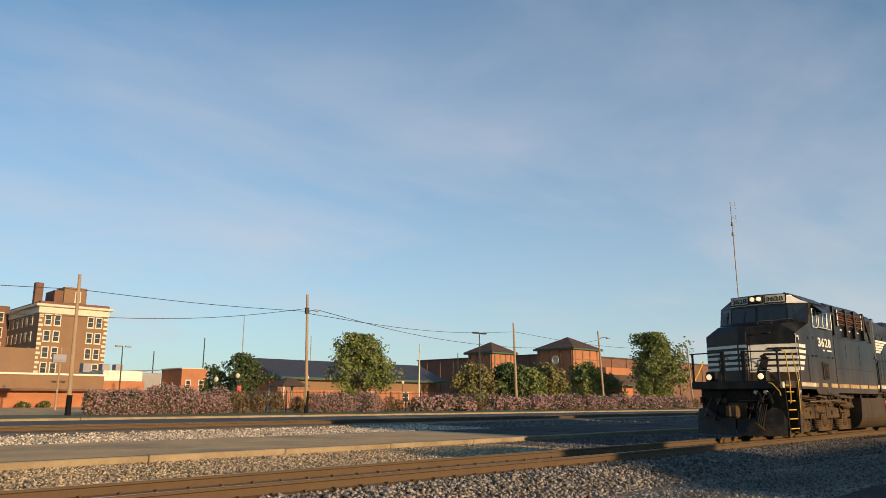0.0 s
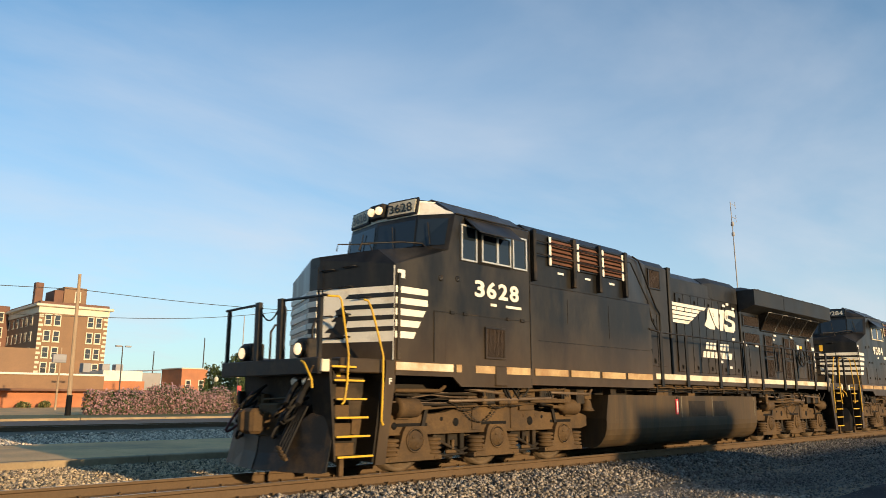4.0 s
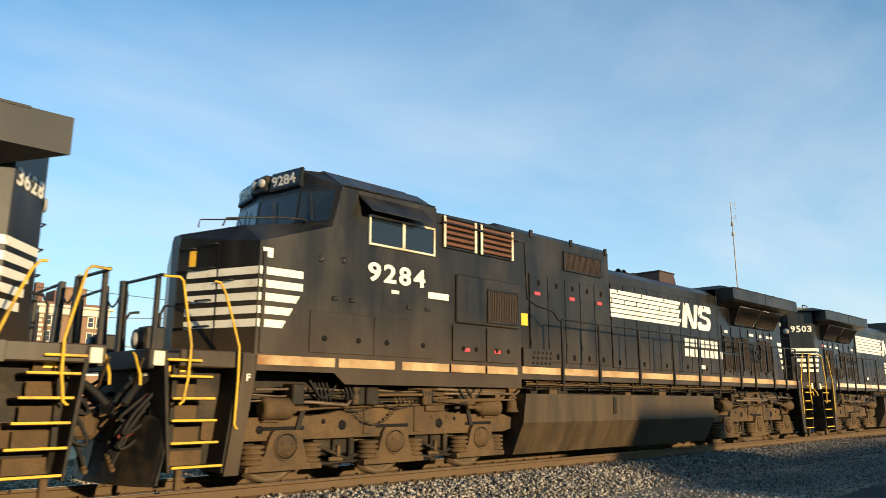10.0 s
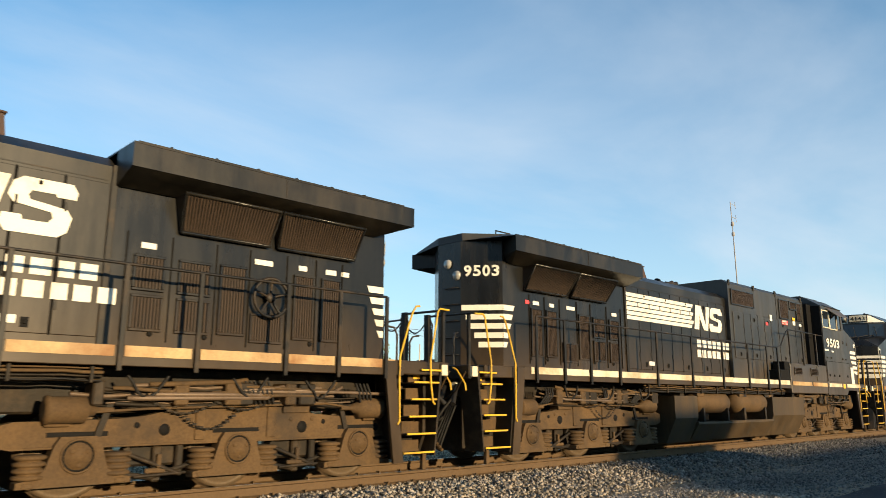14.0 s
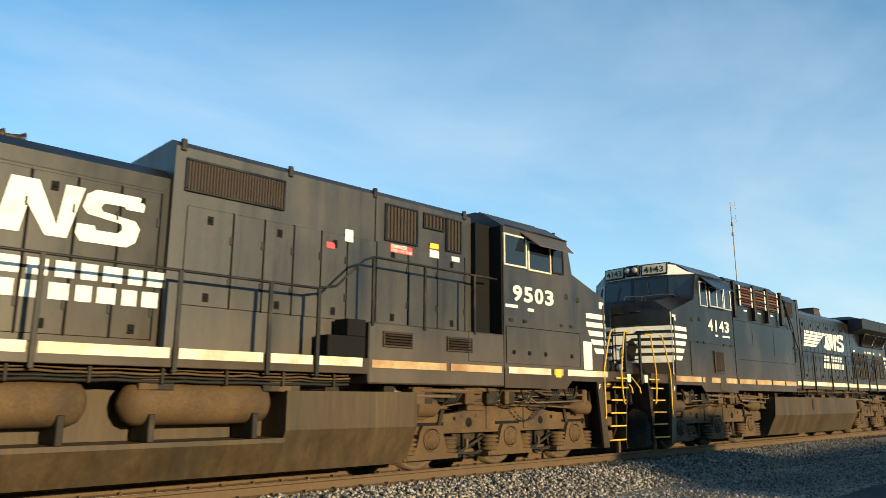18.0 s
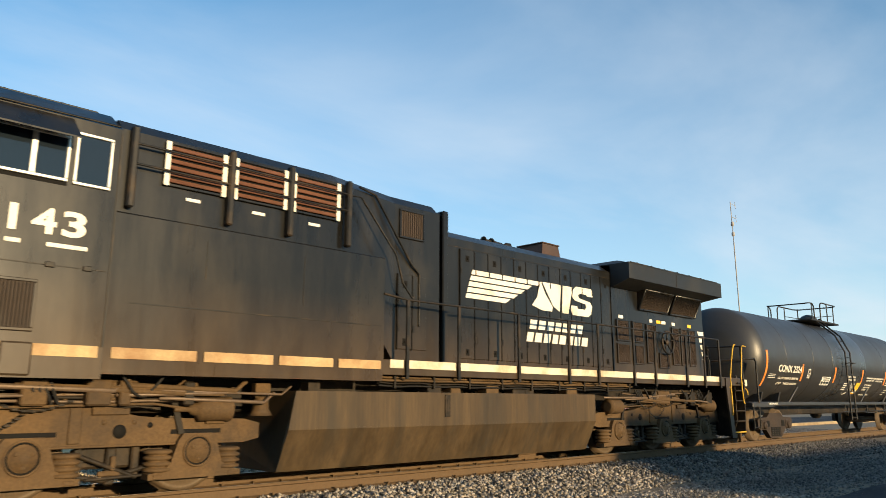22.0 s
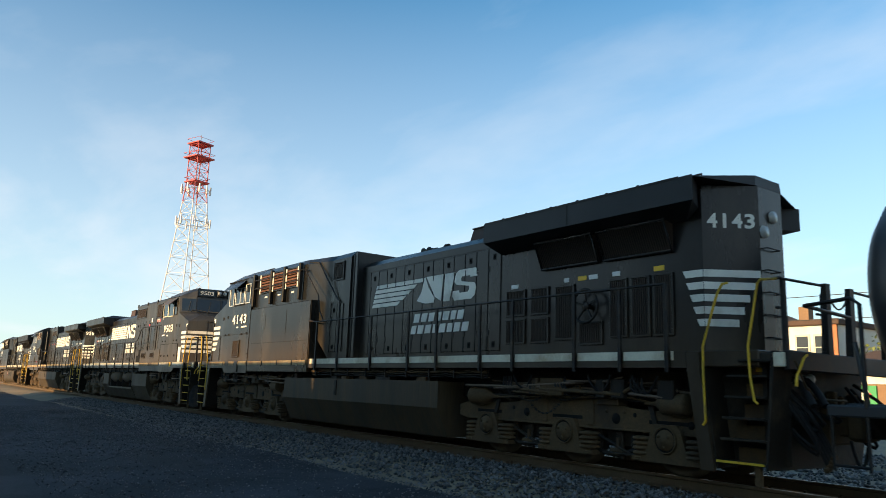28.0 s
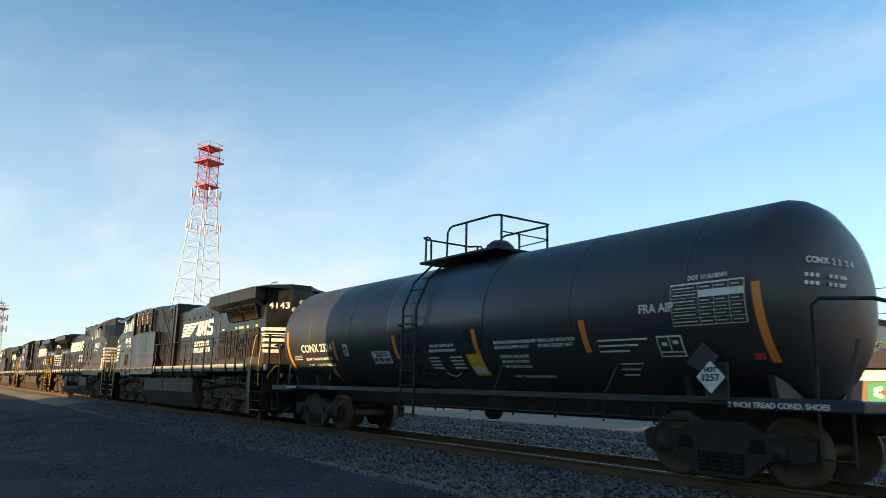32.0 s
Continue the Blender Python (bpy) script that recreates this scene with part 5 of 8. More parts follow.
            emblem_blocks(P, loco, [[(13.40 + (u - 13.10) * 1.11, z - 0.13) for u, z in pts] for pts in (
                [(13.10, 3.22), (13.40, 3.14), (13.70, 3.14), (13.72, 3.24), (13.50, 3.50), (13.38, 3.74), (13.32, 3.60), (13.26, 3.40)], [(13.42, 3.74), (13.74, 3.26), (13.94, 3.16), (14.00, 3.74)], [(14.02, 3.14), (14.22, 3.14), (14.38, 3.74), (14.06, 3.74)],
                curl(14.30, 15.08, 3.13, 3.77))], y=-0.995)
            name_bars(P, loco, 13.30, 2.60, 0.19, [0.29, 0.29, 0.27, 0.25, 0.29, 0.23, 0.27], y=-0.995)
            name_bars(P, loco, 13.20, 2.34, 0.19, [0.26, 0.29, 0.29, 0.24, 0.29, 0.24, 0.27, 0.29], y=-0.995)
        air_horn(P, loco, 13.1 if not e else 11.4, zt)
        if not e:
            exhaust_stack(P, loco, 14.62, 15.20, 4.24, 4.70)
        else:
            P("exhaust_silencer", hull([(13.2, 0.95, 4.2, 4.40, 0.72, 4.57), (13.7, 0.985, 4.0, 4.46, 0.80, 4.63), (15.30, 0.985, 4.0, 4.46, 0.80, 4.63)]), ROOF_BLACK, loco)
        sill_stripe(P, loco, [(1.46, 2.75), (2.82, 2.95), (3.3, 3.95), (4.0, 4.8), (4.95, 6.0), (6.1, 7.1), (7.2, 8.1), (8.2, 9.0 + o)], 1.64, 1.77, -1.534, RUST_STRIPE)
        if e:
            P("sill_stripe", Shape().box(1.47, 2.74, -1.543, -1.538, 1.645, 1.765), STRIPE, loco)
        w0 = 9.15 + o
        posts = [9.72, 10.95, 12.72, 14.35, 15.40, 17.02, 17.90, 19.56, 20.7] if e else [9.55, 10.73, 12.33, 13.9, 14.94, 16.34, 17.26, 18.76, 19.7, 20.55]
        stanchions(P, loco, posts, 0.058 if e else 0.03)
        P("handrail", Shape().tube([(posts[0] - 0.5, -1.53, 2.82), (posts[0], -1.53, 2.77)], 0.02, 6), RAILBLACK, loco)
        sill_stripe(P, loco, [(a + 0.06, b - 0.06) for a, b in zip([w0] + posts, posts)] + [(posts[-1] + 0.06, L - 1.7)], 1.67, 1.80, -1.506, STRIPE)
        fuel_tank(P, loco, 7.45, 14.95 + (0.15 if e else 0), rounded=e)
        side_cables(P, loco, 9.1 + o, 16.5, rng)
        wing = ((15.34, 4.42, 3.93) if e else (16.35, 4.33, 3.92))
        rear_end(P, loco, L, 0.99, 4.1, BLACK_, wing)
        if e:
            P("hood_panel", Shape().box(15.36, 16.70, -1.02, -0.98, 2.84, 3.86, 0.01), BLACK_DUSTY, loco)
            for z0, z1 in ((3.41, 3.69), (2.91, 3.17)):
                grille(P, loco, 15.53, 16.58, z0, z1, -1.022, 0.035, True)
            for i in range(4):
                slanted_screen(P, loco, 16.78 + 1.045 * i, 17.80 + 1.045 * i, -1.0, 3.33, -1.33, 3.86, -0.10 if i == 0 else 0.0)
            for a, b in ((17.08, 17.62), (18.60, 18.96), (19.04, 19.42), (20.55, 20.92)):
                grille(P, loco, a, b, 2.56, 3.18, -0.995, 0.035, True)
                grille(P, loco, a, b, 1.90, 2.44, -0.995, 0.035, True)
            for a in (17.78, 18.14):
                grille(P, loco, a, a + 0.28, 2.1, 2.95, -0.995, 0.035, True)
            doors(P, loco, [15.40, 15.86, 16.70], 1.9, 2.78, -0.985, BLACK_DUSTY, 1, False)
            handwheel(P, loco, 19.69, 2.59, -1.13)
            P("gear_case", Shape().box(19.55, 20.3, -1.02, -0.98, 1.92, 3.12, 0.01), BLACK_DUSTY, loco)
            wall_box(P, loco, "instruction_plate", 19.62, 19.80, 2.86, 3.02, -1.02, LABEL, 0.008)
            wall_box(P, loco, "instruction_plate", 19.86, 20.06, 2.88, 3.00, -1.02, LABEL_Y, 0.008)
            for x, z, w in ((17.75, 3.20, 0.2), (17.70, 3.06, 0.1), (19.1, 3.22, 0.2), (20.6, 3.22, 0.2), (16.3, 2.79, 0.22), (15.6, 2.79, 0.1), (20.98, 2.9, 0.1), (15.45, 2.86, 0.08)):
                wall_box(P, loco, "warning_label", x, x + w, z, z + 0.06, -1.012, LABEL, 0.012)
            for a, b in ((11.1, 11.96), (12.4, 13.2)):
                P("tank_patch", Shape().box(a, b, -1.424, -1.41, 0.80, 1.18, 0.004), GRIME_DARK, loco, "dark repainted patch on the tank")
            P("gauge_plate", Shape().box(10.42, 10.54, -1.45, -1.41, 0.86, 1.22, 0.006), RED, loco)
            P("gauge_glass", Shape().box(10.455, 10.505, -1.454, -1.44, 0.9, 1.18), LABEL, loco)
        else:
            for a, b in ((17.5, 18.85), (18.98, 20.32)):
                slanted_screen(P, loco, a, b, -1.02, 3.36, -1.22, 3.82)
            for a, b in ((16.53, 17.0), (17.22, 17.62)):
                grille(P, loco, a, b, 2.58, 3.02, -1.0, 0.04, True)
                grille(P, loco, a, b, 2.06, 2.46, -1.0, 0.04, True)
            for a, b in ((17.85, 18.25), (19.1, 19.4), (19.55, 19.85), (19.98, 20.28)):
                grille(P, loco, a, b, 2.1, 3.0, -1.0, 0.04, True)
            grille(P, loco, 18.42, 18.88, 2.0, 2.32, -1.0, 0.04, True)
            handwheel(P, loco, 18.63, 2.61, -1.13)
            for x, w, pt in ((16.62, 0.2, LABEL), (18.02, 0.12, LABEL), (18.35, 0.2, LABEL_Y), (18.6, 0.2, LABEL), (19.12, 0.16, LABEL), (19.95, 0.2, LABEL_Y)):
                wall_box(P, loco, "warning_label", x, x + w, 3.08, 3.16, -0.99, pt, 0.008)
        grille(P, loco, 3.58, 4.06, 1.93, 2.43, -1.528, 0.035, True)
        P("radar_box", Shape().box(3.80, 4.12, -1.56, -1.5, 1.42, 1.78, 0.02), BLACK_OLD, loco)
    else:
        wide_nose_back = 4.80
        build_cab(P, loco, "plain", L, wide_nose_back, BLACK_FADED if flip else BLACK_OLD)
        stripes_on_nose(P, loco, "plain")
        if not flip:
            glazed(P, loco, 3.36, 4.72, 3.60, 4.02, -1.525, bars=(4.05,), edge=STRIPE)
            P("sun_visor", Shape().loft([[(3.10, -1.50, 4.36), (4.45, -1.50, 4.36), (4.45, -1.50, 4.33), (3.10, -1.50, 4.33)][::-1], [(3.18, -1.80, 4.06), (4.50, -1.80, 4.06), (4.50, -1.80, 4.04), (3.18, -1.80, 4.04)][::-1]]), BLACK_OLD, loco, "black metal sun visor over the cab window")
            write(number, 3.30, 3.01, 0.40, span=1.27)
            wall_box(P, loco, "small_lettering", 3.82, 3.98, 2.84, 2.90, -1.522, WHITE, 0.005)
            wall_box(P, loco, "white_plate", 4.62, 5.10, 2.84, 2.95, -1.522, WHITE, 0.008)
            # equipment cab as wide as the driving cab
            P("equipment_cab", hull([(4.80, 1.50, 1.40, 4.36, 1.05, 4.50), (7.04, 1.50, 1.40, 4.40, 1.05, 4.54)]), BLACK_OLD, loco, "black full-width equipment cab")
            for a, b in ((5.02, 5.74), (5.96, 6.76)):
                grille(P, loco, a, b, 3.80, 4.30, -1.51, 0.09, False, "louvred_opening", LOUVRE, DARK)
                for x in (a - 0.03, b + 0.03):
                    wall_box(P, loco, "pale_post", x - 0.028, x + 0.028, 3.77, 4.33, -1.53, STRIPE, 0.02)
            pan = wall_box(P, loco, "cabinet_panel", 5.28, 6.96, 2.48, 3.34, -1.50, BLACK_OLD, 0.05, c=0.02)
            grille(P, loco, 6.08, 6.88, 2.57, 3.12, -1.555, 0.045, True)
            for a, b in ((2.30, 3.42), (3.48, 4.75), (5.2, 6.02), (6.06, 6.88)):
                d = wall_box(P, loco, "access_door", a, b, 1.84, 2.44, -1.52, BLACK_OLD, 0.015)
                for x in (a + 0.25, b - 0.25):
                    P("latch", Shape().lathe((x, -1.535, 2.05), (0, -1, 0), [(0, 0.045), (0.02, 0.04), (0.02, 0)], 8), DARK, d)
            for x in (5.45, 6.25):
                wall_box(P, loco, "warning_label", x, x + 0.16, 2.00, 2.06, -1.537, RED, 0.006)
            sill_stripe(P, loco, [(1.48, 2.75), (2.82, 3.9), (4.05, 5.1), (5.15, 6.0), (6.05, 6.88)], 1.64, 1.77, -1.536, RUST_STRIPE)
            h0 = 7.04
            P("blower_hood", hull([(h0, 1.02, 1.8, 4.56, 0.86, 4.67), (10.85, 1.02, 1.8, 4.56, 0.86, 4.67)]), BLACK_OLD, loco, "black raised hood behind the cab")
            P("hood_edge", Shape().box(7.04, 7.34, -1.2, -1.0, 1.8, 4.40, 0.02), BLACK_OLD, loco)
            grille(P, loco, 9.12, 10.50, 3.97, 4.34, -1.03, 0.045, True)
            for x in (8.0, 9.4, 10.75):
                P("lifting_eye", Shape().box(x - 0.04, x + 0.04, -1.05, -0.99, 4.50, 4.66, 0.012), RAILBLACK, loco)
            doors(P, loco, [7.9, 8.5, 9.1, 9.65, 10.2, 10.75], 1.95, 3.72, -1.02, BLACK_OLD, 1)
            for x in (8.15, 9.35, 10.4):
                wall_box(P, loco, "warning_label", x - 0.09, x + 0.09, 3.30, 3.37, -1.043, RED, 0.006)
            wall_box(P, loco, "yellow_plate", 7.42, 7.62, 2.62, 2.86, -1.20, LABEL_Y, 0.008)
            P("walkway_box", Shape().box(7.15, 8.05, -1.48, -1.22, 1.80, 2.16, 0.015), BLACK_OLD, loco)
            for i in range(5):
                for j in range(3):
                    # near-black discs painted in for the shade inside the vents
                    P("vent_hole", Shape().lathe((7.42 + i * 0.13 + 0.02 * j, -1.48, 1.88 + j * 0.1), (0, -1, 0), [(0, 0.032), (0.004, 0.03), (0.004, 0)], 10), DARK, loco)
            P("grab_rail", Shape().tube([(4.9, -1.56, 4.20), (6.6, -1.56, 4.20), (7.2, -1.5, 4.18), (7.25, -1.5, 3.1), (7.5, -1.52, 2.98), (8.0, -1.53, 2.92), (8.2, -1.53, 2.74), (8.25, -1.53, 2.74)], 0.02, 6), RAILBLACK, loco)
            posts = [8.3, 9.6, 11.2, 12.75, 14.05, 15.2, 16.45, 17.4, 18.7, 19.6, 20.5]
            stanchions(P, loco, posts)
            sill_stripe(P, loco, [(a + 0.06, b - 0.06) for a, b in zip([7.0] + posts, posts)] + [(20.56, L - 1.7)], 1.67, 1.80, -1.506, RUST_STRIPE)
            fuel_tank(P, loco, 7.15, 14.95)
            side_cables(P, loco, 7.3, 16.4, rng)
            hs = 10.85
            emblem0, emblem1 = 10.92, 14.35
        else:
            glazed(P, loco, 4.16, 4.77, 3.70, 4.25, -1.525, edge=STRIPE)
            glazed(P, loco, 3.40, 4.05, 3.68, 4.20, -1.525, edge=STRIPE)
            glazed(P, loco, 2.97, 3.28, 3.72, 4.24, -1.525, edge=RAILBLACK)
            P("sun_visor", Shape().loft([[(2.95, -1.50, 4.42), (4.30, -1.50, 4.42), (4.30, -1.50, 4.39), (2.95, -1.50, 4.39)][::-1], [(3.0, -1.84, 4.10), (4.10, -1.84, 4.10), (4.10, -1.84, 4.08), (3.0, -1.84, 4.08)][::-1]]), VISOR, loco, "rust-spotted black sun visor over the cab window")
            # recess walls coloured near-black for the shade inside
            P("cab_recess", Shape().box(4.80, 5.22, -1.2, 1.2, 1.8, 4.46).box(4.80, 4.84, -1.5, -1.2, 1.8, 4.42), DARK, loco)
            write(number, T(4.58), 3.03, 0.40, span=1.31)
            wall_box(P, loco, "small_lettering", 3.92, 4.10, 2.85, 2.91, -1.522, WHITE, 0.005)
            wall_box(P, loco, "small_lettering", 4.40, 4.75, 2.88, 2.94, -1.522, WHITE, 0.005)
            wall_box(P, loco, "white_plate", 2.02, 2.32, 1.80, 2.38, -1.522, WHITE, 0.008)
            for a, b in ((2.45, 4.75),):
                d = wall_box(P, loco, "access_door", a, b, 1.84, 2.52, -1.52, BLACK_FADED, 0.015)
                P("door_seal", Shape().box(a, b, -1.537, -1.53, 2.515, 2.53).box(b - 0.006, b + 0.008, -1.537, -1.53, 1.84, 2.52).box(a - 0.008, a + 0.006, -1.537, -1.53, 1.84, 2.52), DARK, d)
                for x in (a + 0.3, a + 1.15, a + 1.65, b - 0.2):
                    P("latch", Shape().lathe((x, -1.535, 2.05), (0, -1, 0), [(0, 0.045), (0.02, 0.04), (0.02, 0)], 8), DARK, d)
            wall_box(P, loco, "access_door", 4.88, 5.75, 1.84, 2.34, -1.525, BLACK_FADED, 0.012)
            sill_stripe(P, loco, [(1.48, 2.9), (3.45, 4.7)], 1.66, 1.78, -1.536, STRIPE)
            sill_stripe(P, loco, [(3.05, 3.35), (4.9, 6.2), (6.3, 7.9)], 1.66, 1.78, -1.536, RUST_STRIPE)
            wall_box(P, loco, "yellow_reflector", 3.12, 3.30, 1.62, 1.78, -1.54, LABEL_Y, 0.006)
            P("side_cabinet", Shape().box(4.80, 7.95, -1.52, -1.0, 1.42, 2.36, 0.02), BLACK_FADED, loco, "black full-width low cabinet")
            for a in (5.7, 7.1):
                grille(P, loco, a, a + 0.55, 2.02, 2.2, -1.525, 0.04, False)
            P("blower_hood", hull([(5.22, 1.08, 1.8, 4.56, 0.92, 4.68), (11.0, 1.08, 1.8, 4.56, 0.92, 4.68)]), BLACK_FADED, loco, "black raised hood behind the cab")
            for a, b, c, d in ((6.62, 7.30, 3.84, 4.42), (5.98, 6.42, 4.20, 4.42), (5.52, 5.86, 3.86, 4.42)):
                grille(P, loco, a, b, c, d, -1.09, 0.075, True)
            for x in (5.4, 7.55, 9.2, 10.9):
                P("lifting_eye", Shape().box(x - 0.04, x + 0.04, -1.11, -1.05, 4.50, 4.67, 0.012), RAILBLACK, loco)
            P("hood_joint", Shape().box(7.52, 7.54, -1.088, -1.07, 2.4, 4.54), DARK, loco)
            grille(P, loco, 9.32, 10.82, 3.98, 4.38, -1.09, 0.045, True)
            doors(P, loco, [5.4, 6.1, 6.8, 7.5, 8.1, 8.6, 9.1, 9.6, 10.1, 10.8], 2.4, 3.75, -1.08, BLACK_FADED, 2)
            for x, w, h, pt in ((6.72, 0.5, 0.14, RED), (6.08, 0.22, 0.14, LABEL), (6.08, 0.22, 0.1, LABEL_Y), (5.55, 0.2, 0.09, LABEL), (8.35, 0.16, 0.1, RED), (8.0, 0.16, 0.2, LABEL)):
                z = 3.62 if w > 0.4 else (3.66 if pt is LABEL else 3.82 if pt is LABEL_Y else 3.5)
                wall_box(P, loco, "warning_label", x, x + w, z, z + h, -1.104, pt, 0.008)
            lettering("danger_lettering", "DANGER", 0.09, WHITE, loco, wall_writing(T(7.20), -1.116, 3.70), "", 1.0, 0.002)
            lettering("danger_lettering", "HIGH VOLTAGE", 0.065, WHITE, loco, wall_writing(T(7.20), -1.116, 3.635), "", 1.0, 0.001)
            P("step_box", Shape().box(8.0, 8.7, -1.5, -1.15, 1.80, 2.12, 0.01).box(8.0, 8.35, -1.5, -1.15, 2.12, 2.38, 0.01), DARK, loco)
            P("handrail", Shape().tube([(5.0, -1.53, 3.36), (7.9, -1.53, 3.38), (8.1, -1.53, 3.3), (8.6, -1.53, 2.84), (8.9, -1.53, 2.78)], 0.02, 6), RAILBLACK, loco)
            for u in (5.6, 6.8, 7.9):
                P("stanchion", Shape().box(u - 0.025, u + 0.025, -1.55, -1.51, 2.3, 3.37, 0.006), RAILBLACK, loco)
            posts = [8.9, 9.7, 11.0, 12.6, 14.3, 16.0, 17.6, 18.7, 19.6, 20.5]
            stanchions(P, loco, posts)
            sill_stripe(P, loco, [(a + 0.06, b - 0.06) for a, b in zip([8.0] + posts, posts)] + [(20.56, L - 1.7)], 1.67, 1.80, -1.506, STRIPE)
            tank = fuel_tank(P, loco, 6.85, 15.1, notch=(9.3, 13.95))
            for a, b in ((9.42, 11.5), (11.85, 13.9)):
                s = Shape().lathe((a, -1.12, 1.13), (1, 0, 0), [(0, 0.0), (0.03, 0.12), (0.10, 0.23), (0.2, 0.275), (b - a - 0.2, 0.275), (b - a - 0.1, 0.23), (b - a - 0.03, 0.12), (b - a, 0.0)], 22)
                P("air_reservoir", s, GRIME, loco, "dusty brown air reservoir on the tank's ledge")
                for x in (a + 0.3, b - 0.38):
                    P("reservoir_strap", Shape().box(x, x + 0.08, -1.4, -0.84, 0.66, 1.0, 0.01), GRIME_DARK, loco)
            side_cables(P, loco, 8.2, 16.4, rng)
            hs = 11.0
            emblem0, emblem1 = L - 9.45, L - 6.0
        he = 16.40
        P("engine_hood", hull([(hs, 0.97, 1.8, 4.10, 0.70, 4.28), (he, 0.97, 1.8, 4.10, 0.70, 4.28)]), BLACK_OLD, loco, "black engine hood with rows of doors")
        n = 10
        doors(P, loco, [hs + 0.1 + (he - hs - 0.15) * i / n for i in range(n + 1)], 1.92, 3.86, -0.97, BLACK_OLD, 2)
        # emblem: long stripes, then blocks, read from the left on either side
        x0 = 10.92 if not flip else 5.98
        M = (lambda x: x) if not flip else (lambda x: L - x)
        for i in range(6):
            z1 = 3.74 - 0.112 * i
            P("emblem_stripe", side_plate([(M(x0), z1 - 0.088), (M(x0 + 3.30 - 0.10 * (i % 2)), z1 - 0.088), (M(x0 + 3.34 - 0.10 * (i % 2)), z1), (M(x0), z1)], -0.995), WHITE, loco, "white emblem stripe")
        blk = [[(3.36, 3.08), (3.62, 3.08), (3.74, 3.74), (3.48, 3.74)], [(3.64, 3.50), (3.90, 3.08), (4.08, 3.08), (3.78, 3.74), (3.70, 3.74)], [(4.00, 3.08), (4.14, 3.08), (4.30, 3.74), (4.08, 3.74)],
               curl(4.22, 5.06, 3.07, 3.75)]
        emblem_blocks(P, loco, [[(M(x0 + a), z) for a, z in pts] for pts in blk], y=-0.997)
        for row, z, widths in ((3.45, 2.60, [0.30, 0.31, 0.29, 0.26, 0.31, 0.24, 0.28]), (3.43, 2.33, [0.28, 0.30, 0.30, 0.25, 0.30, 0.25, 0.28, 0.30])):
            x = x0 + row
            for w in widths:
                P("name_bar", side_plate([(M(x), z), (M(x + w * 0.74), z), (M(x + w * 0.74), z + 0.2), (M(x), z + 0.2)], -0.997), WHITE, loco, "white plain bar of lettering")
                x += w
        air_horn(P, loco, 12.8 if not flip else 13.1, 4.28)
        exhaust_stack(P, loco, 14.4, 15.2, 4.2, 4.70)
        wing = (16.40, 4.33, 3.98)
        rear_end(P, loco, L, 0.97, 4.1, BLACK_OLD, wing)
        for a, b in ((17.3, 18.65), (18.8, 20.2)):
            slanted_screen(P, loco, a, b, -1.02, 3.38, -1.30, 3.86, -0.10)
        for a, b in ((16.75, 17.1), (17.35, 17.75)):
            grille(P, loco, a, b, 2.58, 2.98, -0.98, 0.04, True)
            grille(P, loco, a, b, 2.06, 2.46, -0.98, 0.04, True)
        for a, b in ((17.95, 18.3), (19.15, 19.45), (19.65, 19.95)):
            grille(P, loco, a, b, 2.08, 3.0, -0.98, 0.04, True)
        grille(P, loco, 18.45, 18.9, 2.0, 2.35, -0.98, 0.04, True)
        P("hood_end_strip", Shape().box(he - 0.05, he + 0.03, -1.0, -0.96, 1.82, 4.12, 0.006), RAILBLACK, loco)
        P("drip_rail", Shape().box(he + 0.06, L - 1.9, -1.13, -0.96, 3.885, 3.94, 0.008), BLACK_OLD, loco)
        for x in (16.62, 17.22, 17.86, 18.38, 19.0, 19.52, 20.02):
            P("door_seal", Shape().box(x - 0.008, x + 0.008, -0.986, -0.96, 1.90, 3.30), DARK, loco)
        P("hood_seam", Shape().box(hs + 0.1, he - 0.1, -0.976, -0.966, 3.90, 3.915), RAILBLACK, loco)
        for x in (17.0, 17.75, 18.9, 19.45, 20.0):
            P("latch", Shape().lathe((x, -0.972, 2.0), (0, -1, 0), [(0, 0.04), (0.02, 0.035), (0.02, 0)], 8), DARK, loco)
        if not flip:
            handwheel(P, loco, 18.68, 2.62, -1.1)
        for x, w, pt in ((16.8, 0.2, LABEL), (18.45, 0.3, LABEL), (19.2, 0.15, LABEL), (19.7, 0.2, LABEL), (20.0, 0.15, RED if flip else LABEL)):
            wall_box(P, loco, "warning_label", x, x + w, 3.10, 3.18, -0.975, pt, 0.008)
        wall_box(P, loco, "builder_plate", 15.2, 15.45, 2.02, 2.12, -0.995, LABEL, 0.006)
    # number on the rear corner and on the boards above the windscreen
    a, b = Vector((L - 1.52, -0.98, 0)), Vector((L - 1.0, -0.32, 0))
    d = (b - a).normalized()
    turn = math.degrees(math.atan2(d.y, d.x))
    if not flip:
        p = a + d * 0.05 + Vector((d.y, -d.x, 0)) * 0.012
        lettering("road_number", number, 0.30, WHITE, loco, pose(p.x, p.y, 3.66, 90, 0, turn), "", 1.15, 0.008, 0.74)
        front = pose(2.72, -0.28, 4.48, 90, 0, -58)
    else:
        p = Vector((1.0, -0.32, 0)) + Vector((d.x, -d.y, 0)) * 0.05 + Vector((-d.y, -d.x, 0)) * 0.012
        lettering("road_number", number, 0.30, WHITE, loco, pose(p.x, p.y, 3.60, 90, 0, -turn), "", 1.15, 0.008, 0.74)
    # number boards on the brow, either side of the headlights
    BOARD, FIGURES = (STRIPE, NAVY) if modern else (NAVY, WHITE)
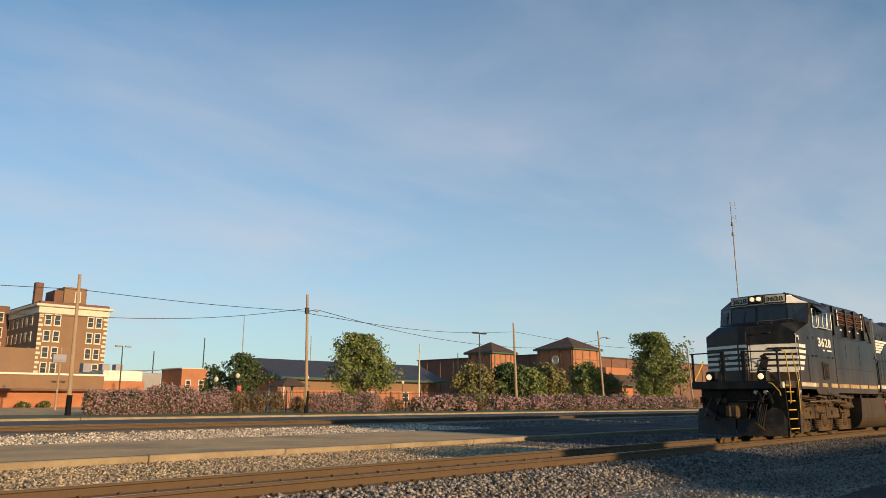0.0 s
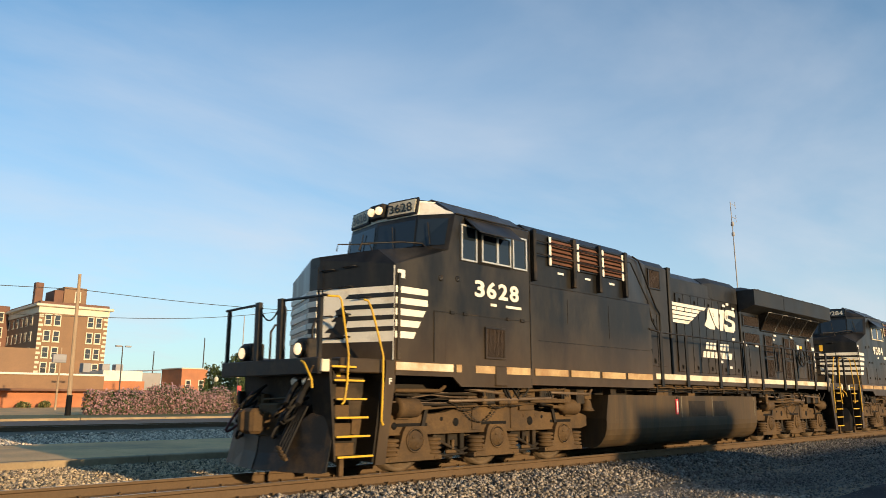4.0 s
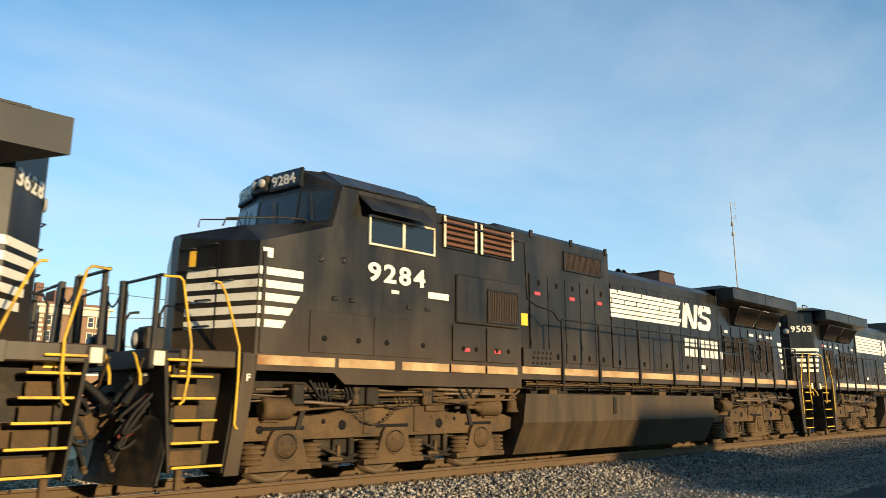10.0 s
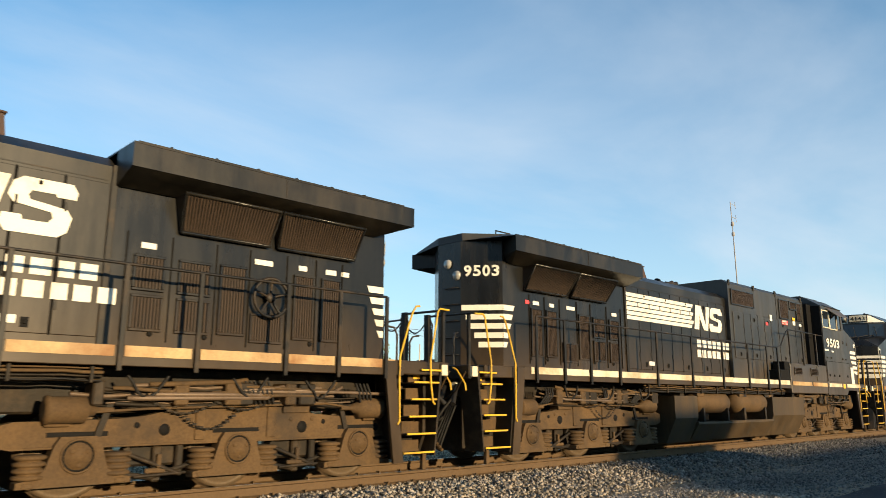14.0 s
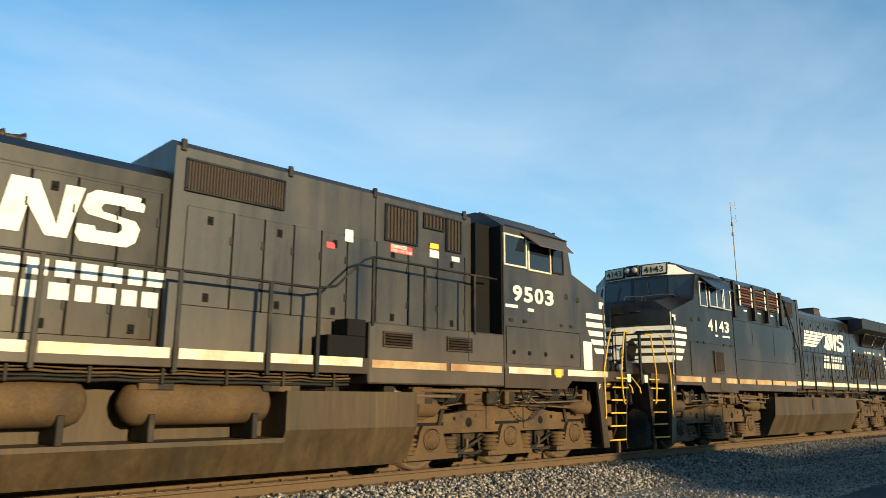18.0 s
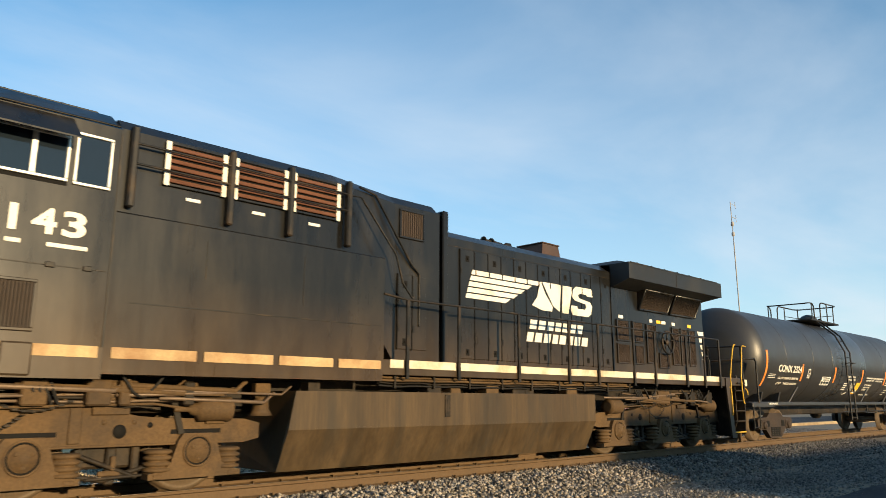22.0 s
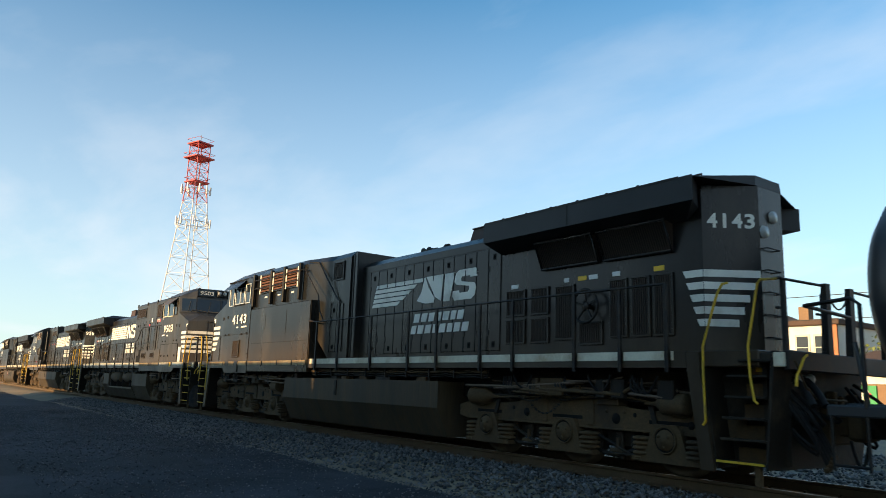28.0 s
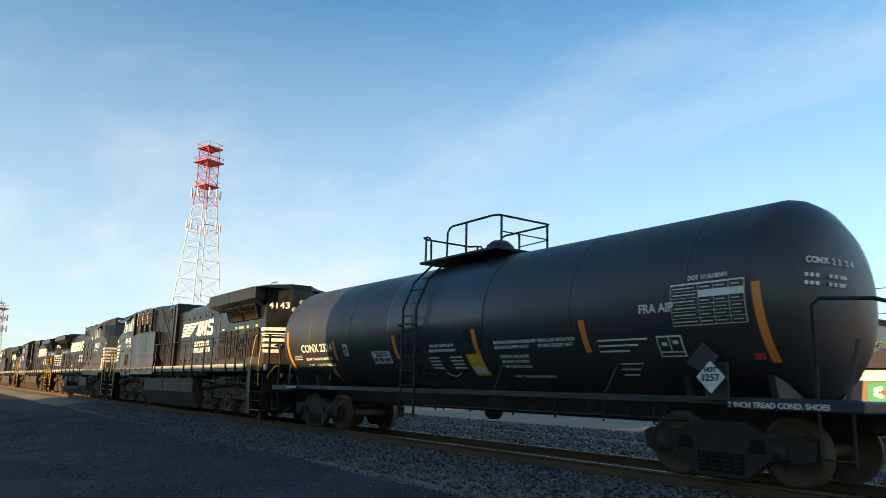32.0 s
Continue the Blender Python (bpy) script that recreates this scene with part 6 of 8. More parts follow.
    for sd in (-1, 1):
        P("board_frame", plate_on([(2.305, 0.25 * sd, 4.445), (2.42, 0.95 * sd, 4.445), (2.47, 0.95 * sd, 4.755), (2.355, 0.25 * sd, 4.755)], 0.045, 0.05), RAILBLACK, loco)
        P("number_board", plate_on([(2.316, 0.29 * sd, 4.475), (2.418, 0.91 * sd, 4.475), (2.458, 0.91 * sd, 4.725), (2.356, 0.29 * sd, 4.725)], 0.056, 0.015), BOARD, loco, "number board with large figures")
        u, y = (2.270, -0.34) if (sd < 0) != flip else (2.355, -0.86)
        u, y = (T(u), y) if sd < 0 else (T(2.355 if not flip else 2.270), 0.86 if not flip else 0.34)
        turn_ = {(-1, False): -80.6, (1, False): -99.4, (-1, True): 80.6, (1, True): 99.4}[sd, flip]
        lettering("board_number", number, 0.22, FIGURES, loco, pose(u, y, 4.52, 98, 0, turn_), "", 1.0, 0.004, 0.54)
    return loco


train = [
    (locomotive("evolution", "3628", 22.8, False, "leading black diesel locomotive with lit headlights and cream nose stripes", 11), -19.2),
    (locomotive("dash", "9284", 22.4, False, "weathered black diesel locomotive with a rust-red exhaust stack", 12), 3.6),
    (locomotive("dash", "9503", 22.35, True, "weathered black diesel locomotive running cab last, with two air reservoirs", 13), 26.0),
    (locomotive("rebuilt", "4143", 22.35, False, "black diesel locomotive with louvred upper cab and yellow grab rails", 14), 48.35),
]


# ---- tank car ----
def freight_truck(car, c):
    """A four-wheel freight truck round u = c, with plain side frames."""
    r, half = 0.46, 0.90
    out = [(c - 1.30, 0.62), (c - 1.18, 0.68), (c - 0.62, 0.70), (c - 0.42, 0.82), (c + 0.42, 0.82), (c + 0.62, 0.70), (c + 1.18, 0.68), (c + 1.30, 0.62), (c + 1.26, 0.38), (c + 1.10, 0.34), (c + 0.72, 0.34), (c + 0.46, 0.12), (c + 0.36, 0.08), (c - 0.36, 0.08), (c - 0.46, 0.12), (c - 0.72, 0.34), (c - 1.10, 0.34), (c - 1.26, 0.38)]
    s = Shape().slab(out, "y", -1.06, -0.92).slab(out, "y", 0.92, 1.06).box(c - 0.30, c + 0.30, -0.92, 0.92, 0.40, 0.70, 0.04)
    truck = part("truck", s, BROWN_TRUCK, car, "dull brown cast freight truck")
    for k in (-1, 1):
        w = part("wheelset", CAR_WHEELS, STEEL, truck, "", (c + k * half, 0, r))
        wheelsets.append((w, r))
        s = Shape().box(c + k * half - 0.15, c + k * half + 0.15, -1.10, -1.0, 0.36, 0.62, 0.03)
        turned(s, (c + k * half, -1.08, 0.47), 0.11, 0.07, 14)
        part("bearing", s, BROWN_TRUCK, truck)
        x = c + k * 0.56
        # near-black plate in place of the shade in the side frame's opening
        part("frame_window", Shape().slab([(x - 0.13, 0.42), (x + 0.13, 0.42), (x + 0.10, 0.60), (x - 0.10, 0.60)], "y", -1.066, -1.058), DARK, truck)
    for i in range(4):
        s = Shape()
        s.tube([(c - 0.27 + 0.18 * i + 0.06 * math.cos(q * math.pi / 4), -1.02 + 0.06 * math.sin(q * math.pi / 4), 0.13 + 0.0075 * q) for q in range(34)], 0.018, 5)
        part("coil_spring", s, GRIME_DARK, truck)
    # spring opening's shade, likewise a near-black plate
    part("spring_window", Shape().box(c - 0.36, c + 0.36, -1.068, -1.058, 0.13, 0.40), DARK, truck)
    part("brake_beam", Shape().tube([(c - 1.3, -0.5, 0.40), (c - 1.5, -0.3, 0.36), (c - 1.5, 0.3, 0.36)], 0.03, 6), GRIME_DARK, truck)


CAR_WHEELS = wheelset_mesh(0.46).mesh("wheelset", STEEL)


def tank_car():
    L, R, zc = 17.95, 1.48, 2.545
    car = thing("tank_car", "glossy black tank car with white lettering and orange reflectors", "tank car")
    dome = [(0.0, 0.0), (0.03, 0.35), (0.10, 0.75), (0.22, 1.08), (0.40, 1.32), (0.58, 1.44), (0.72, R)]
    a, b = 0.55, 16.92
    prof = dome + [(0.80, R), (0.95, R), (b - a - 0.95, R), (b - a - 0.80, R)] + [(b - a - h, r) for h, r in reversed(dome)]
    part("tank", Shape().lathe((a, 0, zc), (1, 0, 0), prof, 64), TANK_BLACK, car, "black cylindrical tank with rounded ends")
    part("centre_band", Shape().lathe((7.06, 0, zc), (1, 0, 0), [(0, R - 0.01), (0.0, R + 0.008), (0.04, R + 0.008), (0.08, R + 0.008), (3.47, R + 0.008), (3.51, R + 0.008), (3.55, R + 0.008), (3.55, R - 0.01)], 64), TANK_BAND, car, "smoother blue-black band round the middle")
    for x in (2.9, 5.2, 12.9, 15.2):
        part("jacket_seam", Shape().lathe((x, 0, zc), (1, 0, 0), [(0, R), (0.0, R + 0.004), (0.04, R + 0.004), (0.04, R)], 64), TANK_BLACK, car)

    def on_tank(u, z):
        """The near side of the tank at height z: its y and the tilt of the surface."""
        s = max(-1.0, min(1.0, (z - zc) / R))
        return -math.sqrt(1 - s * s) * R, math.degrees(math.asin(s))

    def stick(u, z, lift=0.004):
        y, tilt = on_tank(u, z)
        return pose(u, y - lift * math.cos(radians(tilt)), z + lift * math.sin(radians(tilt)), 90 - tilt, 0, 0)

    def curved_plate(u0, u1, z0, z1, name, material, label="", lift=0.006, lean=0.0):
        n = 6
        s = Shape()
        v = []
        lift += 0.010 if 7.0 < u1 and u0 < 10.65 else 0.0        # clear of the centre band
        for i in range(n + 1):
            z = z0 + (z1 - z0) * i / n
            y, tilt = on_tank(0, z)
            for l in (lift, lift - 0.008):
                yy, zz = y - l * math.cos(radians(tilt)), z + l * math.sin(radians(tilt))
                d = lean * (z - z0)
                v += [(u0 - d, yy, zz), (u1 - d, yy, zz)]
        f = []
        for i in range(n):
            k = i * 4
            f += [(k, k + 1, k + 5, k + 4), (k + 2, k + 6, k + 7, k + 3), (k, k + 4, k + 6, k + 2), (k + 1, k + 3, k + 7, k + 5)]
        f += [(0, 2, 3, 1), (n * 4, n * 4 + 1, n * 4 + 3, n * 4 + 2)]
        return part(name, s.add(v, f), material, car, label)

    def words(text, u, z, size, span, material=WHITE):
        y, tilt = on_tank(u, z + size * 0.35)
        m = pose(u, y - (0.022 if 7.0 < u < 10.65 else 0.012), z + size * 0.35, 90 - tilt, 0, 0) @ Matrix.Translation((0, -size * 0.35, 0))
        return lettering("lettering", text, size, material, car, m, "white lettering on the tank", span=span, bold=size * 0.02)

    words("CONX 2324", 2.36, 2.06, 0.30, 1.85)
    words("LD LMT 191600 LB  86900 KG", 2.50, 1.84, 0.105, 1.6)
    words("LT WT    71400 LB  32350 KG", 2.52, 1.68, 0.105, 1.6)
    for u in (1.45, 4.28, 7.28, 10.25, 13.15, 16.32):
        tall = 1.05 if u in (1.45, 16.32) else 0.52
        curved_plate(u, u + 0.12, 1.62 if tall > 1 else 1.82, (1.62 if tall > 1 else 1.82) + tall, "reflector", ORANGE, "orange reflective strip", lean=0.06)
    box = curved_plate(4.80, 5.02, 1.92, 2.22, "stencil_box", WHITE, "white stencilled box")
    curved_plate(4.83, 4.99, 1.95, 2.19, "stencil_face", TANK_BLACK, lift=0.009)
    words("C", 4.85, 1.97, 0.16, 0.11)
    curved_plate(6.20, 7.0, 1.72, 2.0, "number_plate_label", LABEL, "white label with dark bars of writing")
    words("FOR PRODUCT EMERGENCY", 6.29, 1.945, 0.05, 0.62, NAVY)
    for u0, u1, z, h in ((6.38, 6.90, 1.925, 0.008), (6.36, 6.66, 1.878, 0.034), (6.70, 6.92, 1.885, 0.018), (6.28, 6.94, 1.735, 0.008)):
        curved_plate(u0, u1, z, z + h, "label_bar", NAVY, lift=0.010)
    for k in range(12):
        u0 = 6.24 + 0.061 * k
        high = k not in (3, 7)
        curved_plate(u0, u0 + 0.046, 1.765 if high else 1.80, 1.85 if high else 1.815, "label_bar", NAVY, lift=0.010)
    for k in range(3):
        curved_plate(1.72 + 0.03 * k, 2.26, 1.87 + 0.05 * k, 1.883 + 0.05 * k, "small_writing", WHITE, lift=0.004)
    words("PLATE", 4.845, 2.14, 0.045, 0.13)
    words("THIS CAR EQUIPPED WITH", 8.72, 2.02, 0.085, 0.85)
    words("MIDLAND 545 BOTTOM VALVE", 8.66, 1.92, 0.085, 0.95)
    for k in range(4):
        curved_plate(8.55, 8.92, 1.80 - 0.07 * k, 1.826 - 0.07 * k, "small_writing", WHITE, lift=0.004)
        curved_plate(9.32, 9.72, 1.80 - 0.07 * k, 1.826 - 0.07 * k, "small_writing", WHITE, lift=0.004)
    arc = []
    for q in range(13):
        u, z = 8.90 + 0.50 * q / 12, 1.50 - 0.07 * math.sin(math.pi * q / 12)
        arc.append((u, on_tank(u, z)[0] - 0.014, z))
    part("stencil_arc", Shape().tube(arc, 0.007, 5), WHITE, car, "thin white stencilled arc")
    curved_plate(9.90, 10.35, 1.46, 1.86, "hazard_notice", LABEL_Y, "amber notice with a white panel")
    curved_plate(9.95, 10.30, 1.50, 1.62, "notice_panel", LABEL, lift=0.010)
    for text, u, z, span in (("MAXIMUM OPERATING PRESSURE", 10.85, 2.02, 1.15), ("FOR HEATER PIPES 150 PSI", 10.85, 1.93, 0.95), ("EXTERIOR HEATER PIPE", 10.92, 1.76, 0.8), ("NO INLET OR OUTLET", 10.92, 1.67, 0.75), ("PIPE CAPS REQUIRED", 10.92, 1.58, 0.75), ("VENT WHILE UNLOADING", 11.02, 1.40, 1.1), ("4\" FIBERGLASS INSULATION", 11.98, 2.02, 1.0), ("DO NOT EXCEED 450 F", 12.05, 1.93, 0.85)):
        words(text, u, z, 0.085, span)
    for k in range(3):
        curved_plate(13.45, 14.45 - 0.2 * k, 1.98 - 0.085 * k, 2.005 - 0.085 * k, "small_writing", WHITE, lift=0.004)
        curved_plate(13.7, 14.2 - 0.1 * k, 1.62 - 0.085 * k, 1.640 - 0.085 * k, "small_writing", WHITE, lift=0.004)
    words("FRA AIP", 14.40, 2.36, 0.19, 0.62)
    words("DOT 111A100W1", 15.28, 2.78, 0.095, 0.62)
    # the inspection table: a white grid with small entries
    curved_plate(14.98, 16.16, 2.14, 2.74, "inspection_table", WHITE, "white ruled inspection table")
    for i, (u0, u1) in enumerate(((14.99, 15.442), (15.452, 15.682), (15.692, 15.922), (15.932, 16.15))):
        for j in range(6):
            if j == 4 and i > 0:
                continue
            z = 2.16 + 0.095 * j
            curved_plate(u0, u1, z - 0.008, z + 0.080, "table_cell", TANK_BLACK, lift=0.009)
            curved_plate(u0 + 0.03, u1 - 0.04 - 0.02 * (j % 2), z + 0.026, z + 0.044, "cell_entry", STRIPE, lift=0.011)
    curved_plate(14.62, 15.06, 1.72, 2.02, "stencil_box", WHITE, "white stencilled box")
    for u0, u1, z0, z1 in ((14.64, 14.83, 1.80, 2.0), (14.85, 15.04, 1.80, 2.0), (14.64, 15.04, 1.74, 1.78)):
        curved_plate(u0, u1, z0, z1, "stencil_face", TANK_BLACK, lift=0.009)
    for u, z in ((14.70, 1.88), (14.90, 1.90)):
        curved_plate(u, u + 0.09, z, z + 0.05, "cell_entry", WHITE, lift=0.011)
    # diamond placard on its folding holder
    p = part("placard_holder", Shape().box(15.36, 15.74, -1.30, -1.27, 1.10, 1.62, 0.01).slab([(15.15, 1.62), (15.42, 1.90), (15.68, 1.70), (15.45, 1.45)], "y", -1.40, -1.38), TANK_BLACK, car)
    part("placard", Shape().slab([(15.55, 1.20), (15.77, 1.42), (15.55, 1.64), (15.33, 1.42)], "y", -1.43, -1.41), LABEL, p, "white diamond placard")
    lettering("placard_word", "HOT", 0.09, NAVY, p, wall_writing(15.46, -1.434, 1.49), "", bold=0.004)
    lettering("placard_number", "3257", 0.13, NAVY, p, wall_writing(15.40, -1.434, 1.37), "", span=0.30, bold=0.003)
    curved_plate(16.10, 16.25, 1.66, 1.74, "red_reflector", RED, "small red plate")
    # car number on the rounded end, letter by letter round the dome
    def on_dome(h, z):
        for (h0, r0), (h1, r1) in zip(dome, dome[1:]):
            if h0 <= h <= h1:
                r, slope = r0 + (r1 - r0) * (h - h0) / (h1 - h0), (r1 - r0) / (h1 - h0)
        y = -math.sqrt(max(0.01, r * r - (z - zc) ** 2))
        n_ = Vector((slope, y / r, (z - zc) / r)).normalized()
        return Vector((b - h, y, z)) + n_ * 0.03, math.degrees(math.atan2(n_.x, -n_.y)), math.degrees(math.asin(n_.z))

    for text, z, size in (("CONX2324", 2.93, 0.125), ("--- ----", 2.74, 0.10), ("--- ----", 2.63, 0.10)):
        h = 0.20
        for i, ch in enumerate(text):
            p, turn, tilt = on_dome(h, z)
            if ch == "-":
                m = Matrix.Translation(p) @ Matrix.Rotation(radians(turn), 4, "Z")
                s = Shape().add([m @ Vector(q) for q in ((0, 0, 0), (0.05, 0, 0), (0.05, 0, 0.05), (0, 0, 0.05), (0, 0.01, 0), (0.05, 0.01, 0), (0.05, 0.01, 0.05), (0, 0.01, 0.05))], [(0, 1, 2, 3), (7, 6, 5, 4), (0, 4, 5, 1), (1, 5, 6, 2), (2, 6, 7, 3), (3, 7, 4, 0)])
                part("small_writing", s, WHITE, car)
            elif ch != " ":
                lettering("lettering", ch, size, WHITE, car, pose(p.x, p.y, p.z, 90 - tilt, 0, turn), "", bold=0.003)
            h = max(0.035, h - (0.03 if h > 0.10 else 0.017))
    # frame, ladder, top platform
    part("side_sill", Shape().box(0.5, 17.4, -1.24, -1.10, 1.05, 1.16, 0.015), TANK_BLACK, car)
    part("centre_sill", Shape().box(0.3, 17.6, -0.25, 0.25, 0.72, 1.10, 0.03), GRIME_DARK, car)
    for x in (0.35, 16.05):
        part("end_sill", Shape().box(x, x + 1.5, -1.42, 1.42, 1.00, 1.14, 0.02), TANK_BLACK, car)
    lettering("lettering", "2 INCH TREAD COND. SHOES", 0.10, WHITE, car, wall_writing(15.80, -1.425, 1.03), "", span=1.35, bold=0.002)
    lettering("lettering", "TREAD COND. SHOES", 0.07, WHITE, car, wall_writing(1.41, -1.425, 1.08), "", span=0.67, bold=0.002)
    for x in (1.6, 2.9, 15.0, 16.3):
        part("saddle", Shape().slab([(-1.1, 1.1), (-1.2, 1.45), (-0.9, 1.36), (-0.4, 1.10), (0.4, 1.10), (0.9, 1.36), (1.2, 1.45), (1.1, 1.1)], "x", x - 0.05, x + 0.05), TANK_BLACK, car)
    for x in (3.6, 10.6, 13.4):
        part("strut", Shape().tube([(x, -1.15, 1.12), (x + 0.45, -1.30, 1.62)], 0.035, 6), TANK_BLACK, car)
    lad = part("ladder", Shape().tube([(7.95, -1.62, 0.55), (7.95, -1.62, 2.9), (7.95, -1.35, 3.5), (7.95, -0.78, 4.05)], 0.028, 6), RAILBLACK, car, "black steel side ladder")
    part("ladder_rail", Shape().tube([(8.48, -1.62, 0.55), (8.48, -1.62, 2.9), (8.48, -1.35, 3.5), (8.48, -0.78, 4.05)], 0.028, 6), RAILBLACK, lad)
    for k in range(11):
        z = 0.62 + 0.3 * k
        y = -1.62 if z < 2.95 else (-1.40 if z < 3.4 else -1.12)
        part("rung", Shape().tube([(7.95, y, z), (8.48, y, z)], 0.016, 5), RAILBLACK, lad)
    part("ladder_hoop", Shape().tube([(7.93, -1.62, 2.50), (7.93, -1.75, 2.52), (8.50, -1.75, 2.52), (8.50, -1.62, 2.50)], 0.018, 5), RAILBLACK, lad)
    plat = part("top_platform", Shape().box(7.35, 10.2, -0.82, 0.82, 4.06, 4.12, 0.01), RAILBLACK, car, "black grated platform on top of the tank")
    part("platform_rail", Shape().tube([(8.40, -0.78, 4.1), (8.42, -0.78, 4.68), (8.50, -0.78, 4.77), (8.62, -0.78, 4.80), (10.05, -0.78, 4.80), (10.16, -0.72, 4.80), (10.2, -0.60, 4.79), (10.2, 0.60, 4.79), (10.16, 0.72, 4.80), (10.05, 0.78, 4.80), (8.62, 0.78, 4.80), (8.50, 0.78, 4.77), (8.42, 0.78, 4.68), (8.40, 0.78, 4.1)], 0.024, 7), RAILBLACK, plat, "bent tube railing round the platform")
    part("platform_rail", Shape().tube([(7.78, -0.78, 4.1), (7.76, -0.78, 4.58), (7.70, -0.78, 4.66), (7.60, -0.78, 4.70), (7.46, -0.78, 4.70), (7.39, -0.72, 4.70), (7.38, -0.62, 4.69), (7.38, 0.62, 4.69), (7.40, 0.74, 4.70), (7.50, 0.78, 4.70), (7.70, 0.78, 4.66), (7.78, 0.78, 4.56), (7.80, 0.78, 4.1)], 0.024, 7), RAILBLACK, plat, "bent tube railing by the ladder")
    for x, y, z in ((7.55, -0.78, 4.70), (9.12, -0.78, 4.80), (10.18, -0.66, 4.79), (7.55, 0.78, 4.70), (9.12, 0.78, 4.80), (10.18, 0.66, 4.79)):
        part("platform_post", Shape().box(x - 0.03, x + 0.03, y - 0.012, y + 0.012, 4.08, z, 0.004), RAILBLACK, plat)
    part("mid_rail", Shape().tube([(9.12, 0.78, 4.45), (10.18, 0.70, 4.45), (10.19, -0.66, 4.45)], 0.014, 5), RAILBLACK, plat)
    part("manway", Shape().lathe((9.35, 0, 4.08), (0, 0, 1), [(0, 0.34), (0.16, 0.34), (0.26, 0.30), (0.36, 0.18), (0.40, 0.0)], 20), TANK_BLACK, car, "domed black manway cover")
    part("relief_valve", Shape().lathe((9.7, -0.3, 4.1), (0, 0, 1), [(0, 0.14), (0.12, 0.12), (0.2, 0.06), (0.24, 0.0)], 12), GRIME_DARK, car)
    part("bottom_rail", Shape().tube([(8.5, -1.2, 0.80), (15.0, -1.2, 0.82)], 0.022, 5), RAILBLACK, car)
    for x in (8.7, 9.0, 9.9, 11.2, 12.3, 13.4, 14.4, 14.6):
        part("rail_hanger", Shape().tube([(x, -1.2, 0.72), (x, -1.2, 1.08)], 0.02, 5), RAILBLACK, car)
    part("bottom_valve", Shape().lathe((9.2, 0, 0.55), (0, 0, 1), [(0, 0.12), (0.1, 0.2), (0.5, 0.2)], 12), GRIME_DARK, car)
    for x, w in ((0.45, -1), (17.35, 1)):
        part("end_handrail", Shape().tube([(x - w * 0.35, -1.40, 1.1), (x - w * 0.35, -1.40, 2.30), (x - w * 0.25, -1.40, 2.38), (x + w * 0.35, -1.3, 2.34), (x + w * 0.40, 0, 2.30)], 0.026, 7), RAILBLACK, car)
        part("end_ladder", Shape().tube([(x + w * 0.05, -1.40, 0.40), (x + w * 0.05, -1.40, 1.1)], 0.02, 5).tube([(x - w * 0.35, -1.40, 0.40), (x - w * 0.35, -1.40, 1.1)], 0.02, 5).tube([(x + w * 0.05, -1.40, 0.45), (x - w * 0.35, -1.40, 0.45)], 0.018, 5), RAILBLACK, car)
        part("brace", Shape().tube([(x - w * 0.2, -1.0, 1.1), (x - w * 0.05, -0.9, 1.9)], 0.03, 6), TANK_BLACK, car)
        e = 0.0 if w < 0 else L
        part("coupler", Shape().box(e, e - w * 0.7, -0.09, 0.09, 0.72, 0.98, 0.02).box(e + w * 0.02, e - w * 0.22, -0.17, 0.2, 0.68, 1.02, 0.04), GRIME, car, "rust-brown knuckle coupler")
        part("air_hose", Shape().tube([(e - w * (0.35 - 0.25 * q / 8), -0.3, 0.85 - 0.5 * math.sin(math.pi * q / 9)) for q in range(9)], 0.024, 6), HOSE, car)
    freight_truck(car, 2.70)
    freight_truck(car, 15.40)
    return car


train.append((tank_car(), 70.7))


# ---- plants ----
def leaf_cloud(points, size, rng, squash=0.7):
    """Small turned leaf quads at the given points, as one Shape-like mesh source."""
    n = len(points)
    p = np.asarray(points, float)
    d = rng.normal(size=(n, 3))
    d /= np.linalg.norm(d, axis=1, keepdims=True)
    e = np.cross(d, rng.normal(size=(n, 3)))
    e /= np.linalg.norm(e, axis=1, keepdims=True)
    s = size * rng.uniform(0.6, 1.35, (n, 1))
    a, b = d * s, e * s * squash
    v = np.stack([p - a - b * 0.4, p + a * 0.1 - b, p + a + b * 0.2, p - a * 0.1 + b], 1).reshape(-1, 3)
    return v


def quad_mesh(name, v, material):
    n = len(v) // 4
    me = bpy.data.meshes.new(name)
    me.vertices.add(len(v))
    me.vertices.foreach_set("co", np.asarray(v, np.float32).ravel())
    me.loops.add(4 * n)
    me.loops.foreach_set("vertex_index", np.arange(4 * n, dtype=np.int32))
    me.polygons.add(n)
    me.polygons.foreach_set("loop_start", np.arange(0, 4 * n, 4, dtype=np.int32))
    me.materials.append(material)
    me.update()
    me.validate()
    return me


def leaf_material(name, base, vary=0.35):
    m = stuff_of(name, base, 0.6, vary=vary, scale=1.4, fine=9, bump=0.0)
    b = m.node_tree.nodes["Principled BSDF"]
    b.inputs["Subsurface Weight"].default_value = 0.0
    b.inputs["Transmission Weight"].default_value = 0.0
    return m


LEAF = leaf_material("spring_leaves", (0.15, 0.18, 0.045))
LEAF_DARK = leaf_material("dark_leaves", (0.055, 0.085, 0.025))
LEAF_OLIVE = leaf_material("olive_leaves", (0.17, 0.155, 0.05))
LEAF_BROWN = leaf_material("brown_twigs", (0.13, 0.075, 0.04))
BLOSSOM = leaf_material("lilac_blossom", (0.36, 0.205, 0.215), 0.25)
BARK = stuff_of("bark", (0.09, 0.065, 0.045), 0.9, vary=0.3, scale=4, fine=30, bump=0.5)


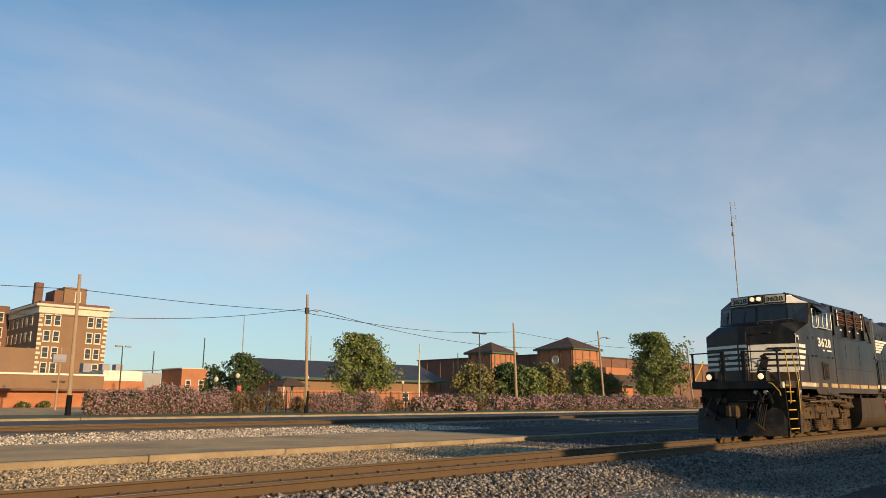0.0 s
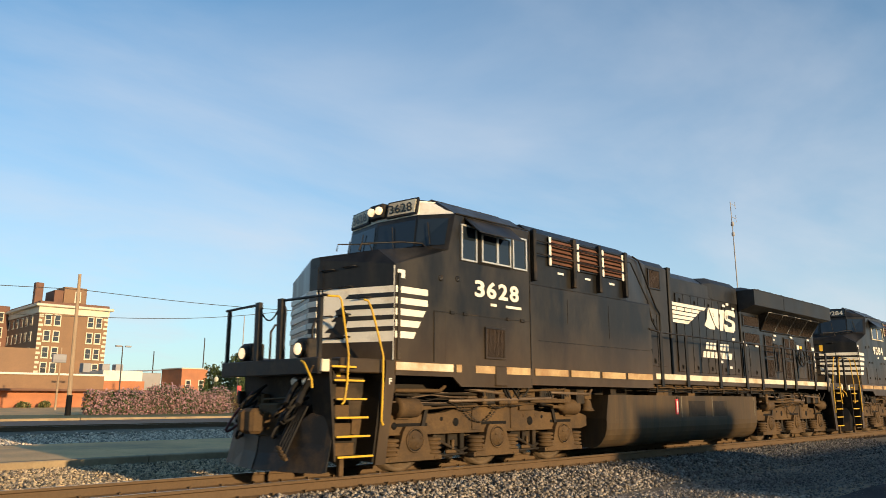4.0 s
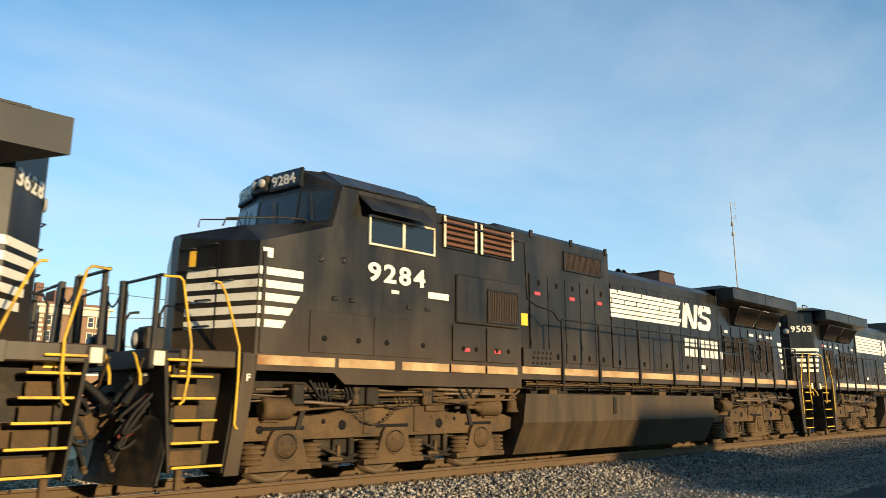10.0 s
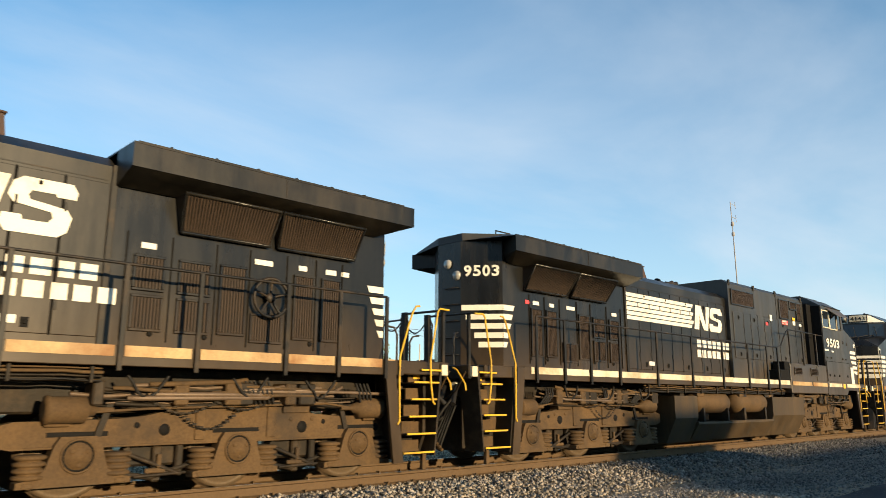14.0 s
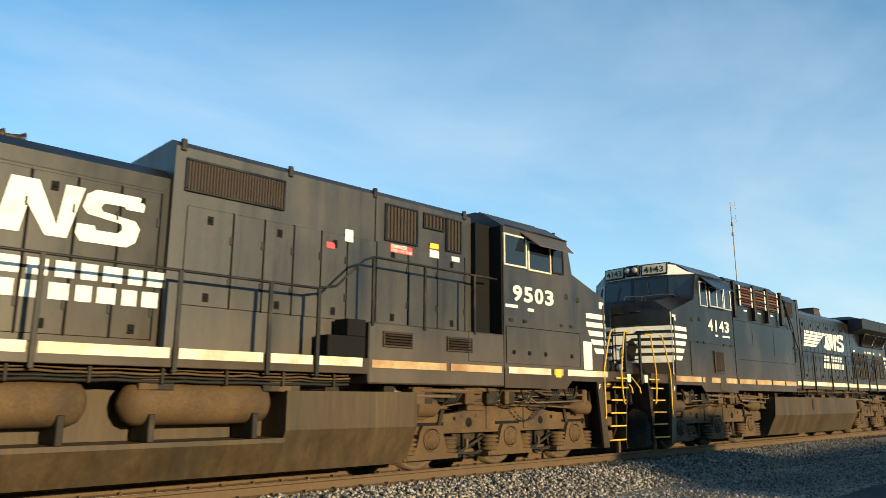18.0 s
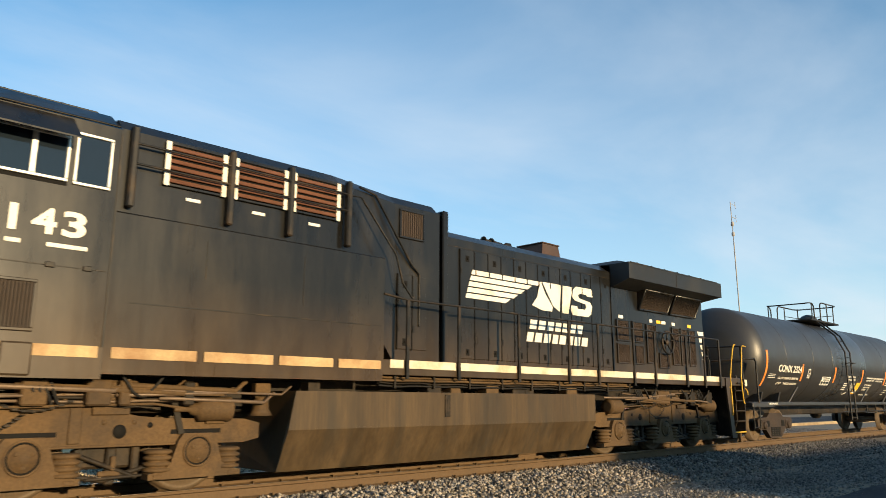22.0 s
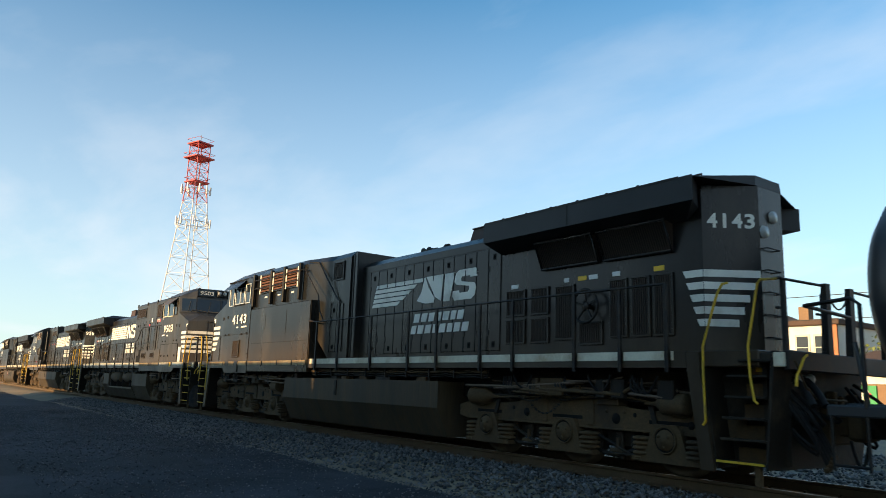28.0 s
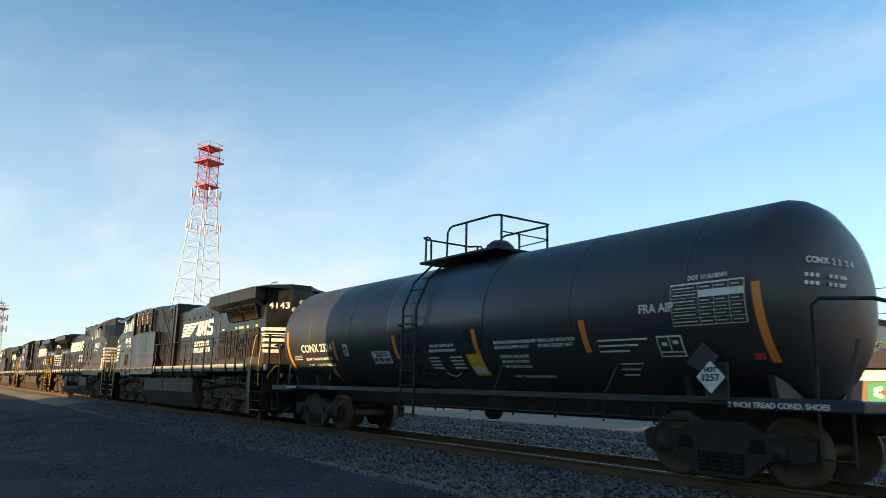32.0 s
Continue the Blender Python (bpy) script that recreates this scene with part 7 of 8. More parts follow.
def tree(x, y, height, width, leaf, seed, label, ground=-0.3, base=0.25, leaves=4200, size=0.16):
    rng = np.random.default_rng(seed)
    t = thing("tree", label, "tree", pose(x, y, ground))
    trunk = Shape()
    lean = rng.normal(size=2) * 0.02 * height
    top = height * 0.62
    pts = [(lean[0] * f * f, lean[1] * f * f, top * f) for f in (0, 0.2, 0.45, 0.7, 1)]
    rad = height * 0.020
    for i in range(4):
        trunk.loft([[(pts[k][0] + math.cos(a) * rad * (1.25 - 0.26 * k), pts[k][1] + math.sin(a) * rad * (1.25 - 0.26 * k), pts[k][2]) for a in (q * math.pi / 4 for q in range(8))] for k in (i, i + 1)])
    part("trunk", trunk, BARK, t)
    limbs, tips = Shape(), []
    for k in range(14):
        f = rng.uniform(0.25, 0.95)
        a = rng.uniform(0, 2 * math.pi)
        o = Vector((lean[0] * f * f, lean[1] * f * f, top * f))
        r = width * 0.5 * rng.uniform(0.55, 1.0) * (1.15 - abs(f - 0.45))
        tip = o + Vector((math.cos(a) * r, math.sin(a) * r, height * rng.uniform(0.12, 0.36)))
        tip.z = min(tip.z, height * 0.96)
        mid = (o + tip) / 2 + Vector((0, 0, height * 0.04))
        limbs.tube([o, mid, tip], rad * 0.28, 5)
        tips += [tip, mid * 0.4 + tip * 0.6]
    part("limb", limbs, BARK, t)
    tips += [Vector((lean[0], lean[1], height * 0.9)), Vector((lean[0], lean[1], height * 0.75))]
    for k in range(46):         # an egg-shaped crown between the limbs
        g, a = rng.uniform(0.04, 0.96), rng.uniform(0, 2 * math.pi)
        r = width * 0.43 * math.sqrt(rng.uniform(0.1, 1.0)) * min(1.0, 2.6 * g) ** 0.5 * (1.0 - max(0.0, g - 0.3) / 0.7) ** 0.62
        tips.append(Vector((lean[0] + math.cos(a) * r, lean[1] + math.sin(a) * r, height * (base + (1 - base) * g))))
    clumps = []
    for c in tips:
        for q in range(3):
            clumps.append((c + Vector(rng.normal(size=3)) * width * 0.07, width * rng.uniform(0.07, 0.15)))
    out = []
    while len(out) < leaves:
        c, r = clumps[int(rng.integers(len(clumps)))]
        p = rng.normal(size=3)
        p = p / np.linalg.norm(p) * r * rng.uniform(0.35, 1.1)
        q = np.array(c) + p
        if q[2] > base * height * 0.8 and q[2] < height:
            out.append(q)
    part("crown", quad_mesh("crown", leaf_cloud(out, size, rng), leaf), leaf, t)
    return t


def hedge(x0, x1, y, height, depth, seed, label, leaf=LEAF_DARK, flower=BLOSSOM, share=0.55, n=5200, size=0.11, ground=-0.32):
    rng = np.random.default_rng(seed)
    h = thing("hedge", label, "hedge", pose((x0 + x1) / 2, y, ground))
    half = (x1 - x0) / 2
    lumps = [(rng.uniform(-half + 0.5, half - 0.5), rng.uniform(-0.2, 0.2) * depth, rng.uniform(0.25, 0.62) * height, rng.uniform(0.32, 0.5) * height) for _ in range(int(half * 3.2) + 4)]
    for name, count, mat, out in (("foliage", int(n * (1 - share)), leaf, 0.92), ("blossom", int(n * share), flower, 1.04)):
        pts = []
        while len(pts) < count:
            cx, cy, cz, r = lumps[int(rng.integers(len(lumps)))]
            p = rng.normal(size=3)
            p = p / np.linalg.norm(p) * r * rng.uniform(0.75, 1.05) * out
            q = (cx + p[0] * 1.15, cy + p[1] * depth / height, cz + p[2])
            if 0.02 < q[2] < height * 1.05 and abs(q[0]) < half:
                pts.append(q)
        part(name, quad_mesh(name, leaf_cloud(pts, size, rng), mat), mat, h)
    stems = Shape()
    for k in range(int(half * 2) + 3):
        x = rng.uniform(-half * 0.92, half * 0.92)
        stems.tube([(x, 0, 0), (x + rng.uniform(-0.2, 0.2), rng.uniform(-0.2, 0.2), height * 0.6)], 0.03, 4)
    part("stem", stems, BARK, h)
    return h


# ---- platform, kerbs, road and verge beyond the tracks ----
def walled_strip(name, label, x0, x1, y0, y1, z0, z1, material, edge=0.03):
    return solid(name, Shape().box(x0, x1, y0, y1, z0, z1, edge), material, label, name.split("_")[0], kind="structure")


plat = thing("platform", "low concrete platform between the two tracks with a worn kerb", "platform", kind="structure")
for k in range(0, 30):
    part("kerb_block", Shape().box(k * 4.0 + 0.01, k * 4.0 + 3.99, 8.55, 8.89, -0.65, -0.245 + 0.006 * ((k * 7) % 3), 0.025), KERBSTONE, plat)
    # beyond x = 24 the train's shadow is put into the slabs' dark colour
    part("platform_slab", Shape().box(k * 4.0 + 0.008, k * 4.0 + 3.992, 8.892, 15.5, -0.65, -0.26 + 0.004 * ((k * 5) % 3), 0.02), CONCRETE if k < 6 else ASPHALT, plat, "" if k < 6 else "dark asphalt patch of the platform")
walled_strip("road", "grey road beyond the second track", -300, 420, 30.0, 44.0, -0.5, -0.33, ROADGREY)
kerb = thing("kerb", "long pale kerb along the verge", "kerb", kind="structure")
for k in range(-20, 40):
    part("kerb_block", Shape().box(k * 6.0 + 0.02, k * 6.0 + 5.98, 44.0, 44.35, -0.5, -0.17, 0.03), KERBSTONE, kerb)
walled_strip("verge", "short dry grass verge", -300, 420, 44.37, 58.5, -0.5, -0.24, GRASS)
walled_strip("pavement_far", "pale paved lot round the far buildings", -300, 420, 58.5, 210.0, -0.5, -0.26, CONCRETE)

# ---- hedges and trees ----
for k, (x0, x1, h) in enumerate(((22.2, 30.6, 2.85), (28.0, 35.6, 2.65), (45.3, 55.3, 2.2), (60.0, 66.9, 2.05), (67.0, 71.2, 1.85), (74.3, 81.8, 2.25), (81.6, 88.0, 2.2), (88.6, 95.5, 2.3), (95.4, 103.2, 2.3), (103.6, 112.5, 2.5), (112.3, 121.0, 2.4), (121.0, 129.5, 2.3))):
    hedge(x0, x1, 56.5, h, 2.6, 300 + k, "clipped hedge full of dusty pink lilac blossom", n=13500 if k < 3 else 5600, size=0.085 if k < 3 else 0.12)
for k, (x0, x1, h) in enumerate(((36.2, 38.2, 2.2), (38.6, 40.2, 1.9), (40.6, 42.6, 2.1), (43.0, 45.0, 1.8), (56.0, 59.2, 1.8), (71.6, 74.2, 1.6), (130.0, 136.0, 2.2))):
    hedge(x0, x1, 57.2, h, 1.6, 330 + k, "thin brown shrub with bare twigs", LEAF_OLIVE, LEAF_BROWN, 0.75, 900, 0.10)
tree(59.3, 66.0, 9.9, 8.6, LEAF, 41, "broad young tree with fresh yellow-green leaves", base=0.18, leaves=10500, size=0.17)
tree(47.2, 75.0, 7.2, 5.6, LEAF_DARK, 42, "dense dark green street tree", base=0.18, leaves=5200, size=0.16)
tree(45.0, 78.0, 5.9, 3.4, LEAF_DARK, 43, "small dark conical evergreen tree", base=0.05, leaves=2600, size=0.15)
for k, (x, y, h, w) in enumerate(((98.5, 82, 8.0, 8.0), (105.5, 80, 8.2, 7.5), (112.0, 80, 7.6, 7.0), (119.0, 82, 8.8, 8.0), (127.0, 86, 8.4, 8.0), (137.5, 85, 9.8, 9.0), (144.5, 84, 7.6, 7.0))):
    tree(x, y, h, w, (LEAF_OLIVE, LEAF_DARK, LEAF)[k % 3], 50 + k, "leafy street tree before the brick store", base=0.10, leaves=5600, size=0.25)
tree(140.5, 70.0, 15.6, 13.0, LEAF, 61, "tall tree in young yellow-green leaf", base=0.10, leaves=12000, size=0.26)

# ---- far trees along the horizon, one mass ----
rng = np.random.default_rng(77)
pts = []
for k in range(190):
    a = rng.uniform(0, 1)
    x, y = (rng.uniform(-420, 520), rng.uniform(230, 300)) if k < 150 else (rng.uniform(-560, -330), rng.uniform(-40, 200))
    r = rng.uniform(3.5, 7.5)
    q = rng.normal(size=(110, 3))
    q = q / np.linalg.norm(q, axis=1, keepdims=True) * rng.uniform(0.6, 1.05, (110, 1)) * r
    q[:, 2] = np.abs(q[:, 2]) * 1.1
    pts.append(q + [x, y, 0.0])
tagged(part("far_woods", quad_mesh("far_woods", leaf_cloud(np.concatenate(pts), 0.95, rng), LEAF_DARK), LEAF_DARK), "distant dark green line of trees", "woods", kind="stuff")

# ---- buildings ----
BRICK_ORANGE = stuff_of("orange_brick", (0.42, 0.165, 0.075), 0.85, vary=0.16, scale=0.5, fine=6, bump=0.2, dirt=(0.30, 0.13, 0.07), dirt_amount=0.35, dirt_scale=0.2)
BRICK_DARK = stuff_of("dark_brick", (0.17, 0.085, 0.055), 0.85, vary=0.2, scale=0.5, fine=6, bump=0.2, dirt=(0.11, 0.06, 0.045), dirt_amount=0.35, dirt_scale=0.2)
BRICK_TAN = stuff_of("tan_brick", (0.23, 0.135, 0.075), 0.85, vary=0.14, scale=0.4, fine=6, bump=0.2)
CREAM = stuff_of("cream_stone", (0.62, 0.55, 0.42), 0.75, vary=0.12, scale=0.8, fine=8, bump=0.1)
SHINGLE = stuff_of("brown_shingles", (0.085, 0.052, 0.038), 0.9, vary=0.2, scale=0.8, fine=8, bump=0.3)
METALROOF = stuff_of("dark_metal_roof", (0.050, 0.050, 0.060), 0.55, vary=0.15, scale=0.4, fine=5, bump=0.1, stretch=(4, 1, 1))
GREENTRIM = stuff_of("green_fascia", (0.05, 0.10, 0.07), 0.6, vary=0.1, bump=0.02)
GREY_WALL = stuff_of("grey_render", (0.30, 0.29, 0.29), 0.8, vary=0.12, scale=0.4, bump=0.1)
WHITE_WALL = stuff_of("white_render", (0.72, 0.68, 0.58), 0.8, vary=0.08, scale=0.4, bump=0.08, dirt=(0.55, 0.48, 0.38), dirt_amount=0.3)
POLE_WOOD = stuff_of("weathered_pole", (0.34, 0.24, 0.15), 0.85, vary=0.2, scale=3, fine=20, bump=0.3, stretch=(1, 1, 0.15))
POLE_STEEL = stuff_of("dark_steel_pole", (0.05, 0.048, 0.045), 0.5, metal=0.3, vary=0.15, bump=0.02)
WINDOW_GLASS = glass("window_glass", (0.045, 0.05, 0.055), 0.06)


def window(house, x, z, w, h, y, frame=CREAM, panes=2):
    win = part("window", Shape().box(x - w / 2 - 0.14, x + w / 2 + 0.14, y - 0.10, y + 0.02, z - 0.16, z + h + 0.16, 0.02), frame, house)
    n = panes
    for k in range(n):
        z0 = z + h * k / n + 0.04
        part("pane", Shape().box(x - w / 2 + 0.05, x + w / 2 - 0.05, y - 0.115, y - 0.095, z0, z + h * (k + 1) / n - 0.04), WINDOW_GLASS, win)
    part("sill", Shape().box(x - w / 2 - 0.2, x + w / 2 + 0.2, y - 0.2, y + 0.02, z - 0.26, z - 0.14, 0.02), frame, win)
    return win


# the tall brick hotel
hotel = thing("apartment_building", "tall dark brick building with cream quoins, cornice and paired windows", "building", kind="")
part("wall", Shape().box(43.3, 56.6, 150, 200, -0.3, 18.3), BRICK_TAN, hotel, "brown brick wall")
part("wing_wall", Shape().box(30.0, 43.2, 172, 200, -0.3, 21.0), BRICK_DARK, hotel)
part("frieze", Shape().box(43.1, 56.8, 149.85, 200.1, 17.9, 19.2, 0.05), CREAM, hotel, "cream stone frieze")
part("cornice", Shape().box(42.4, 57.5, 149.2, 200.2, 19.2, 19.75, 0.12), CREAM, hotel)
part("parapet", Shape().box(43.2, 56.7, 149.9, 200, 19.75, 20.3, 0.05), BRICK_DARK, hotel)
part("chimney", Shape().box(43.1, 44.6, 154, 155.5, 19.5, 24.5, 0.05), BRICK_DARK, hotel)
part("roof_house", Shape().box(47.9, 52.3, 151.5, 157, 19.6, 23.8, 0.05), BRICK_TAN, hotel)
part("roof_house_cap", Shape().box(46.2, 52.5, 152.0, 158, 19.6, 23.0, 0.05), BRICK_DARK, hotel)
window(hotel, 50.6, 20.9, 0.9, 1.9, 151.5)
for z in (15.6, 12.35, 9.1, 6.0):
    for x in (45.0, 46.75, 53.15, 54.8):
        window(hotel, x, z, 1.05, 2.0, 150)
for k in range(14):
    for x in (43.35, 55.95):
        part("quoin", Shape().box(x - (0.05 if x < 50 else 0.25 * (k % 2)), x + 0.55 + (0.25 * (k % 2) if x < 50 else 0.1), 149.93, 150.05, 5.0 + k * 0.93, 5.0 + k * 0.93 + 0.5, 0.02), CREAM, hotel)
for k in range(6):
    for z in (15.6, 12.35, 9.1):
        w = part("window", Shape().box(43.18, 43.32, 154 + k * 3.4, 155.4 + k * 3.4, z, z + 2.0, 0.02), CREAM, hotel)
        part("pane", Shape().box(43.15, 43.19, 154.15 + k * 3.4, 155.25 + k * 3.4, z + 0.1, z + 1.9), WINDOW_GLASS, w)
for k in range(5):
    for z in (17.5, 14.2, 10.9):
        window(hotel, 31.5 + k * 2.5, z, 1.1, 2.0, 172)

# long low shop with an orange wall and white parapet
shop = thing("shop", "long low orange brick shop with a white parapet and dark canopy", "shop")
part("wall", Shape().box(10, 50, 112, 124, -0.3, 3.9), BRICK_ORANGE, shop, "orange brick wall")
part("canopy", Shape().box(10, 53, 110.2, 112, 2.15, 2.5, 0.05), BRICK_DARK, shop)
part("upper_wall", Shape().box(10, 43.4, 111.8, 124, 2.5, 4.7), BRICK_TAN, shop)
part("parapet", Shape().box(10, 43.6, 111.6, 124.2, 4.55, 4.85, 0.05), WHITE_WALL, shop)
part("shopfront", Shape().box(43.6, 52.8, 111.7, 118, -0.3, 2.1), DARK, shop)
part("tan_wall", Shape().box(12, 36.4, 124.2, 134, -0.3, 9.2), BRICK_TAN, shop)
for x in (31.8, 34.9):
    hedge(x - 1.1, x + 1.1, 110.2, 1.0, 1.0, int(500 + x), "small clipped shrub against the shop wall", LEAF_DARK, LEAF_OLIVE, 0.4, 400, 0.16)
annex = solid("white_annex", Shape().box(51.4, 58.9, 135, 148, -0.3, 6.35, 0.05), WHITE_WALL, "flat-roofed white rendered annex", "building")
for x in (48.0, 51.5, 54.0):
    tagged(part("roof_unit", Shape().box(x, x + 1.4, 136, 138, 5.9 if x < 51.4 else 6.35, 7.6, 0.06), GREY_WALL), "grey roof ventilation unit", "roof unit")
red = thing("brick_house", "small red brick shop house with two windows", "house")
part("wall", Shape().box(69.2, 75.0, 140, 150, -0.3, 7.3), BRICK_ORANGE, red)
part("coping", Shape().box(69.0, 75.2, 139.8, 150, 7.3, 7.55, 0.04), CREAM, red)
for x in (70.7, 73.6):
    window(red, x, 3.2, 0.9, 1.7, 140)
grey = solid("grey_house", Shape().box(58.5, 69.1, 150, 162, -0.3, 6.6, 0.05).loft([[(58.3, 149.8, 6.6), (69.1, 149.8, 7.2), (69.1, 162, 7.2), (58.3, 162, 6.6)], [(58.3, 150.2, 6.75), (69.1, 150.2, 7.4), (69.1, 162, 7.4), (58.3, 162, 6.75)]]), GREY_WALL, "grey rendered flat-roofed building", "building")

# long brick depot with a dark hipped metal roof
depot = thing("depot", "long orange brick depot under a dark metal roof with green fascia", "building")
part("wall", Shape().box(63.0, 98.0, 92, 104, -0.3, 4.6), BRICK_ORANGE, depot, "orange brick wall")
part("roof", Shape().slab([(90.6, 4.45), (90.6, 4.62), (98.0, 7.75), (106.4, 4.62), (106.4, 4.45)], "x", 61.6, 99.0), METALROOF, depot, "dark gabled metal roof")
# west gable's shade is put into a darker brick
part("gable_wall", Shape().slab([(92.0, 4.4), (105.0, 4.4), (105.0, 4.5), (98.0, 7.3), (92.0, 4.5)], "x", 61.55, 61.62), BRICK_DARK, depot)
part("fascia", Shape().box(61.5, 99.1, 90.45, 90.6, 4.2, 4.62, 0.03), GREENTRIM, depot)
part("band", Shape().box(63.0, 98.0, 91.93, 92.05, 2.6, 4.3), BRICK_TAN, depot)
for x in (82.0, 90.0):
    window(depot, x, 0.7, 1.4, 1.6, 92)

# big dark store with two hip-roofed brick towers
store = thing("warehouse", "large dark brown brick store with a flat roof", "building")
part("wall", Shape().box(178.8, 320, 124, 186, -0.3, 14.6), BRICK_DARK, store, "dark brown brick wall")
part("coping", Shape().box(178.4, 320.4, 123.6, 186.4, 14.6, 15.0, 0.05), SHINGLE, store)
for k in range(9):
    part("pilaster", Shape().box(178.5, 178.85, 128 + k * 6.6, 128.9 + k * 6.6, -0.3, 14.5, 0.03), BRICK_DARK, store)
for k in range(12):
    part("pilaster", Shape().box(181 + k * 9.0, 181.9 + k * 9.0, 123.7, 124.05, -0.3, 14.5, 0.03), BRICK_DARK, store)
for x0, x1, y, ze, zp, lab in ((136.4, 146.7, 113, 13.0, 15.8, "square brick tower with a low brown hip roof"), (165.3, 179.8, 109, 15.3, 18.9, "wide brick tower with a low hip roof and green fascia")):
    tw = thing("brick_tower", lab, "building", group="brick towers")
    d = x1 - x0
    part("wall", Shape().box(x0 + 1.0, x1 - 1.0, y, y + d - 2, -0.3, ze - 0.4), BRICK_ORANGE, tw, "orange brick wall with recessed panels")
    part("roof", Shape().loft([[(x0, y - 1.0, ze), (x1, y - 1.0, ze), (x1, y + d - 1, ze), (x0, y + d - 1, ze)], [(x0 + d / 2 - 0.1, y - 1 + d / 2 - 0.1, zp), (x0 + d / 2 + 0.1, y - 1 + d / 2 - 0.1, zp), (x0 + d / 2 + 0.1, y - 1 + d / 2 + 0.1, zp), (x0 + d / 2 - 0.1, y - 1 + d / 2 + 0.1, zp)]]), SHINGLE, tw, "low brown hip roof")
    part("fascia", Shape().box(x0 + 0.1, x1 - 0.1, y - 0.9, y + d - 1.1, ze - 0.45, ze, 0.04), GREENTRIM, tw)
    for k in range(4):
        xx = x0 + 2 + (d - 4) * k / 3
        part("pier", Shape().box(xx - 0.25, xx + 0.25, y - 0.15, y + 0.05, -0.3, ze - 0.5, 0.03), BRICK_TAN, tw)
    for z in (ze - 3.2, ze - 6.0):
        part("string_course", Shape().box(x0 + 1.0, x1 - 1.0, y - 0.1, y + 0.04, z, z + 0.3, 0.03), BRICK_TAN, tw)
    # west face: the front's piers again, their brick darkened for shade
    for k in range(4):
        yy = y + 0.7 + (d - 3.4) * k / 3
        part("pier", Shape().box(x0 + 0.85, x0 + 1.05, yy - 0.25, yy + 0.25, -0.3, ze - 0.5, 0.03), BRICK_DARK, tw)
    part("clock", Shape().lathe((x0 + 0.95, y + d * 0.42, ze - 3.2), (-1, 0, 0), [(0, 1.25), (0.1, 1.25), (0.1, 1.0), (0.05, 0.98), (0.05, 0.0)], 20), CREAM if zp > 16 else BRICK_TAN, tw)
porch = thing("entrance_porch", "small orange brick entrance with a brown lean-to roof", "building")
part("wall", Shape().box(160.6, 173.0, 95, 103, -0.3, 9.4), BRICK_ORANGE, porch)
part("roof", Shape().loft([[(158.5, 92.6, 5.0), (178.5, 92.6, 5.0), (178.5, 95.0, 5.0), (158.5, 95.0, 5.0)], [(160.5, 94.9, 7.6), (174.0, 94.9, 7.6), (174.0, 95.02, 7.6), (160.5, 95.02, 7.6)]]), SHINGLE, porch)
part("fascia", Shape().box(158.5, 178.6, 92.4, 92.6, 4.7, 5.1, 0.04), GREENTRIM, porch)

# gazebo
gaz = thing("gazebo", "small open gazebo with a brown pyramid roof", "gazebo", pose(45.9, 62.0, -0.25))
part("roof", Shape().loft([[(-1.9, -1.9, 2.8), (1.9, -1.9, 2.8), (1.9, 1.9, 2.8), (-1.9, 1.9, 2.8)], [(-0.2, -0.2, 3.8), (0.2, -0.2, 3.8), (0.2, 0.2, 3.8), (-0.2, 0.2, 3.8)]]), SHINGLE, gaz)
for x in (-1.5, 1.5):
    for y in (-1.5, 1.5):
        part("post", Shape().box(x - 0.09, x + 0.09, y - 0.09, y + 0.09, 0, 2.82, 0.01), CREAM, gaz)

# iron fence behind the hedges
fence = thing("fence", "black iron fence with slim uprights behind the hedges", "fence", pose(0, 60.0, -0.25))
for k in range(17):
    x = 37.0 + k * 2.5
    part("post", Shape().box(x - 0.05, x + 0.05, -0.05, 0.05, 0, 2.35, 0.01), POLE_STEEL, fence)
    if k < 16:
        for z in (0.25, 2.1):
            part("fence_rail", Shape().box(x + 0.05, x + 2.45, -0.02, 0.02, z, z + 0.05), POLE_STEEL, fence)
bars = Shape()
for k in range(16 * 13):
    x = 37.1 + k * 2.5 / 13
    bars.box(x - 0.012, x + 0.012, -0.012, 0.012, 0.15, 2.3)
tagged(part("uprights", bars, POLE_STEEL, fence), kind="stuff")


# ---- poles, lamps and wires ----
def pole(x, y, h, lean, material, r, label, name="utility_pole", ground=-0.3):
    p = thing(name, label, "pole" if name == "utility_pole" else "lamp post", pose(x, y, ground))
    part("shaft", Shape().loft([[(lean * f + math.cos(a) * r * (1 - 0.35 * f), math.sin(a) * r * (1 - 0.35 * f), h * f) for a in (q * math.pi / 5 for q in range(10))] for f in (0, 0.5, 1)]), material, p)
    return p


p1 = pole(20.6, 55.0, 11.8, -0.2, POLE_WOOD, 0.20, "weathered grey wooden utility pole with black wrapping at its foot")
part("foot_wrap", Shape().lathe((0, 0, 0), (0, 0, 1), [(0, 0.23), (1.7, 0.22), (1.7, 0.19)], 12), DARK, p1)
p2 = pole(43.8, 55.0, 12.4, -0.45, POLE_WOOD, 0.19, "tall pale wooden utility pole with a street lamp arm")
part("foot_wrap", Shape().lathe((0, 0, 0), (0, 0, 1), [(0, 0.22), (2.3, 0.21), (2.3, 0.18)], 12), DARK, p2)
part("lamp_arm", Shape().tube([(-0.4, 0, 10.4), (0.1, 0, 10.75), (0.6, 0, 10.8)], 0.035, 6), POLE_STEEL, p2)
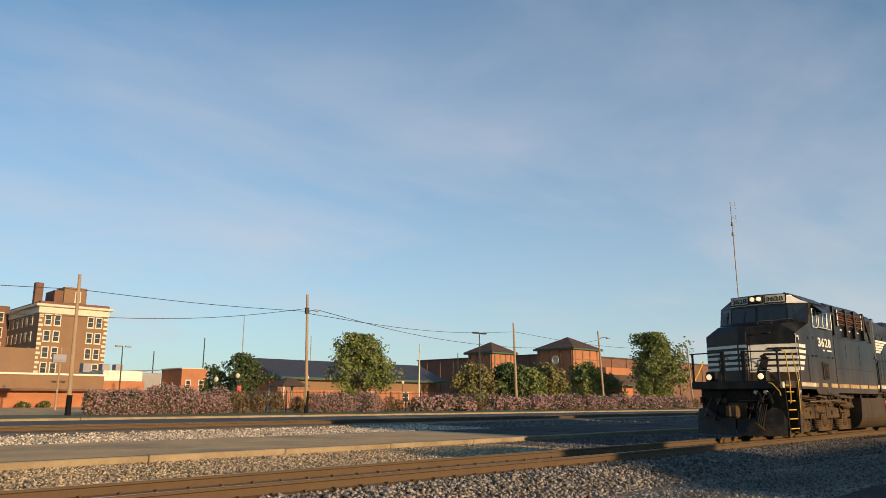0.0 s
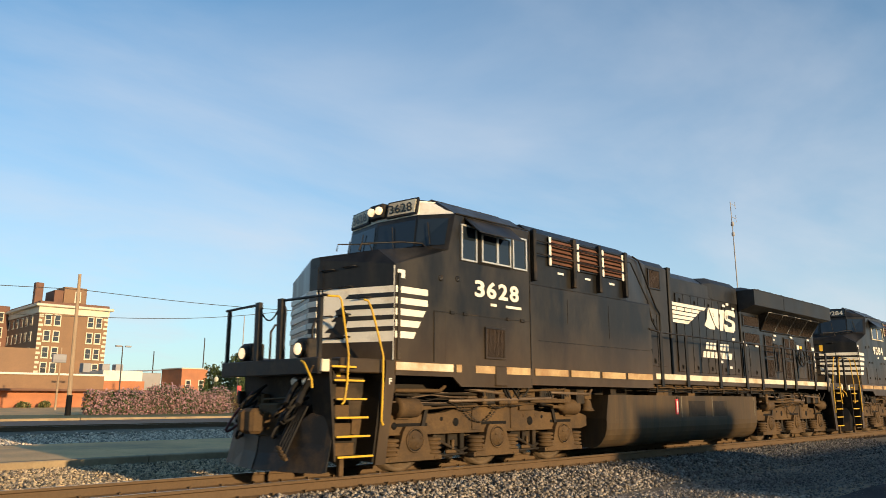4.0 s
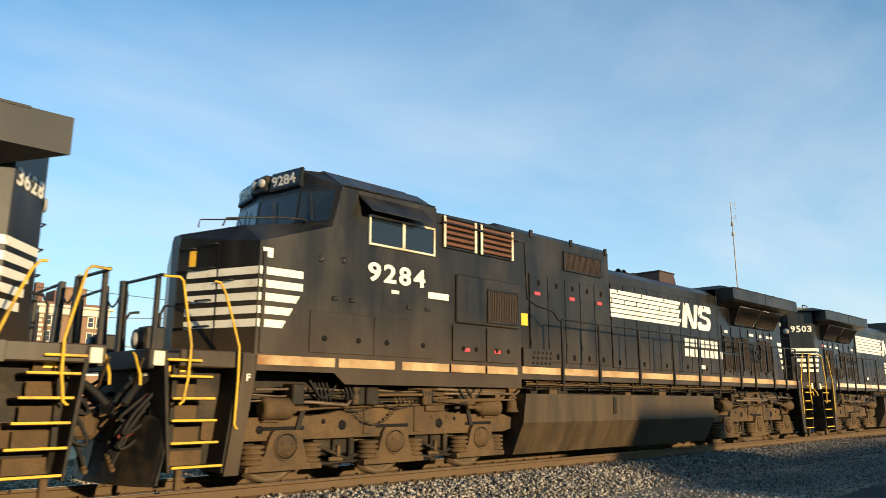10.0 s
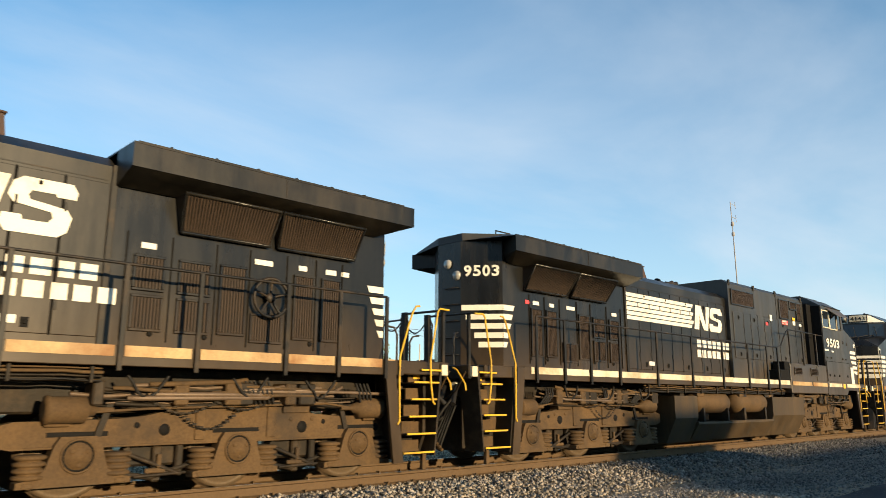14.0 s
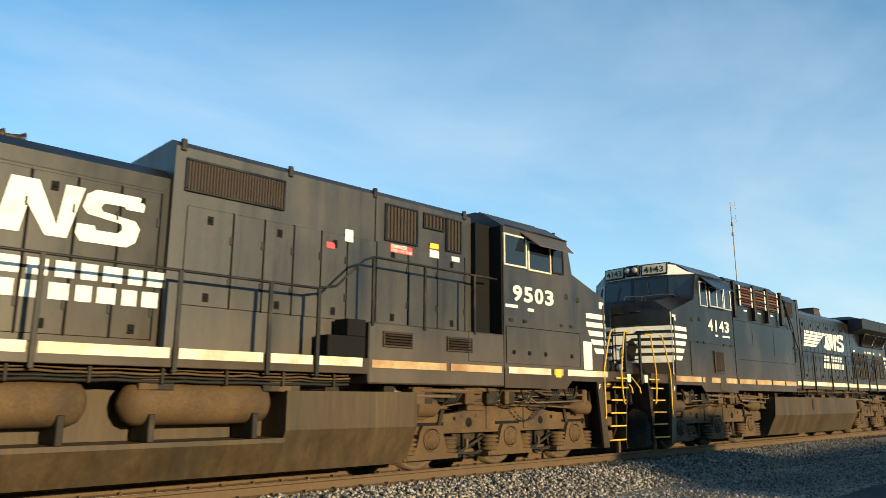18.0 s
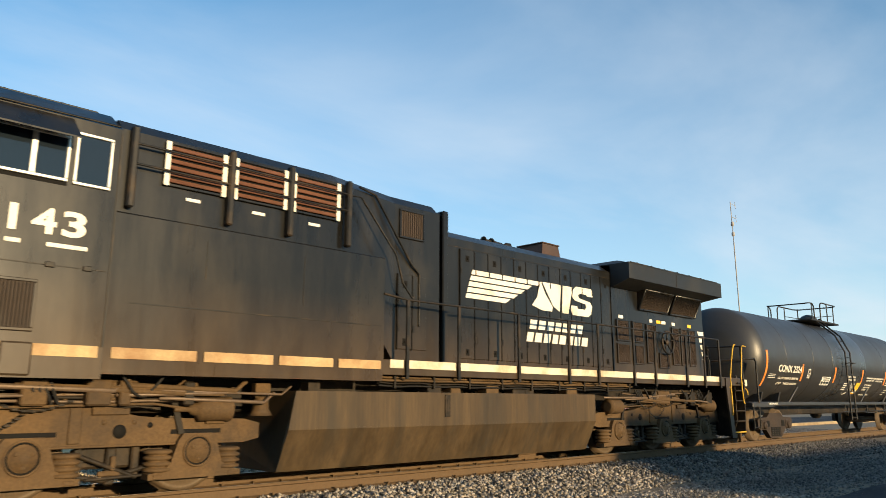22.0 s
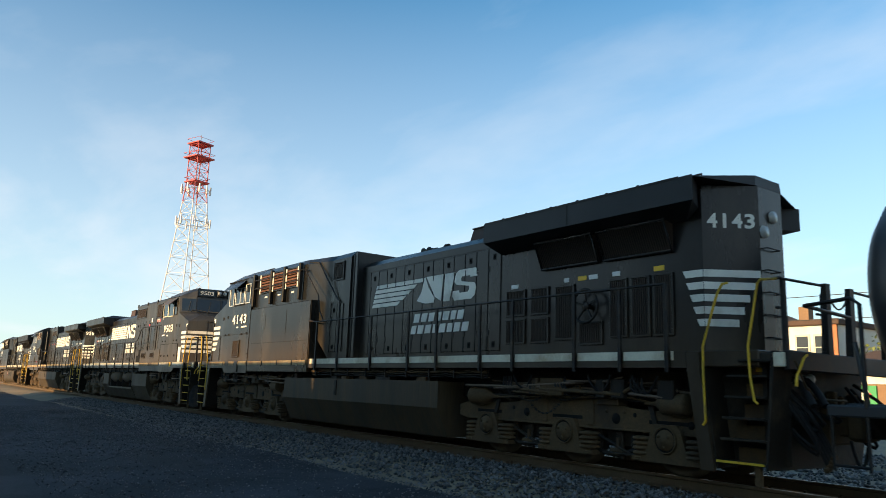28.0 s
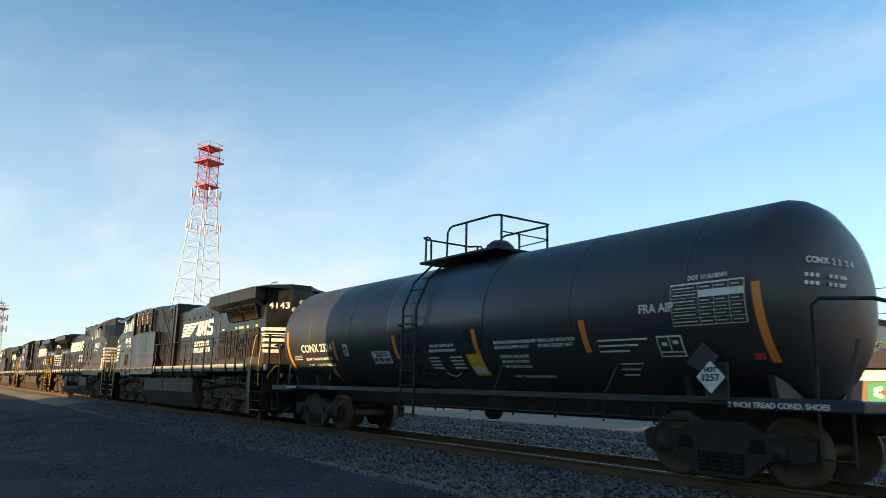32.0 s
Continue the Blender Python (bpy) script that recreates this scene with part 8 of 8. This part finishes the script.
part("lamp_head", Shape().lathe((0.45, 0, 10.82), (1, 0, -0.1), [(0, 0.05), (0.15, 0.13), (0.5, 0.15), (0.62, 0.06)], 10), GREY_WALL, p2)
part("insulator", Shape().box(-0.62, -0.2, -0.15, 0.15, 10.35, 11.0, 0.03), POLE_STEEL, p2)
p3 = pole(95.6, 70.0, 14.3, -0.6, POLE_WOOD, 0.24, "brown wooden utility pole among the trees")
p4 = pole(77.9, 75.0, 10.0, 0.1, CREAM, 0.14, "slim pale flagpole before the depot")
pt = pole(78.0, 62.0, 11.0, -0.15, POLE_STEEL, 0.12, "dark steel floodlight mast with a flat twin head", "lamp_post")
part("head", Shape().box(-1.5, -0.5, -0.3, 0.3, 10.85, 11.05, 0.04), POLE_STEEL, pt)
part("head", Shape().box(0.2, 1.2, -0.3, 0.3, 10.85, 11.05, 0.04), POLE_STEEL, pt)
part("arm", Shape().box(-0.8, 0.5, -0.05, 0.05, 10.85, 10.95), POLE_STEEL, pt)
pb = pole(115.5, 66.0, 14.0, -1.2, POLE_WOOD, 0.22, "leaning wooden pole with a curved street lamp", "lamp_post")
part("lamp_arm", Shape().tube([(-1.1, 0, 12.4), (0.2, 0, 12.9), (1.8, 0, 12.9)], 0.05, 6), POLE_STEEL, pb)
part("lamp_head", Shape().box(1.6, 2.6, -0.2, 0.2, 12.7, 12.95, 0.06), GREY_WALL, pb)
pw = pole(35.9, 85.0, 8.0, -0.1, POLE_STEEL, 0.10, "slim lot lamp with two heads", "lamp_post")
for x in (-1.0, 0.2):
    part("head", Shape().box(x, x + 0.75, -0.2, 0.2, 7.85, 8.05, 0.04), GREY_WALL, pw)
pole(101.8, 90.0, 10.4, 0.0, POLE_STEEL, 0.12, "dark steel mast by the store", "lamp_post")
pg = pole(137.6, 60.0, 11.4, -1.2, POLE_WOOD, 0.2, "wooden pole beside the track with a yellow guy marker")
part("guy_marker", Shape().tube([(5.4, 0, 9.2), (0.2, 0, 4.6)], 0.16, 7), YELLOW, pg)
pc = pole(28.6, 85.0, 7.4, 0, POLE_WOOD, 0.13, "short wooden pole with a grey transformer box")
part("transformer", Shape().box(-0.9, 0.6, -0.3, 0.3, 5.6, 6.6, 0.06), GREY_WALL, pc)
for k, (x, y, h) in enumerate(((38.8, 60.6, 3.6), (47.5, 60.6, 3.6), (36.7, 61.2, 3.2), (64.0, 63.0, 3.4))):
    pl = pole(x, y, h, 0, POLE_STEEL, 0.06, "black park lamp post with a globe", "lamp_post")
    part("globe", Shape().lathe((0, 0, h), (0, 0, 1), [(0, 0.08), (0.1, 0.2), (0.3, 0.24), (0.48, 0.12), (0.52, 0.0)], 12), CREAM, pl)
    if k == 0:
        part("banner", Shape().box(0.06, 0.5, -0.02, 0.02, 1.9, 2.8), RED, pl, "small red banner")
for x, y, h in ((116.2, 200, 27.2), (103.3, 200, 19.6), (88.0, 200, 14.8), (152.0, 215, 24.0)):
    pole(x, y, h, 0, GREY_WALL if h > 20 else POLE_STEEL, 0.22, "thin distant radio mast")


def wire(a, b, sag, label="sagging black overhead wire"):
    a, b = Vector(a), Vector(b)
    pts = [a.lerp(b, q / 16) - Vector((0, 0, sag * math.sin(math.pi * q / 16))) for q in range(17)]
    solid("overhead_wire", Shape().tube(pts, 0.035, 4), POLE_STEEL, label, "wire")


wire((-12.0, 55.0, 9.2), (20.4, 55.0, 10.2), 0.2)
wire((20.4, 55.0, 10.2), (43.35, 55.0, 10.3), 0.22)
wire((-12.0, 55.0, 6.9), (20.4, 55.0, 7.9), 0.1)
wire((20.4, 55.0, 7.9), (43.35, 55.0, 10.6), 0.55)
wire((44.6, 55.0, 10.6), (77.9, 62.0, 9.0), 0.5)
wire((77.9, 62.0, 9.0), (114.3, 66.0, 12.0), 0.9)
wire((43.4, 55.0, 10.1), (95.2, 70.0, 12.5), 0.9)
wire((95.2, 70.0, 12.5), (136.4, 60.0, 11.2), 1.0)
# the antenna mast beyond the tracks
mast = thing("antenna_mast", "thin grey antenna mast with looped elements at its top", "mast", pose(161.9, 60.0, -0.3))
part("shaft", Shape().tube([(0.3, 0, 0), (0.0, 0, 37.2)], 0.13, 6), GREY_WALL, mast)
part("upper_shaft", Shape().tube([(0.0, 0, 37.2), (-0.35, 0, 46.8)], 0.10, 6), GREY_WALL, mast)
for z in (46.4, 43.2):
    part("dipole", Shape().tube([(-0.3, 0, z), (2.2, 0, z - 0.1)], 0.07, 5).tube([(2.2, 0, z - 0.9), (2.2, 0, z + 0.8)], 0.07, 5), GREY_WALL, mast)
for z in (40.9, 38.5):
    part("loop", Shape().lathe((0.0, 0, z), (0, 0, 1), [(0, 0.12), (0.3, 0.38), (0.9, 0.38), (1.2, 0.12)], 8), GREY_WALL, mast)

# ---- the lattice tower and what stands down the line ----
TOWER_RED = stuff_of("tower_red", (0.50, 0.075, 0.07), 0.5, vary=0.1, bump=0.0)
TOWER_WHITE = stuff_of("tower_white", (0.70, 0.66, 0.62), 0.5, vary=0.1, bump=0.0)


def lattice(name, label, x, y, h, w0, w1, bands, platforms, turn, seed):
    t = thing(name, label, "tower", pose(x, y, -0.3, 0, 0, turn))
    levels = [0.0]
    step = w0 * 0.55
    while levels[-1] < h:
        levels.append(min(h, levels[-1] + step))
        step = max(1.6, step * 0.93)
    red_, white_ = Shape(), Shape()
    width = lambda z: (w0 + (w1 - w0) * min(1.0, z / (h * 0.82))) / 2
    for i in range(len(levels) - 1):
        a, b = levels[i], levels[i + 1]
        paint = TOWER_RED if bands > 1 and a / h > 0.72 else TOWER_WHITE
        s = red_ if paint is TOWER_RED else white_
        ca = [(sx * width(a), sy * width(a), a) for sx, sy in ((-1, -1), (1, -1), (1, 1), (-1, 1))]
        cb = [(sx * width(b), sy * width(b), b) for sx, sy in ((-1, -1), (1, -1), (1, 1), (-1, 1))]
        for k in range(4):
            n = (k + 1) % 4
            s.tube([ca[k], cb[k]], 0.13, 5, False)
            s.tube([ca[k], cb[n]], 0.05, 4, False)
            s.tube([ca[n], cb[k]], 0.05, 4, False)
            s.tube([cb[k], cb[n]], 0.06, 4, False)
    tagged(part("lattice", white_, TOWER_WHITE, t, "white steel lattice members"), kind="stuff")
    if red_.v:
        tagged(part("lattice", red_, TOWER_RED, t, "red steel lattice members"), kind="stuff")
    for z, r in platforms:
        s = Shape().box(-r, r, -r, r, z, z + 0.35, 0.05)
        p = part("platform", s, TOWER_RED, t, "red work platform")
        rail = Shape().tube([(-r, -r, z + 1.3), (r, -r, z + 1.3), (r, r, z + 1.3), (-r, r, z + 1.3), (-r, -r, z + 1.3)], 0.06, 4)
        part("platform_rail", rail, TOWER_RED, p)
    rng = random.Random(seed)
    for z in (h * 0.80, h * 0.66):
        for k in range(9):
            a = k * 2 * math.pi / 9 + rng.random() * 0.3
            r = width(z) + 1.6
            part("panel_antenna", Shape().box(math.cos(a) * r - 0.2, math.cos(a) * r + 0.2, math.sin(a) * r - 0.15, math.sin(a) * r + 0.15, z - 1.0, z + 1.2, 0.03), TOWER_WHITE, t)
        part("antenna_ring", Shape().tube([(math.cos(q * math.pi / 8) * (width(z) + 1.4), math.sin(q * math.pi / 8) * (width(z) + 1.4), z) for q in range(17)], 0.08, 4, False), GREY_WALL, t)
    part("spire", Shape().tube([(0, 0, h), (0, 0, h + 2.6)], 0.08, 5), GREY_WALL, t)
    return t


lattice("lattice_tower", "red and white steel lattice radio tower with platforms and panel antennas", -179.0, 43.7, 59.5, 11.0, 3.5, 5, ((59.5, 2.3), (55.8, 2.7), (49.5, 2.2)), 20, 5)
lattice("lattice_tower", "pale steel lattice tower far down the line", -302.0, 12.0, 27.5, 4.0, 2.0, 1, ((25.0, 2.2),), 10, 6)
bridge = thing("girder_bridge", "distant green girder bridge across the tracks", "bridge")
part("girder", Shape().box(-264, -260, -36, 62, 5.6, 7.4, 0.05), GREENTRIM, bridge)
for y in (-34, -12, 14, 40, 60):
    part("pier", Shape().box(-263, -261, y - 0.8, y + 0.8, -0.4, 5.6, 0.1), GREY_WALL, bridge)
ps = pole(-119.0, 1.9 - 3.4, 6.2, 0, POLE_STEEL, 0.12, "grey signal mast beside the track", "signal_mast", -0.4)
part("signal_head", Shape().box(-0.2, 0.2, -0.3, 0.3, 4.6, 5.8, 0.05), POLE_STEEL, ps)

# white shop and the store beyond the platform, seen past the end of the train
white = thing("corner_building", "cream two-storey corner building with red brick piers and a brown cornice", "building")
part("wall", Shape().box(-52, -32.8, 60, 74, -0.3, 8.2), WHITE_WALL, white, "cream rendered wall")
part("lower_wall", Shape().box(-52.1, -32.7, 59.9, 74.1, -0.3, 3.9), BRICK_ORANGE, white)
part("cornice", Shape().box(-52.3, -32.5, 59.5, 74.3, 8.2, 8.75, 0.08), SHINGLE, white)
part("gable", Shape().loft([[(-44, 60, 8.75), (-38, 60, 8.75), (-38, 66, 8.75), (-44, 66, 8.75)], [(-41.2, 60, 10.0), (-40.8, 60, 10.0), (-40.8, 66, 10.0), (-41.2, 66, 10.0)]]), SHINGLE, white)
part("chimney", Shape().box(-37.0, -36.0, 61, 62, 8.7, 10.2, 0.04), BRICK_TAN, white)
for x in (-50.0, -46.5, -43.0, -39.5, -36.2, -34.4):
    window(white, x, 5.0, 1.2, 2.2, 60)
for x in (-51.6, -33.2):
    part("pier", Shape().box(x - 0.4, x + 0.4, 59.75, 60.0, -0.3, 8.2, 0.03), BRICK_ORANGE, white)
shop2 = thing("corner_shop", "low tan shop with brown roof and green flower sign", "shop")
part("wall", Shape().box(-27.0, -8.0, 45.5, 56, -0.3, 3.4), BRICK_TAN, shop2)
part("roof", Shape().loft([[(-27.8, 44.4, 3.3), (-7.2, 44.4, 3.3), (-7.2, 57, 3.3), (-27.8, 57, 3.3)], [(-25, 49, 5.0), (-10, 49, 5.0), (-10, 53, 5.0), (-25, 53, 5.0)]]), SHINGLE, shop2)
part("sign_band", Shape().box(-26.9, -8.1, 45.38, 45.5, 2.4, 3.2, 0.02), WHITE_WALL, shop2)
part("green_sign", Shape().box(-25.2, -23.6, 45.30, 45.49, 0.9, 2.3, 0.02), stuff_of("sign_green", (0.02, 0.26, 0.08), 0.4, vary=0.05, bump=0.0), shop2, "green sign with white petals")
for k in range(5):
    a = k * 2 * math.pi / 5
    part("petal", Shape().lathe((-24.4 + 0.28 * math.cos(a), 45.30, 1.6 + 0.28 * math.sin(a)), (0, -1, 0), [(0, 0.2), (0.02, 0.18), (0.02, 0)], 8), WHITE_WALL if k else RED, shop2)
tree(-25.5, 58.0, 10.2, 9.0, LEAF, 91, "bright green tree behind the shop", base=0.15, leaves=5200, size=0.18)
tree(-56.0, 66.0, 9.0, 8.0, LEAF, 92, "bright green street tree", base=0.15, leaves=3600, size=0.2)
wire((-60.0, 40.0, 9.6), (8.0, 44.0, 9.8), 1.2)
wire((-60.0, 42.0, 8.2), (8.0, 46.0, 8.2), 1.2)

# ---- brick blocks added behind the lot, never in view, stepped to shape its shade ----
for x0, x1, y1, h in ((-18.2, -4.25, -17.0, 9.5), (-4.2, -2.7, -17.0, 3.7), (11.85, 12.85, -40.0, 5.1), (12.86, 13.6, -40.0, 5.5), (13.61, 18.4, -40.0, 6.6), (18.41, 31.5, -40.0, 5.35), (-61.4, -18.4, -17.0, 3.9)):
    b = thing("row_building", "plain brick building on the near side of the lot", "building", kind="structure")
    part("wall", Shape().box(x0, x1, y1 - 14, y1, -0.5, h), BRICK_TAN, b)
    part("coping", Shape().box(x0 - 0.05, x1 + 0.05, y1 - 14.1, y1 + 0.1, h, h + 0.2, 0.04), CREAM, b)
    part("door", Shape().box((x0 + x1) / 2 - 0.5, (x0 + x1) / 2 + 0.5, y1 + 0.01, y1 + 0.07, -0.45, 1.65, 0.01), BRICK_DARK, b)


# ---- ties, spikes and ballast ----
TIE_MESH = Shape().box(-0.11, 0.11, -1.28, 1.28, -0.36, -0.188, 0.012).mesh("tie", TIE)
PLATE_MESH = Shape().box(-0.10, 0.10, -0.17, 0.17, -0.19, -0.178, 0.004).mesh("tie_plate", RAIL)
SPIKE_MESH = Shape().box(-0.014, 0.014, -0.014, 0.014, -0.19, -0.145, 0.003).box(-0.024, 0.024, -0.03, 0.018, -0.148, -0.130, 0.006).mesh("rail_spike", RAIL)
for k in range(-84, 76):
    x = k * 0.53 + random.uniform(-0.03, 0.03)
    tie_ = part("tie", TIE_MESH, TIE, main_track, "", pose(x, random.uniform(-0.04, 0.04), 0, 0, 0, random.uniform(-1, 1)))
    if -60 < k < 64:
        for y in (-0.7525, 0.7525):
            part("tie_plate", PLATE_MESH, RAIL, main_track, "", (x, y, 0))
            part("rail_spike", SPIKE_MESH, RAIL, main_track, "", (x + 0.05, y - 0.085, 0))
            part("rail_spike", SPIKE_MESH, RAIL, main_track, "", pose(x - 0.05, y + 0.085, 0, 0, 0, 180))


def stones(name, label, spots, size, seed, material, z_off=0.0):
    """Loose angular stones, one mass; spots: rows of x, y, z."""
    rng = np.random.default_rng(seed)
    n = len(spots)
    base = np.array([(1, 0, 0), (-1, 0, 0), (0, 1, 0), (0, -1, 0), (0, 0, 1), (0, 0, -1)], float)
    faces = np.array([(0, 2, 4), (2, 1, 4), (1, 3, 4), (3, 0, 4), (2, 0, 5), (1, 2, 5), (3, 1, 5), (0, 3, 5)], np.int32)
    v = np.repeat(base[None], n, 0) * rng.uniform(0.65, 1.25, (n, 6, 1)) + rng.normal(size=(n, 6, 3)) * 0.22
    v *= rng.uniform(0.55, 1.35, (n, 1, 1)) * size * np.array([1.0, 1.0, 0.75])
    a = rng.uniform(0, 2 * np.pi, n)
    c, s = np.cos(a)[:, None], np.sin(a)[:, None]
    v = np.stack([v[..., 0] * c - v[..., 1] * s, v[..., 0] * s + v[..., 1] * c, v[..., 2]], -1) + spots[:, None, :]
    f = (faces[None] + 6 * np.arange(n, dtype=np.int32)[:, None, None]).reshape(-1, 3)
    me = bpy.data.meshes.new(name)
    me.vertices.add(6 * n)
    me.vertices.foreach_set("co", v.astype(np.float32).ravel())
    me.loops.add(24 * n)
    me.loops.foreach_set("vertex_index", f.ravel().astype(np.int32))
    me.polygons.add(8 * n)
    me.polygons.foreach_set("loop_start", np.arange(0, 24 * n, 3, dtype=np.int32))
    me.materials.append(material)
    me.update()
    return tagged(part(name, me, material), label, "gravel", kind="stuff")


def stone_material(name, base):
    m = stuff_of(name, base, 0.85, vary=0.2, scale=0.7, fine=30, bump=0.2)
    t = m.node_tree
    g = t.nodes.new("ShaderNodeNewGeometry")
    r = t.nodes.new("ShaderNodeMapRange")
    r.inputs["To Min"].default_value, r.inputs["To Max"].default_value = 0.22, 1.65
    t.links.new(g.outputs["Random Per Island"], r.inputs["Value"])
    bsdf = t.nodes["Principled BSDF"]
    old = bsdf.inputs["Base Color"].links[0].from_socket
    mul = t.nodes.new("ShaderNodeVectorMath")
    mul.operation = "SCALE"
    t.links.new(old, mul.inputs[0])
    t.links.new(r.outputs[0], mul.inputs["Scale"])
    t.links.new(mul.outputs[0], bsdf.inputs["Base Color"])
    return m


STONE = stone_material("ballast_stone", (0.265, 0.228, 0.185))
# shaded copy of the ballast colour, for the left side and behind the train
STONE_GREY_SHADED = stone_material("grey_ballast_stone", (0.115, 0.110, 0.106))
# pale stone with the tank car's shadow put into its colour
STONE_PALE_SHADED = stone_material("pale_grey_stone", (0.125, 0.118, 0.108))
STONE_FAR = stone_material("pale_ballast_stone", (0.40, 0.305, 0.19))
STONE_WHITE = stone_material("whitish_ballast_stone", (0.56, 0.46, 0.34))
# shaded copy of the ballast colour, for stones farther right
STONE_SHADED = stone_material("dull_lot_stone", (0.15, 0.135, 0.116))


def scatter(x0, x1, y0, y1, n, seed, top=0.0, keep=None):
    rng = np.random.default_rng(seed)
    x, y = rng.uniform(x0, x1, n), rng.uniform(y0, y1, n)
    if keep is not None:
        ok = keep(x, y, rng.uniform(0, 1, n))
        x, y = x[ok], y[ok]
    bed = np.clip((3.1 - np.abs(y)) / 1.3, 0, 1)
    bed2 = np.clip((2.9 - np.abs(y - 24.5)) / 1.3, 0, 1)
    base = np.where(y < 0, -0.42, np.where(y < 8.6, -0.45, -0.36))
    b = np.maximum(bed, bed2)
    z = base + (-0.21 - base) * b + rng.uniform(-0.02, 0.045, len(x)) * (0.4 + 0.6 * (b > 0.02)) + top
    return np.stack([x, y, z], 1)


edge_keep = lambda x, y, u: u < np.clip((-2.9 - y) / -1.6 + 1.0, 0.05, 1.0)
wide_keep = lambda x, y, u: u < np.clip((-4.9 - y) / -1.8 + 1.0, 0.05, 1.0)
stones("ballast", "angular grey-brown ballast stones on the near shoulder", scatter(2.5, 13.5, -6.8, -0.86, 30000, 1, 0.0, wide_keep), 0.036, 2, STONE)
# from x = 13.5 on, the shade lies in the stones' darker colour
stones("ballast", "dull grey ballast stones on the near shoulder", scatter(13.5, 30.0, -6.8, -0.86, 40000, 19, 0.0, wide_keep), 0.036, 20, STONE_SHADED)
# left shoulder: its shade is put into the stone colour
stones("ballast", "angular grey-brown ballast stones on the near shoulder", scatter(-48.0, -2.0, -4.4, -0.86, 38000, 3, 0.0, edge_keep), 0.038, 4, STONE_GREY_SHADED)
stones("ballast", "small stones between the rails", scatter(-46.0, 40.0, -0.60, 0.60, 12000, 5, -0.02), 0.032, 6, STONE)
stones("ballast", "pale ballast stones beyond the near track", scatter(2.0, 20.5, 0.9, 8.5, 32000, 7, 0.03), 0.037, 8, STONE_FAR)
# right of x = 20.5 the train's shadow is put into the stone colour
stones("ballast", "dark oily ballast stones beyond the near track", scatter(20.5, 46.0, 0.9, 8.5, 30000, 17, 0.03), 0.04, 18, STONE_GREY_SHADED)
stones("ballast", "pale ballast stones beyond the near track", scatter(-60.0, 1.0, 0.9, 12.6, 26000, 9, 0.03), 0.06, 10, STONE_PALE_SHADED)
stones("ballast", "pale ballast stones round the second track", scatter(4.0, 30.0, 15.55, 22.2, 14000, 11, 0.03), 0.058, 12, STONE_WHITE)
# from x = 30 on, train shadow painted in by darker stones
stones("ballast", "dull ballast stones round the second track", scatter(30.0, 70.0, 15.55, 22.2, 15000, 21, 0.03), 0.06, 22, STONE_SHADED)
# lot gravel takes the two shaded stone colours
stones("lot_gravel", "loose gravel strewn on the asphalt", scatter(4.0, 26.0, -7.5, -3.6, 5200, 13, 0.045), 0.018, 14, STONE_SHADED)
stones("lot_gravel", "loose gravel strewn on the asphalt", scatter(-40.0, -4.0, -8.5, -3.4, 15000, 15, 0.045), 0.018, 16, STONE_GREY_SHADED)


# ---- what moves ----
SLIDE = ((0.0, 42.1), (4.5, 23.15), (7.0, 12.60), (10.0, 0.0), (14.5, -18.86), (18.0, -33.41), (22.0, -50.13), (25.0, -62.69), (28.0, -75.40), (30.0, -83.83), (32.0, -92.32))


def slide_at(t):
    for (a, p), (b, q) in zip(SLIDE, SLIDE[1:]):
        if a <= t <= b:
            return p + (q - p) * (t - a) / (b - a)
    return SLIDE[-1][1]


def motions():
    for ob, x in train:
        walk(ob, [(t, Matrix.Translation((x + s, 0, 0))) for t, s in SLIDE])
    for ob, r in wheelsets:
        m = ob.matrix_basis.copy()
        walk(ob, [(k / 6, m @ Matrix.Rotation((slide_at(k / 6) - SLIDE[0][1]) / r, 4, "Y")) for k in range(193)])


motions()
